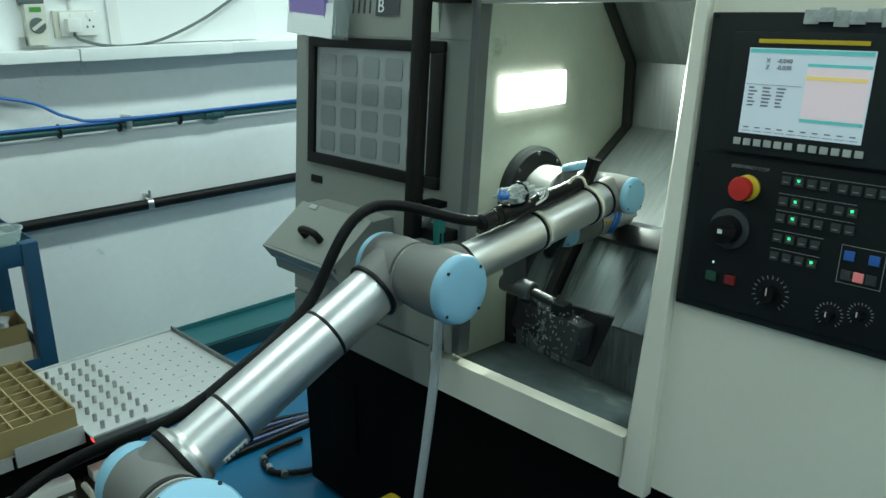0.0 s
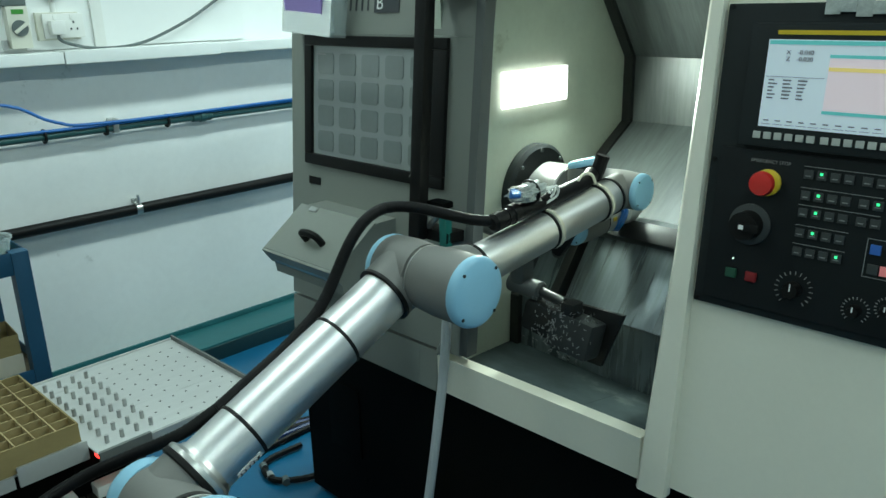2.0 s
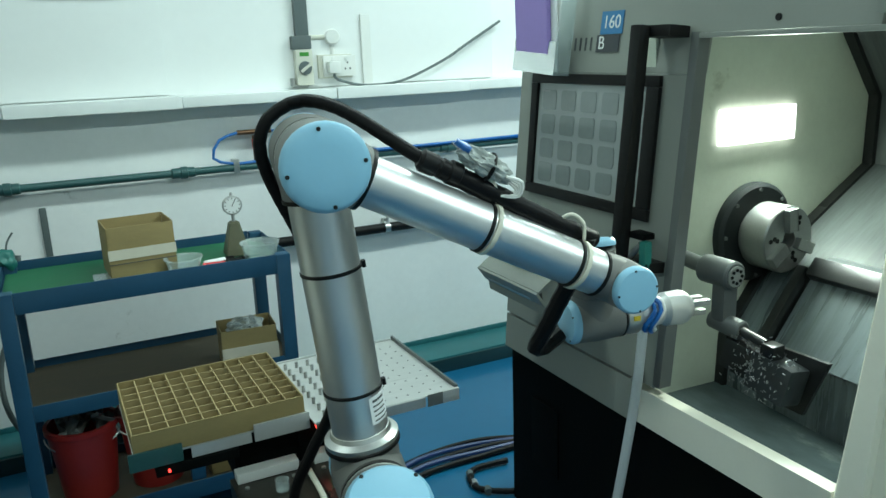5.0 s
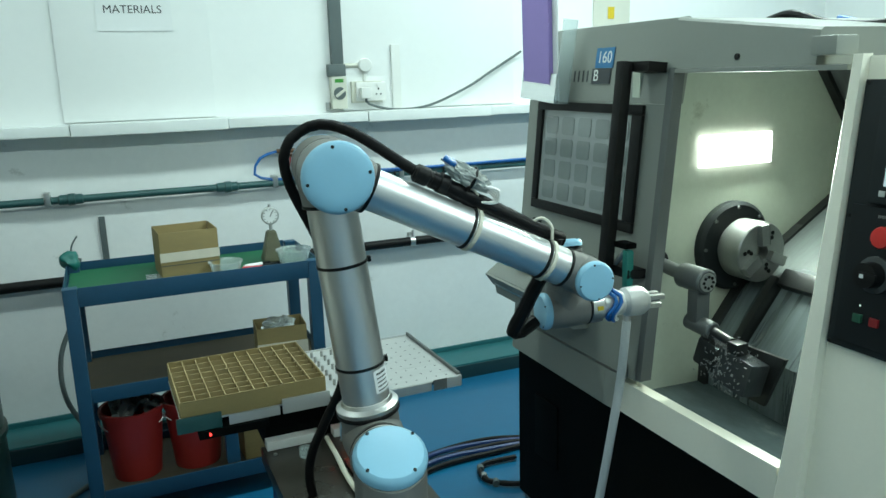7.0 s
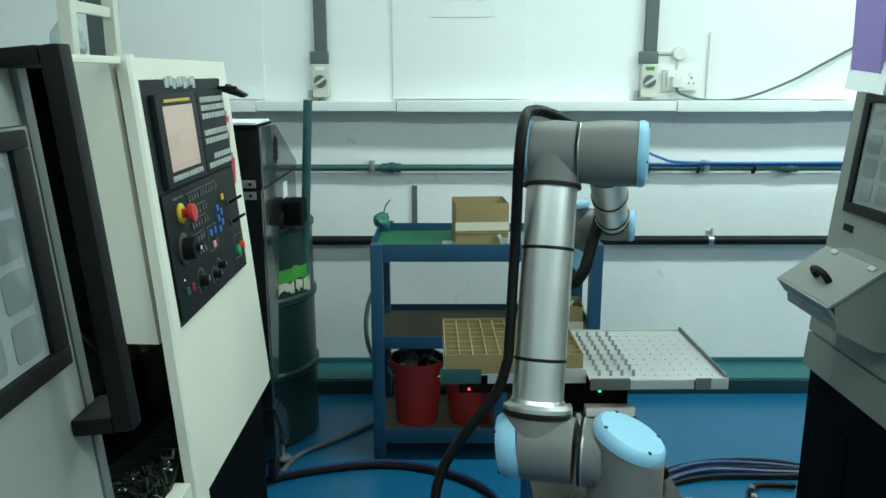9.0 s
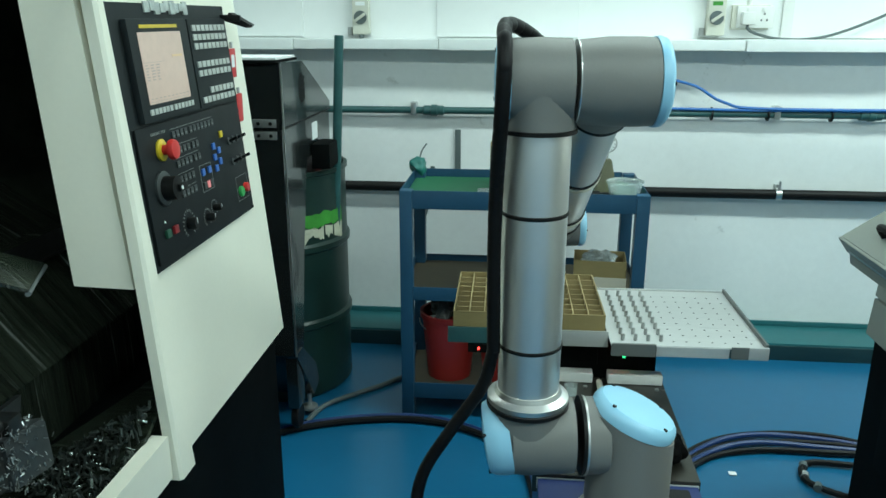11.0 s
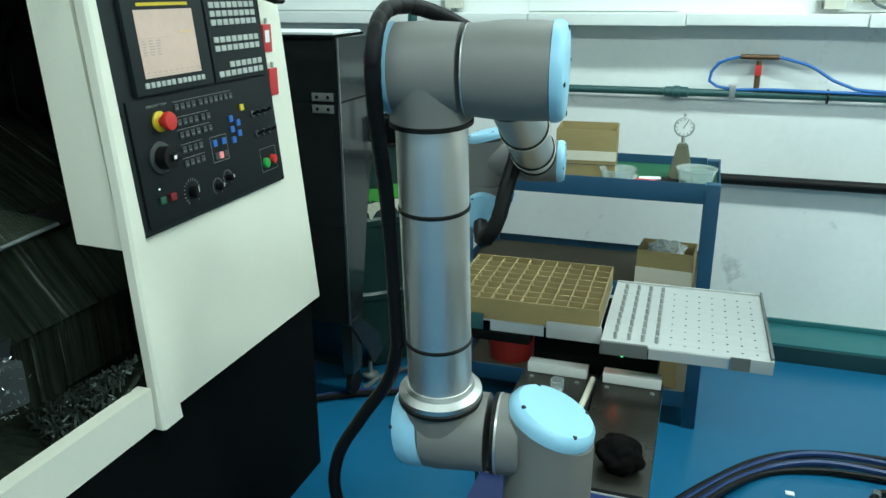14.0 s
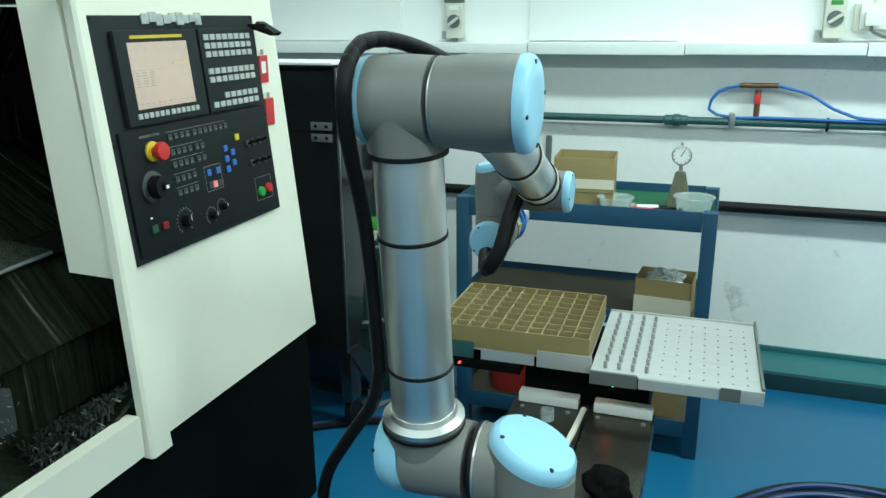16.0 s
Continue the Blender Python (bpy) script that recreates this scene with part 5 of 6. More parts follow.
TROT = Matrix.Translation((0.115, 0.365, 0.736)) @ Matrix.Rotation(radians(1.0), 4, "Z") @ Matrix.Diagonal((1.035, 1.045, 1, 1))


def metal_tray():
    t = thing("metal_tray", (0.122, 0.365, 0.712), "perforated stainless tray with upright steel pins", "tray", "trays")
    part("sheet", box(bm_new(), -0.155, 0.165, -0.170, 0.175, -0.0035, 0.0, 0.0, TROT), M_TRAY, t)
    part("rear_lip", box(bm_new(), -0.155, 0.165, 0.1755, 0.179, -0.024, 0.004, 0.0, TROT), M_TRAY, t)
    part("side_lip", box(bm_new(), 0.1655, 0.170, -0.170, 0.179, -0.024, 0.010, 0.0, TROT), M_GREY_DARK, t, "dark side lip")
    part("front_lip", box(bm_new(), -0.06, 0.09, -0.1735, -0.1705, -0.024, -0.001, 0.0, TROT), M_TRAY, t)
    for a, b in ((-0.155, -0.062), (0.095, 0.170)):
        bm = box(bm_new(), a, b, -0.178, -0.1705, -0.024, 0.005, 0.002, TROT)
        part("corner_clip", bm, M_GREY_DARK if a < 0 else M_TRAY, t, "folded corner clip")
    part("clip_pad", box(bm_new(), 0.092, 0.128, -0.180, -0.1785, -0.022, 0.006, 0.0, TROT), M_GREY_DARK, t)
    pin = None
    for c in range(4):
        for r in range(9):
            x, y = -0.128 + c * 0.027, -0.145 + r * 0.0345
            if pin is None:
                pin = part("pin", revolve(bm_new(), [(0.0042, 0), (0.0042, 0.014), (0.0034, 0.0155)], TROT @ Vector((x, y, 0.0003)), (0, 0, 1), 10), M_CHROME, t)
                x0, y0 = x, y
            else:
                ob = new("pin", pin.data)
                ob.parent = t
                ob.location = TROT.to_3x3() @ Vector((x - x0, y - y0, 0))
    bm = bm_new()
    for c in range(4, 11):
        for r in range(9):
            p = TROT @ Vector((-0.128 + c * 0.027, -0.145 + r * 0.0345, 0.0001))
            cyl(bm, p, p + Vector((0, 0, 0.0005)), 0.0022, 8)
    tagged(part("perforation", bm, M_INK, t, "rows of small dark holes"), kind="stuff")
    return t


metal_tray()


def carton_tray():
    m = Matrix.Translation((-0.226, 0.370, 0.736)) @ Matrix.Rotation(radians(1.0), 4, "Z") @ Matrix.Diagonal((1.09, 1.05, 1, 1))
    s = thing("metal_tray", (-0.226, 0.370, 0.712), "stainless tray holding a cardboard divider box", "tray", "trays")
    part("sheet", box(bm_new(), -0.158, 0.158, -0.138, 0.138, -0.0035, 0.0, 0.0, m), M_TRAY, s)
    part("front_lip", box(bm_new(), -0.06, 0.05, -0.1415, -0.1385, -0.024, 0.0, 0.0, m), M_TRAY, s)
    part("corner_clip", box(bm_new(), 0.055, 0.164, -0.1445, -0.1385, -0.024, 0.014, 0.003, m), M_TRAY, s, "folded steel corner clip")
    part("corner_clip", box(bm_new(), -0.168, -0.075, -0.1445, -0.1385, -0.024, 0.014, 0.003, m), M_PIPE, s, "blue-grey corner clip")
    t = thing("cardboard_box", (-0.226, 0.370, 0.736), "shallow open cardboard box with a grid of dividers", "box")
    part("bottom", box(bm_new(), -0.154, 0.154, -0.134, 0.134, 0.0005, 0.0035, 0.0, m), M_CARD, t)
    for q in ((-0.157, 0.157, -0.1375, -0.1345), (-0.157, 0.157, 0.1345, 0.1375), (-0.157, -0.154, -0.134, 0.134), (0.154, 0.157, -0.134, 0.134)):
        part("side", box(bm_new(), q[0], q[1], q[2], q[3], 0.0005, 0.050, 0.0008, m), M_CARD, t)
    for c in range(1, 10):
        x = -0.154 + c * 0.0308
        part("divider", box(bm_new(), x - 0.0011, x + 0.0011, -0.1335, 0.1335, 0.004, 0.047 + 0.0015 * (c % 2), 0.0, m), M_CARD_EDGE, t)
    for r in range(1, 8):
        y = -0.134 + r * 0.0335
        part("divider", box(bm_new(), -0.1535, 0.1535, y - 0.0011, y + 0.0011, 0.0045, 0.0465 + 0.001 * (r % 2), 0.0, m), M_CARD_EDGE, t)


carton_tray()


# ---- tool cart and what stands on it ----
CX0, CX1, CY0, CY1, CTOP = -0.662, 0.187, 1.157, 1.575, 0.858


def tool_cart():
    t = thing("tool_cart", ((CX0 + CX1) / 2, 1.42, 0.0), "dark blue three-tier steel workshop cart", "cart")
    for x in (CX0, CX1 - 0.045):
        for y in (CY0, CY1 - 0.045):
            bm = box(bm_new(), x, x + 0.045, y, y + 0.045, 0.0, CTOP - 0.002, 0.004)
            part("leg", bm, M_CART, t)
    for z, h in ((CTOP - 0.065, 0.065), (0.458, 0.05), (0.075, 0.06)):
        for q in ((CX0 + 0.0455, CX1 - 0.0455, CY0 + 0.002, CY0 + 0.006), (CX0 + 0.0455, CX1 - 0.0455, CY1 - 0.006, CY1 - 0.002),
                  (CX0 + 0.002, CX0 + 0.006, CY0 + 0.0455, CY1 - 0.0455), (CX1 - 0.006, CX1 - 0.002, CY0 + 0.0455, CY1 - 0.0455)):
            part("rail", box(bm_new(), q[0], q[1], q[2], q[3], z, z + h, 0.0015), M_CART, t)
    part("top_shelf", box(bm_new(), CX0 + 0.007, CX1 - 0.007, CY0 + 0.007, CY1 - 0.007, CTOP - 0.04, CTOP - 0.034), M_CART, t)
    part("mid_shelf", box(bm_new(), CX0 + 0.007, CX1 - 0.007, CY0 + 0.007, CY1 - 0.007, 0.473, 0.481), M_WOOD, t, "grimy brown shelf board")
    part("low_shelf", box(bm_new(), CX0 + 0.007, CX1 - 0.007, CY0 + 0.007, CY1 - 0.007, 0.093, 0.101), M_WOOD, t, "grimy brown shelf board")
    part("low_divider", box(bm_new(), -0.20, -0.155, CY0 + 0.008, CY0 + 0.05, 0.1355, 0.457, 0.003), M_CART, t)


tool_cart()
SH = CTOP - 0.034
solid("cutting_mat", box(bm_new(), CX0 + 0.012, CX1 - 0.012, CY0 + 0.012, CY1 - 0.012, SH + 0.0002, SH + 0.004), M_MAT, "green rubber mat on the cart's top shelf", "mat")
solid("plastic_sheet", box(bm_new(), -0.40, -0.08, CY0 + 0.03, CY0 + 0.20, SH + 0.0042, SH + 0.0052), M_CLEAR, "clear plastic sheet lying on the green mat", "sheet")


def open_box(name, x0, x1, y0, y1, z0, z1, label, rot=0.0, tape=None, two=False):
    c = Vector(((x0 + x1) / 2, (y0 + y1) / 2, z0))
    m = Matrix.Translation(c) @ Matrix.Rotation(radians(rot), 4, "Z")
    t = thing(name, c, label, "box", "cartons")
    a, b, h = (x1 - x0) / 2, (y1 - y0) / 2, z1 - z0
    part("bottom", box(bm_new(), -a, a, -b, b, 0.0003, 0.003, 0.0, m), M_CARD, t)
    for q in ((-a, a, -b - 0.003, -b), (-a, a, b, b + 0.003), (-a - 0.003, -a, -b, b), (a, a + 0.003, -b, b)):
        part("side", box(bm_new(), q[0], q[1], q[2], q[3], 0.0003, h, 0.0008, m), M_CARD, t)
    if tape:
        part("tape", box(bm_new(), -a - 0.0045, a + 0.0045, -b - 0.0045, -b - 0.0032, h * tape[0], h * tape[1], 0.0, m), M_TAPE, t, "pale packing tape")
    if two:
        part("seam", box(bm_new(), -a - 0.004, a + 0.004, -b - 0.0055, -b - 0.0046, h * 0.27, h * 0.285, 0.0, m), M_INK, t)
    return t


open_box("cardboard_box", -0.352, -0.158, 1.27, 1.44, SH + 0.0054, SH + 0.165, "brown open-topped cardboard carton with pale tape", 4, (0.36, 0.56), True)
open_box("cardboard_box", -0.045, 0.130, 1.20, 1.33, 0.4815, 0.612, "brown carton with torn tape holding clear bags", -4, (0.10, 0.55))
bm = bmesh.new()
bmesh.ops.create_icosphere(bm, subdivisions=3, radius=0.055)
for v in bm.verts:
    v.co *= 1 + 0.5 * noise.noise(v.co * 40)
    v.co.z *= 0.55
    v.co += Vector((0.04, 1.265, 0.60))
solid("plastic_bag", bm, M_CLEAR, "crumpled clear plastic bag in the carton", "bag", smooth=0)
open_box("cardboard_box", -0.13, 0.10, 1.24, 1.47, 0.1015, 0.385, "brown cardboard carton on the bottom shelf", 3)


def tub(x, y, r, h, label):
    t = solid("plastic_tub", revolve(bm_new(), [(0, 0.0), (r * 0.78, 0.0), (r * 0.97, h * 0.9), (r * 1.04, h * 0.92), (r * 1.04, h), (r * 0.95, h), (r * 0.76, 0.003), (0, 0.003)],
                                     (x, y, SH + 0.0044), (0, 0, 1), 32), M_CLEAR, label, "tub", "clear tubs")
    return t


tub(-0.135, 1.24, 0.058, 0.045, "low round clear plastic tub on the mat")
tub(0.110, 1.24, 0.062, 0.062, "deeper round clear plastic tub on the mat")


def dial_stand():
    x, y, z = 0.057, 1.365, SH + 0.0044
    t = thing("dial_gauge", (x, y, z), "round dial gauge on a small cast stand", "gauge")
    bm = bm_new()
    lo = [bm.verts.new((x + a, y + b, z)) for a, b in ((-0.04, -0.04), (0.04, -0.04), (0.04, 0.04), (-0.04, 0.04))]
    hi = [bm.verts.new((x + a, y + b, z + 0.115)) for a, b in ((-0.016, -0.016), (0.016, -0.016), (0.016, 0.016), (-0.016, 0.016))]
    bm.faces.new(lo[::-1])
    bm.faces.new(hi)
    for k in range(4):
        bm.faces.new((lo[k], lo[(k + 1) % 4], hi[(k + 1) % 4], hi[k]))
    bmesh.ops.bevel(bm, geom=list(bm.edges), offset=0.004, segments=2, affect="EDGES")
    part("stand", bm, mat("olive cast iron", (0.10, 0.10, 0.058), 0.5, var=0.2, scale=12), t, "olive painted cast stand")
    part("stem", cyl(bm_new(), (x, y, z + 0.115), (x, y, z + 0.138), 0.006, 10), M_CHROME, t)
    d = part("dial", revolve(bm_new(), [(0.031, 0), (0.033, 0.004), (0.033, 0.012), (0.029, 0.014), (0.029, 0.012), (0, 0.012)], (x, y + 0.006, z + 0.170), (0, -1, 0), 32), M_CHROME, t)
    part("face", cyl(bm_new(), (x, y - 0.0062, z + 0.170), (x, y - 0.007, z + 0.170), 0.028, 28), M_PAPER, d, "white dial face")
    bm = box(bm_new(), -0.0012, 0.0012, -0.0082, -0.0072, -0.004, 0.022, 0, Matrix.Translation((x, y, z + 0.170)) @ Matrix.Rotation(0.5, 4, "Y"))
    for k in range(12):
        box(bm, -0.0009, 0.0009, -0.008, -0.0072, 0.0215, 0.0265, 0, Matrix.Translation((x, y, z + 0.170)) @ Matrix.Rotation(k * math.pi / 6, 4, "Y"))
    part("needle", bm, M_INK, d)
    part("lug", cyl(bm_new(), (x, y, z + 0.203), (x, y, z + 0.213), 0.005, 10), M_CHROME, d)


dial_stand()


def marker(x, y, rot, material, label):
    m = Matrix.Translation((x, y, SH + 0.0135)) @ Matrix.Rotation(radians(rot), 4, "Z")
    bm = cyl(bm_new(), m @ Vector((-0.05, 0, 0)), m @ Vector((0.02, 0, 0)), 0.009, 14, soft=0.002)
    t = solid("marker_pen", bm, material, label, "pen", "pens")
    tip = finish(cyl(bm_new(), m @ Vector((0.021, 0, 0)), m @ Vector((0.05, 0, 0)), 0.0085, 14, soft=0.002), "pen_cap", M_RUBBER)
    ob = new("pen_cap", tip)
    ob.parent = t


marker(-0.02, 1.27, 12, M_PAPER, "white and black marker pen on the mat")
marker(-0.03, 1.225, -8, M_TAGRED, "red and black marker pen on the mat")
marker(0.030, 1.245, 20, M_RUBBER, "black marker pen on the mat")


def bucket(x, y, label):
    z, h, r0, r1 = 0.1015, 0.26, 0.082, 0.105
    t = thing("bucket", (x, y, z), label, "bucket", "buckets")
    part("pail", revolve(bm_new(), [(0, 0), (r0, 0), (r1, h - 0.02), (r1 + 0.008, h - 0.018), (r1 + 0.008, h), (r1 - 0.004, h), (r0 - 0.003, 0.006), (0, 0.006)], (x, y, z), (0, 0, 1), 36), M_RED, t)
    pts = [(x + (r1 + 0.008) * math.cos(radians(a)), y - 0.02 - 0.05 * math.sin(radians(a)), z + h - 0.03 - 0.05 * math.sin(radians(a))) for a in range(0, 181, 12)]
    part("bail", sweep(bm_new(), pts, 0.0025, 6), M_STEEL, t, "thin wire bail")


bucket(-0.50, 1.33, "red plastic bucket of dark scrap on the bottom shelf")
bucket(-0.288, 1.33, "red plastic bucket on the bottom shelf")
rs = random.Random(8)
bm = bm_new()
for k in range(40):
    p = Matrix.Translation((-0.50 + rs.uniform(-0.07, 0.07), 1.33 + rs.uniform(-0.07, 0.07), 0.36 + rs.uniform(-0.03, 0.03))) @ Euler([rs.uniform(0, 6) for _ in range(3)]).to_matrix().to_4x4()
    box(bm, -0.03, 0.03, -0.012, 0.012, -0.006, 0.006, m=p)
solid("scrap_metal", bm, M_GREY_DARK, "dark scrap pieces heaped in the bucket", "scrap", kind="stuff", smooth=0)
bm = bmesh.new()
bmesh.ops.create_icosphere(bm, subdivisions=3, radius=0.035)
for v in bm.verts:
    v.co *= 1 + 0.5 * noise.noise(v.co * 40)
    v.co += Vector((CX0 + 0.02, CY1 - 0.02, CTOP + 0.012))
solid("green_rag", bm, M_GREEN_GUN, "dark green knotted rag on the cart's corner", "rag", smooth=60)
solid("wire_stub", sweep(bm_new(), spline([(CX0 + 0.02, CY1 - 0.02, CTOP + 0.03), (CX0 + 0.03, CY1 - 0.02, CTOP + 0.07), (CX0 + 0.05, CY1 - 0.02, CTOP + 0.10)], 0.01), 0.003, 6), M_GREYP, "short grey wire standing from the rag", "wire")


# ---- pipes, sockets and signs on the wall ----
def pipe_run():
    t = thing("air_pipe", (0.0, WALL, 1.037), "dark green painted air pipe clipped along the wall", "pipe")
    part("run", cyl(bm_new(), (-2.2, 1.99, 1.037), (2.2, 1.99, 1.037), 0.0155, 16), M_PIPE, t)
    for x in (0.0, -0.63, 1.2):
        part("union", revolve(bm_new(), [(0.016, -0.05), (0.021, -0.045), (0.021, -0.015), (0.025, -0.012), (0.025, 0.012), (0.021, 0.015), (0.021, 0.04), (0.016, 0.045)], (x, 1.99, 1.037), (1, 0, 0), 16), M_PIPE, t)
    for x in (-0.72, 0.21, 0.82, -1.4):
        part("clip", box(bm_new(), x - 0.012, x + 0.012, 1.972, WALL - 0.001, 1.017, 1.072, 0.004), M_STEEL, t)
    tee = part("tee", cyl(bm_new(), (0.296, 1.985, 1.052), (0.296, 1.985, 1.165), 0.011, 12), M_BRASS, t)
    part("valve", box(bm_new(), 0.284, 0.308, 1.972, 1.998, 1.11, 1.15, 0.004), M_TAGRED, tee, "red valve lever")
    part("crossbar", cyl(bm_new(), (0.226, 1.985, 1.180), (0.366, 1.985, 1.180), 0.010, 12), M_BRASS, tee, "dull brass cross fitting")
    part("blue_line", sweep(bm_new(), spline([(0.226, 1.985, 1.180), (0.15, 1.98, 1.155), (0.12, 1.98, 1.085), (0.20, 1.985, 1.055), (0.35, 1.975, 1.058), (0.7, 1.972, 1.055), (1.05, 1.972, 1.057), (1.8, 1.972, 1.057)], 0.03), 0.006, 8), M_BLUE_TUBE, t, "blue air tube tied along the pipe")
    part("blue_line", sweep(bm_new(), spline([(0.366, 1.985, 1.180), (0.48, 1.98, 1.15), (0.6, 1.978, 1.085), (0.8, 1.966, 1.062), (1.8, 1.966, 1.064)], 0.03), 0.006, 8), M_BLUE_TUBE, t, "blue air tube tied along the pipe")
    for x in (0.55, 0.78, 1.037):
        part("tie", cyl(bm_new(), (x, 1.99, 1.037), (x + 0.006, 1.99, 1.037), 0.028, 14), M_RUBBER, t)


pipe_run()


def black_pipe():
    t = thing("drain_pipe", (0.0, WALL, 0.71), "thick black pipe clamped along the wall", "pipe")
    part("run", cyl(bm_new(), (-2.2, 1.99, 0.694), (2.2, 1.99, 0.694), 0.022, 16), M_RUBBER, t)
    for x in (0.866, -0.05, -1.1):
        c = part("clamp", cyl(bm_new(), (x - 0.012, 1.99, 0.694), (x + 0.012, 1.99, 0.694), 0.0255, 16), M_STEEL, t)
        part("bolt", cyl(bm_new(), (x, 1.975, 0.72), (x, 1.975, 0.754), 0.006, 8), M_STEEL, c)
        part("bracket", box(bm_new(), x - 0.009, x + 0.009, 2.0, WALL - 0.001, 0.714, 0.734), M_STEEL, c)


black_pipe()


def isolator(x, cable_down=False):
    z = 1.357
    t = thing("isolator_switch", (x, WALL - 0.02, z), "ivory rotary isolator below grey trunking", "switch", "isolators")
    y = WALL - 0.0205
    part("case", box(bm_new(), x - 0.036, x + 0.036, y - 0.045, y, z, z + 0.145, 0.007), M_IVORY, t)
    kn = part("knob", cyl(bm_new(), (x, y - 0.0455, z + 0.07), (x, y - 0.052, z + 0.07), 0.028, 24, soft=0.002), M_GREYP, t)
    part("lever", box(bm_new(), -0.026, 0.026, -0.008, 0.0, -0.006, 0.006, 0.002, Matrix.Translation((x, y - 0.0525, z + 0.07)) @ Matrix.Rotation(radians(-35), 4, "Y")), M_IVORY, kn)
    part("label", box(bm_new(), x - 0.02, x + 0.02, y - 0.0465, y - 0.0455, z + 0.118, z + 0.134), M_GREENP if x > 0 else M_PAPER, t)
    part("gland_box", box(bm_new(), x - 0.045, x + 0.036, y - 0.04, y, z + 0.146, z + 0.20, 0.004), M_GREYP, t)
    part("trunking", box(bm_new(), x - 0.024, x + 0.030, y - 0.032, y, z + 0.2005, CEILING - 0.003, 0.003), M_GREYP, t, "grey plastic trunking")
    part("gland", cyl(bm_new(), (x - 0.05, y - 0.02, z - 0.003), (x - 0.05, y - 0.02, z + 0.03), 0.012, 12), M_CHROME, t)
    if cable_down:
        part("gland", cyl(bm_new(), (x, y - 0.03, z - 0.015), (x, y - 0.03, z - 0.0005), 0.012, 12), M_GREYP, t)
    return t


isolator(0.53)
isolator(-0.942, True)


def socket():
    x, y, z = 0.683, WALL - 0.0205, 1.43
    t = thing("wall_socket", (x, WALL - 0.02, z), "white double wall socket with one plug in", "socket")
    part("back_box", box(bm_new(), x - 0.09, x + 0.06, y - 0.03, y, z - 0.05, z + 0.048, 0.004), M_IVORY, t)
    part("face_plate", box(bm_new(), x - 0.072, x + 0.073, y - 0.042, y - 0.0305, z - 0.043, z + 0.043, 0.004), M_WHITE, t)
    part("plug", box(bm_new(), x - 0.06, x - 0.008, y - 0.085, y - 0.0425, z - 0.03, z + 0.02, 0.010), M_WHITE, t, "white plug")
    for a, b in ((0.035, 0.012), (0.024, -0.012), (0.046, -0.012)):
        part("pin_hole", box(bm_new(), x + a - 0.003, x + a + 0.003, y - 0.0435, y - 0.0423, z + b - 0.004, z + b + 0.004), M_INK, t)
    for a in (-0.03, 0.03):
        part("rocker", box(bm_new(), x + a - 0.006, x + a + 0.006, y - 0.046, y - 0.0425, z + 0.022, z + 0.037, 0.001), M_WHITE, t)
    part("junction_box", cyl(bm_new(), (x - 0.02, y, z + 0.12), (x - 0.02, y - 0.035, z + 0.12), 0.032, 24, soft=0.004), M_WHITE, t)
    part("conduit", cyl(bm_new(), (x - 0.02, y - 0.012, z + 0.0485), (x - 0.02, y - 0.012, z + 0.09), 0.010, 12), M_WHITE, t)
    part("conduit", cyl(bm_new(), (x - 0.125, y - 0.012, z + 0.12), (x - 0.05, y - 0.012, z + 0.12), 0.010, 12), M_IVORY, t)
    part("cord", sweep(bm_new(), spline([(x - 0.035, y - 0.07, z - 0.03), (x - 0.02, y - 0.06, z - 0.055), (x + 0.10, y - 0.055, z - 0.085), (x + 0.28, y - 0.05, z - 0.075), (x + 0.48, y - 0.05, z + 0.0), (x + 0.62, y - 0.045, z + 0.075), (x + 0.80, y - 0.03, z + 0.17)], 0.02), 0.006, 8), M_GREYP, t, "dark grey power cord")


socket()
solid("cable_cover", box(bm_new(), 0.795, 0.838, WALL - 0.045, WALL - 0.0205, 1.346, 1.64, 0.004), M_WHITE, "short upright white plastic cable cover", "cable cover")
sg = thing("paper_sign", (-0.305, WALL - 0.033, 1.77), "white laminated paper sign with grey letters", "sign")
part("sheet", box(bm_new(), -0.455, -0.165, WALL - 0.036, WALL - 0.0335, 1.705, 1.905), M_PAPER, sg)
words("MATERIALS", 0.045, M_INK, sg, Matrix.Translation((-0.315, WALL - 0.0365, 1.79)) @ Matrix.Rotation(radians(90), 4, "X"))
part("word_bar", box(bm_new(), -0.37, -0.26, WALL - 0.0375, WALL - 0.0365, 1.842, 1.868), M_INK, sg)
solid("loose_cable", sweep(bm_new(), spline([(-0.63, 1.93, 0.80), (-0.66, 1.9, 0.6), (-0.74, 1.86, 0.42), (-0.74, 1.80, 0.25), (-0.66, 1.72, 0.10), (-0.62, 1.60, 0.011), (-0.75, 1.40, 0.011), (-0.95, 1.2, 0.011), (-1.0, 1.05, 0.011)], 0.03), 0.010, 8), M_GREYP, "grey cable drooping from the wall to the floor", "cable")
solid("wall_strip", box(bm_new(), -0.54, -0.515, WALL - 0.013, WALL - 0.0005, 0.76, 0.95, 0.003), M_GREYP, "short grey conduit strip on the wall", "conduit")


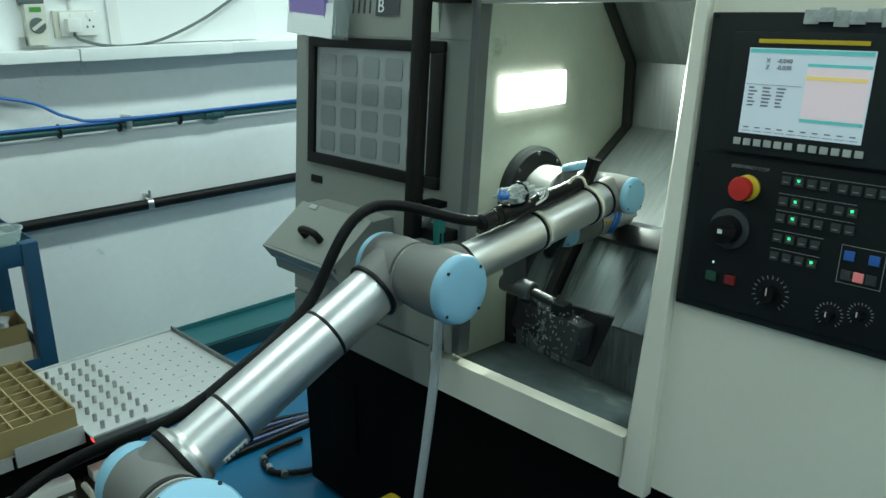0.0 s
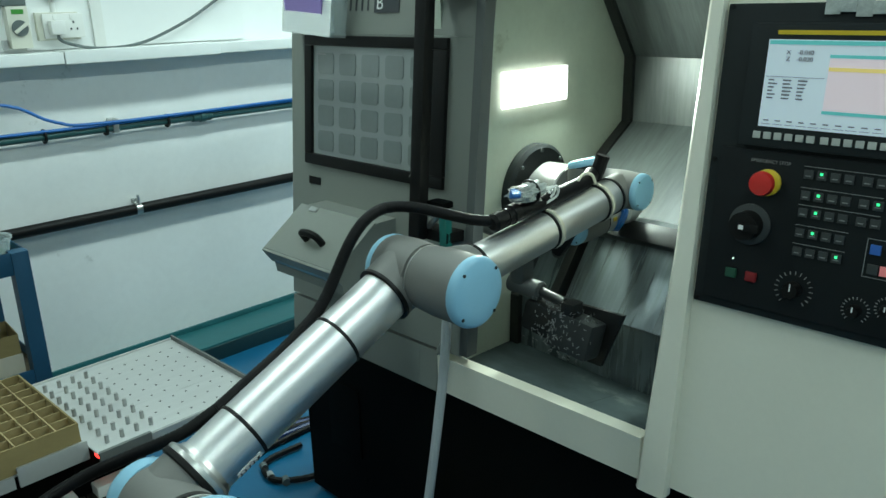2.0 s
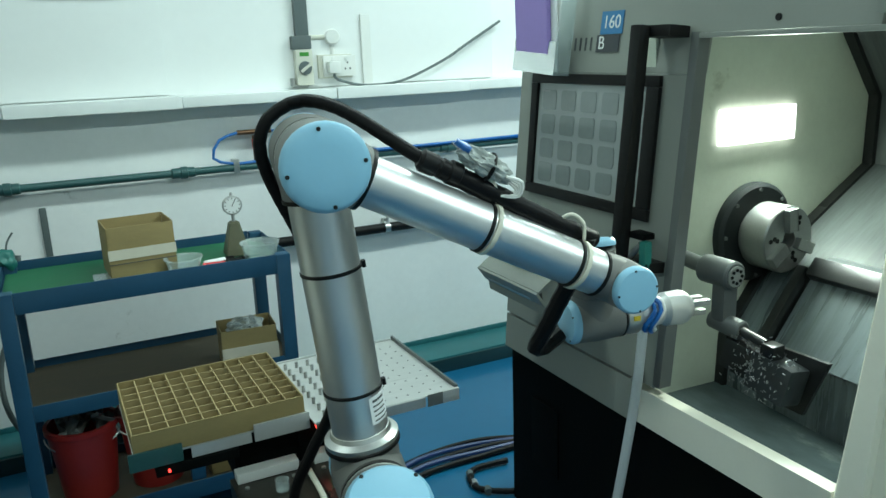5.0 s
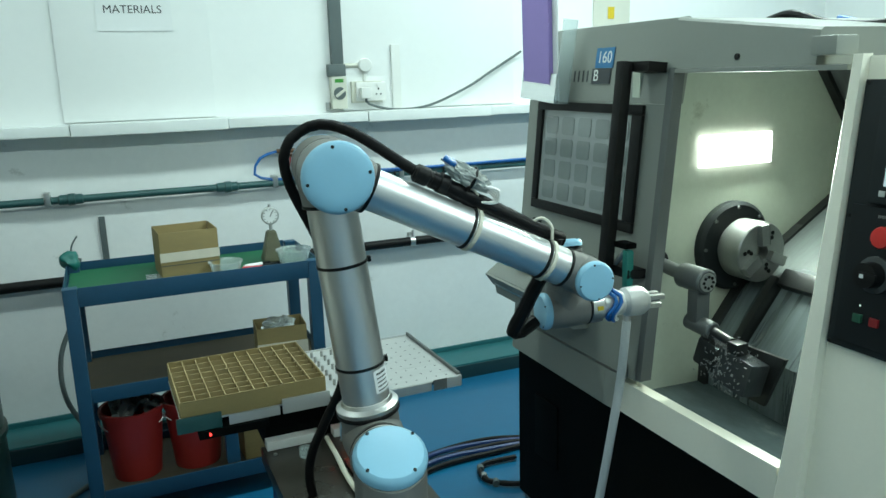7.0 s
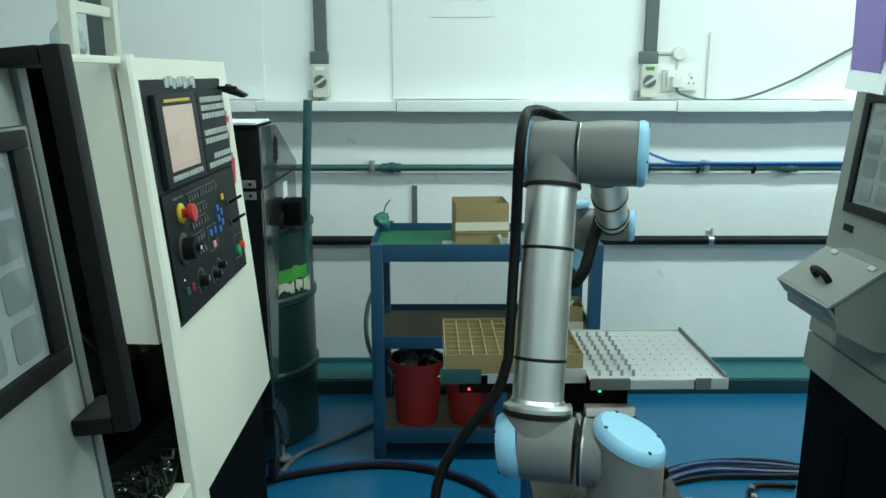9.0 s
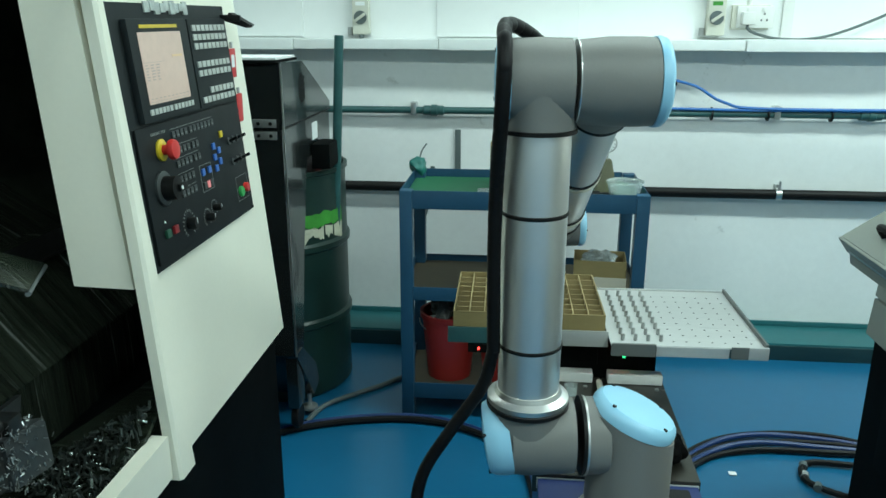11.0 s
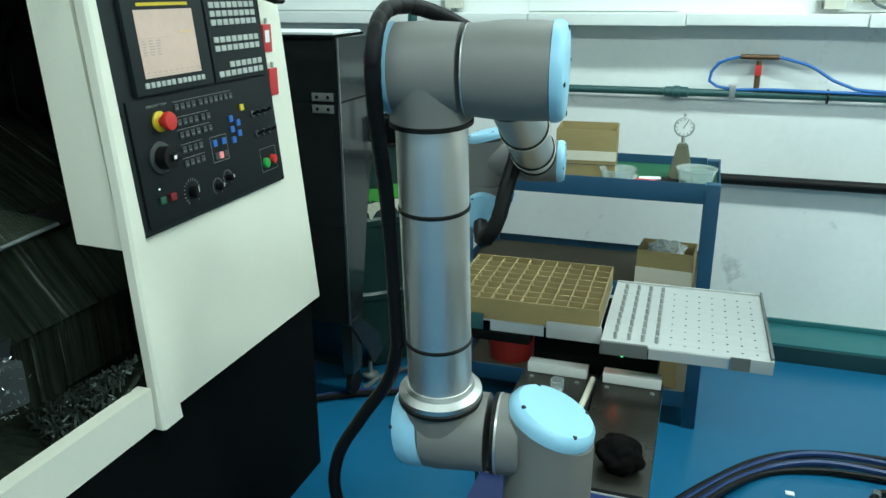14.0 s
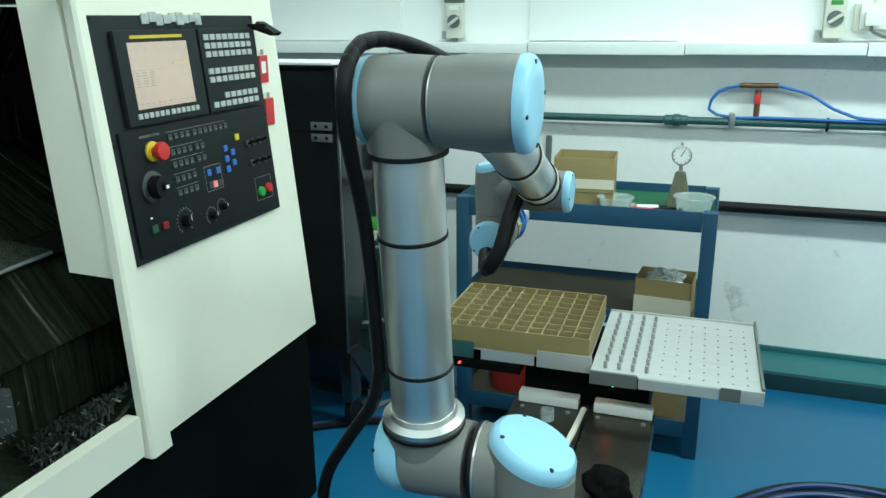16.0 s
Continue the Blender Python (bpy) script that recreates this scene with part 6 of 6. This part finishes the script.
# ---- chip conveyor, drum and rod ----
def conveyor():
    t = thing("chip_conveyor", (-1.2, 1.1, 0.0), "black steel chip conveyor head with a vented hood", "conveyor")
    def side(yz, x0, x1):
        bm = bm_new()
        a = [bm.verts.new((x0, y, z)) for y, z in yz]
        b = [bm.verts.new((x1, y, z)) for y, z in yz]
        bm.faces.new(a)
        bm.faces.new(b[::-1])
        for i in range(len(a)):
            j = (i + 1) % len(a)
            bm.faces.new((a[i], b[i], b[j], a[j]))
        return bm
    part("hood", side([(0.92, 1.072), (0.92, 1.272), (1.17, 1.266), (1.53, 1.10), (1.53, 1.072)], -1.47, -0.965), M_CONV, t, "black hood")
    part("trunk", side([(0.92, 0.30), (0.92, 1.070), (1.53, 1.070), (1.53, 0.95), (1.19, 0.93), (1.10, 0.62), (1.03, 0.28)], -1.465, -0.97), M_CONV, t)
    part("seam", box(bm_new(), -0.969, -0.962, 0.921, 1.525, 1.0685, 1.0735), M_RUBBER, t)
    part("front_edge", box(bm_new(), -0.9655, -0.960, 0.914, 0.9195, 0.30, 1.270), M_STEEL, t, "bright worn front edge")
    for z in (1.088, 1.050):
        hg = part("hinge", box(bm_new(), -1.06, -0.985, 0.9125, 0.9185, z - 0.013, z + 0.013, 0.002), M_CHROME, t, "steel hinge leaf")
        for a in (-1.042, -1.003):
            part("screw", cyl(bm_new(), (a, 0.9125, z), (a, 0.911, z), 0.006, 8), M_RUBBER, hg)
    for r in range(9):
        for c in range(4):
            part("vent_hole", cyl(bm_new(), (-0.9648, 1.12 + c * 0.018 + 0.008 * (r % 2), 1.135 + r * 0.011), (-0.9635, 1.12 + c * 0.018 + 0.008 * (r % 2), 1.135 + r * 0.011), 0.006, 6), M_RUBBER, t) if (r - 4) ** 2 / 16 + (c - 1.5) ** 2 / 4 < 1.3 else None
    part("notice", box(bm_new(), -0.9695, -0.967, 1.27, 1.34, 0.985, 1.045), M_PAPER, t, "small pale notice")
    part("motor", box(bm_new(), -0.968, -0.90, 1.24, 1.38, 0.885, 0.975, 0.01), M_BLACK, t)
    part("outlet", box(bm_new(), -1.40, -1.0, 1.20, 1.50, 0.80, 0.9295, 0.004), M_DARKRED, t, "dark red discharge chute")
    part("foot", sheet(bm_new(), [(-0.965, 1.00, 0.30), (-0.965, 1.16, 0.17), (-0.965, 1.20, 0.08), (-0.965, 1.12, 0.06), (-0.965, 0.925, 0.30)], 0.45), M_CONV, t)
    for x in (-0.99, -1.40):
        w = part("castor", cyl(bm_new(), (x - 0.013, 0.98, 0.045), (x + 0.013, 0.98, 0.045), 0.045, 18, soft=0.004), M_RUBBER, t)
        part("bracket", box(bm_new(), x - 0.02, x + 0.02, 0.94, 1.02, 0.0905, 0.2995, 0.003), M_CONV, w)
    part("levelling_foot", revolve(bm_new(), [(0.03, 0), (0.03, 0.01), (0.008, 0.014), (0.008, 0.06)], (-0.985, 1.12, 0.0), (0, 0, 1), 16), M_CHROME, t)
    sheet_of = solid("paper_sheet", box(bm_new(), -1.28, -0.975, 0.915, 1.12, 1.2805, 1.288, 0.001), M_PAPER, "loose white papers on the conveyor hood", "paper")
    board = solid("clipboard", box(bm_new(), -1.29, -0.97, 0.90, 1.13, 1.2725, 1.280), M_BLACK, "black clipboard under the papers", "clipboard")
    return t, sheet_of, board


for ob in conveyor():
    ob.location += Vector((-0.024, 0.022, 0.02))


def drum():
    x, y, r = -1.20, 1.47, 0.275
    t = thing("steel_drum", (x, y, 0.0), "dark green open steel drum with a torn label", "drum")
    prof = [(r - 0.01, 0.0), (r, 0.01), (r, 0.28), (r + 0.01, 0.29), (r + 0.01, 0.31), (r, 0.32), (r, 0.58), (r + 0.01, 0.59), (r + 0.01, 0.61), (r, 0.62), (r, 0.87), (r + 0.008, 0.875), (r + 0.008, 0.89), (r - 0.006, 0.89), (r - 0.006, 0.02), (0, 0.02)]
    part("shell", revolve(bm_new(), prof, (x, y, 0), (0, 0, 1), 48), M_DRUM, t)
    rr = random.Random(4)
    for mt, z0, z1, j in ((M_GREENP, 0.685, 0.735, 0.02), (M_FOAM, 0.632, 0.680, 0.035)):
        bm = bm_new()
        low, high = z0, z1
        for k in range(-22, 22):
            w0, w1 = radians(-48 + k * 1.7), radians(-48 + k * 1.7 + 1.7)
            a, b = low, high
            low = z0 + j * (noise.noise(Vector((k * 0.23, z0 * 9, 0))) + 0.7 * noise.noise(Vector((k * 0.9, z0 * 7, 3))))
            high = z1 + 0.5 * j * noise.noise(Vector((k * 0.35, z1 * 9, 5)))
            if rr.random() < 0.06:
                continue
            q = r + 0.002
            sheet(bm, [(x + q * math.cos(w0), y + q * math.sin(w0), a), (x + q * math.cos(w1), y + q * math.sin(w1), low), (x + q * math.cos(w1), y + q * math.sin(w1), high), (x + q * math.cos(w0), y + q * math.sin(w0), b)], 0.0006)
        part("label", bm, mt, t, "torn printed label")


drum()
solid("steel_rod", cyl(bm_new(), (-0.985, 1.42, 0.03), (-0.905, 1.39, 1.365), 0.017, 14, soft=0.003), M_PIPE, "long dark rod standing in the drum", "rod")


# ---- things hanging on the first machine ----
def brochure_holder():
    t = thing("document_holder", (0.80, 0.52, 1.42), "clear wall pocket with lilac papers on the machine", "document holder")
    m = front(0.655, 1.415) @ Matrix.Rotation(radians(-4), 4, "Z")
    part("pocket", plate(m, 0.0, 0.20, 0.0, 0.085, 0.060, 0.062), M_CLEAR, t, "clear plastic pocket front")
    part("pocket_base", plate(m, 0.0, 0.20, 0.0, 0.006, 0.012, 0.0595), M_CLEAR, t)
    part("pocket_side", plate(m, 0.197, 0.20, 0.0065, 0.24, 0.012, 0.0595), M_CLEAR, t)
    part("pocket_side", plate(m, 0.0, 0.003, 0.0065, 0.24, 0.012, 0.0595), M_CLEAR, t)
    tm = m @ Matrix.Translation((0, 0.008, 0.055)) @ Matrix.Rotation(radians(9), 4, "X")
    part("folded_paper", plate(tm, 0.012, 0.165, 0.0, 0.30, -0.012, 0.0, 0.001), M_PURPLE, t, "lilac paper")
    part("white_sheet", plate(tm, 0.02, 0.190, 0.0, 0.295, -0.017, -0.0125), M_PAPER, t)


brochure_holder()


def air_gun():
    t = thing("air_gun", (0.72, 0.06, 0.95), "green air blow gun hanging with its pale hose", "air gun")
    part("grip", box(bm_new(), 0.698, 0.720, 0.040, 0.062, 0.945, 1.05, 0.008), M_GREEN_GUN, t)
    part("nozzle", cyl(bm_new(), (0.708, 0.066, 1.04), (0.708, 0.12, 0.985), 0.007, 10), M_CHROME, t)
    part("hook", box(bm_new(), 0.70, 0.735, 0.05, 0.10, 1.0505, 1.065, 0.003), M_BLACK, t)
    part("coupling", cyl(bm_new(), (0.708, 0.05, 0.9445), (0.708, 0.048, 0.86), 0.010, 12, soft=0.002), M_CHROME, t)
    part("hose", sweep(bm_new(), spline([(0.708, 0.048, 0.86), (0.69, 0.045, 0.7), (0.66, 0.05, 0.5), (0.62, 0.06, 0.25), (0.58, 0.05, 0.06), (0.50, 0.0, 0.013), (0.30, -0.1, 0.013)], 0.03), 0.0115, 10), M_GREYHOSE, t, "pale grey air hose")


air_gun()
solid("sill_rag", cyl(bm_new(), (0.722, 0.085, 0.691), (0.728, 0.075, 0.735), 0.016, 10, 0.006, 0.004), M_GREY_IN, "limp grey-green rag stuffed beside the sill", "rag")


def wall_notice():
    t = thing("wall_notice", (2.04, WALL - 0.02, 1.8), "white notice with a yellow mark on the wall", "notice")
    part("board", box(bm_new(), 1.93, 2.16, WALL - 0.026, WALL - 0.0205, 1.72, 1.95), M_IVORY, t)
    part("mark", box(bm_new(), 2.02, 2.06, WALL - 0.029, WALL - 0.0265, 1.76, 1.82), M_YELLOW, t)


wall_notice()


def floor_cables():
    t = thing("cable_loom", (0.4, 0.7, 0.0), "blue and black cables snaking over the floor", "cable", kind="")
    for k in range(5):
        d = k * 0.014
        part("cable", sweep(bm_new(), spline([(0.02, -0.22, 0.60), (0.085 + d * 0.5, -0.05, 0.48), (0.105 + d, 0.27, 0.25), (0.135 + d, 0.62 - d, 0.07 + d * 0.5), (0.36, 0.99 - d * 1.5, 0.014), (0.56, 1.11 - d * 1.8, 0.014 + 0.012 * (k % 2)), (0.84, 1.13 - d * 2, 0.014), (1.1, 1.02, 0.014)], 0.03), 0.010, 8), M_CABLE if k in (1, 3) else M_RUBBER, t)
    u = thing("coiled_cable", (0.72, 0.85, 0.0), "black wrapped cable end curled on the floor", "cable")
    part("loop", sweep(bm_new(), spline([(0.84, 0.745, 0.014), (0.76, 0.77, 0.014), (0.69, 0.83, 0.014), (0.69, 0.90, 0.014), (0.74, 0.95, 0.014), (0.87, 0.945, 0.014)], 0.012), 0.011, 8, 0.12), M_RUBBER, u)
    for k, p in enumerate(((0.705, 0.805), (0.685, 0.865), (0.70, 0.925))):
        part("tape", cyl(bm_new(), (p[0], p[1] - 0.012, 0.014), (p[0] + 0.008, p[1] + 0.012, 0.014), 0.0135, 10), M_CHROME if k == 1 else M_GREYP, u)
    v = thing("cable_loom", (-0.6, 0.9, 0.0), "blue and black cables along the floor", "cable")
    for k in range(2):
        part("cable", sweep(bm_new(), spline([(-0.16, 0.55 + 0.02 * k, 0.014), (-0.25, 0.92 + 0.02 * k, 0.014), (-0.56, 1.10 + 0.02 * k, 0.014), (-0.95, 1.03 + 0.02 * k, 0.014), (-1.3, 0.80, 0.014)], 0.03), 0.012, 8), M_CABLE if k else M_RUBBER, v)


floor_cables()
solid("paper_scrap", box(bm_new(), 0.455, 0.48, 0.865, 0.885, 0.0005, 0.004, 0.001), M_PAPER, "scrap of white paper on the floor", "scrap")
solid("roof_cable", sweep(bm_new(), spline([(1.25, 0.16, 1.622), (1.22, 0.05, 1.63), (1.2, -0.1, 1.594), (1.18, -0.3, 1.592), (1.26, -0.5, 1.674), (1.3, -0.8, 1.674)], 0.02), 0.011, 8), M_RUBBER, "black cable lying across the machine roof", "cable")
solid("roof_tube", sweep(bm_new(), spline([(1.45, 0.1, 1.622), (1.40, -0.1, 1.590), (1.38, -0.4, 1.590), (1.36, -0.55, 1.672), (1.38, -0.9, 1.672)], 0.02), 0.010, 8), M_BLUE_TUBE, "blue air tube lying across the machine roof", "air tube")
solid("yellow_bin", box(bm_new(), 0.56, 0.70, 0.08, 0.24, 0.0, 0.235, 0.02), M_YELLOW, "yellow plastic bin standing before the machine", "bin")


# the hose that hangs from the arm's band past the base to the floor
def hanging_hose(parent):
    pts = spline([(0.15, 0.054, 0.022), (0.09, 0.070, 0.022), (0.02, 0.115, 0.024), (-0.05, 0.155, 0.026), (-0.12, 0.166, 0.03), (-0.20, 0.145, 0.03), (-0.30, 0.10, 0.03)], 0.005)
    return part("hose_end", sweep(bm_new(), pts, 0.0098, 12, 0.05), M_HOSE, parent, "black corrugated hose tail", world=False)


def clip_items():
    t = thing("control_tag", (-1.01, 0.515, 1.28), "red key tags hanging beside the control panel", "tag")
    for z in (1.315, 1.205):
        part("tag", box(bm_new(), -0.189 - FX(z), -0.184 - FX(z), 0.490, 0.530, z - 0.035, z + 0.035, 0.002), M_TAGRED, t)
        part("tag_hook", cyl(bm_new(), (-0.187 - FX(z), 0.510, z + 0.036), (-0.187 - FX(z), 0.510, z + 0.05), 0.004, 8), M_CHROME, t)
    part("tag_print", box(bm_new(), -0.1835 - FX(1.315), -0.1825 - FX(1.315), 0.497, 0.517, 1.305, 1.335), M_PAPER, t)


clip_items()
hose_tail = hanging_hose(robot_parts["upper_arm"])
for ob in robot.children_recursive:
    ob.data.transform(Matrix.Scale(SIZE, 4))


def roof_things():
    """What stands on the second machine's roof: a pale frame, a glass jar and a post."""
    t = thing("parts_rack", (-1.31, 0.2, 1.485), "pale painted steel rack standing on the machine roof", "rack")
    for x, y in ((-1.18, 0.10), (-1.18, 0.32), (-1.48, 0.10), (-1.48, 0.32)):
        part("upright", box(bm_new(), x - 0.014, x + 0.014, y - 0.014, y + 0.014, 1.4935, 2.0, 0.004), M_IVORY, t)
    for z in (1.60, 1.72):
        part("rail", box(bm_new(), -1.187, -1.173, 0.1145, 0.3055, z - 0.012, z + 0.012, 0.003), M_IVORY, t)
        part("rail", box(bm_new(), -1.487, -1.473, 0.1145, 0.3055, z - 0.012, z + 0.012, 0.003), M_IVORY, t)
    part("brace", cyl(bm_new(), (-1.31, 0.34, 1.70), (-1.31, 0.66, 1.55), 0.006, 8), M_GREYP, t)
    solid("glass_jar", revolve(bm_new(), [(0.0, 0.0), (0.03, 0.0), (0.045, 0.03), (0.04, 0.07), (0.018, 0.10), (0.018, 0.12), (0.015, 0.12), (0.015, 0.10), (0.037, 0.07), (0.042, 0.03), (0.0, 0.004)], (-1.36, 0.48, 1.4935), (0, 0, 1), 24), M_CLEAR, "small clear glass jar on the machine roof", "jar")
    solid("dark_post", box(bm_new(), -1.26, -1.22, 0.37, 0.41, 1.4935, 2.1, 0.003), M_GREYP, "dark grey square post on the machine roof", "post")
    c = thing("camera_bracket", (-0.98, 0.485, 1.41), "small black bracket on the control panel's corner", "bracket")
    part("arm", box(bm_new(), -0.985, -0.93, 0.457, 0.467, 1.415, 1.43, 0.003), M_RUBBER, c)
    part("plate", prism(bm_new(), [(-0.97, 1.415), (-0.92, 1.40), (-0.91, 1.407), (-0.96, 1.435)], 0.4675, 0.505), M_RUBBER, c)


roof_things()


# ---- what moves ----
def motions():
    times = [0.0, 2.5] + [round(2.6 + 0.1 * k, 2) for k in range(20)] + [4.8, 7.0] + [round(7.1 + 0.1 * k, 2) for k in range(24)] + [round(9.6 + 0.2 * k, 2) for k in range(10)] + [round(11.6 + 0.2 * k, 2) for k in range(22)] + [16.0]
    # the hose's tail keeps towards its floor end while the base turns
    turns = []
    for t, w in ((0.0, 0), (3.6, 0), (4.5, 60), (5.6, 75), (7.0, 78), (7.5, 50), (8.0, 5), (8.5, 0), (16.0, 0)):
        p = Matrix.Translation(Vector((0.15, 0.054, 0.022)) * SIZE)
        turns.append((t, p @ Matrix.Rotation(radians(w), 4, "X") @ p.inverted()))
    walk(hose_tail, turns)
    shut = door_b.matrix_basis.copy()
    slide = ((0.0, -0.25), (8.5, -0.25), (8.7, -0.24), (8.9, -0.205), (9.0, -0.18), (9.2, -0.14), (10.0, -0.03), (10.6, 0.0), (16.0, 0.0))
    walk(door_b, [(t, Matrix.Translation((0, y - DOOR_B, 0)) @ shut) for t, y in slide])
    states = [(t, robot_poses(t)) for t in times]

    def sized(m):
        m = m.copy()
        m.translation *= SIZE
        return m
    for name, ob in robot_parts.items():
        if ob is not None:
            walk(ob, [(t, sized(s[name])) for t, s in states])
    rows = [[] for _ in hose_parts]
    for t, s in states:
        for k, (p, d) in enumerate(hose_curve(s)):
            q = Vector((1, 0, 0)).rotation_difference(d)
            rows[k].append((t, Matrix.LocRotScale(p * SIZE, q, None)))
    for ob, r in zip(hose_parts, rows):
        walk(ob, r)


motions()
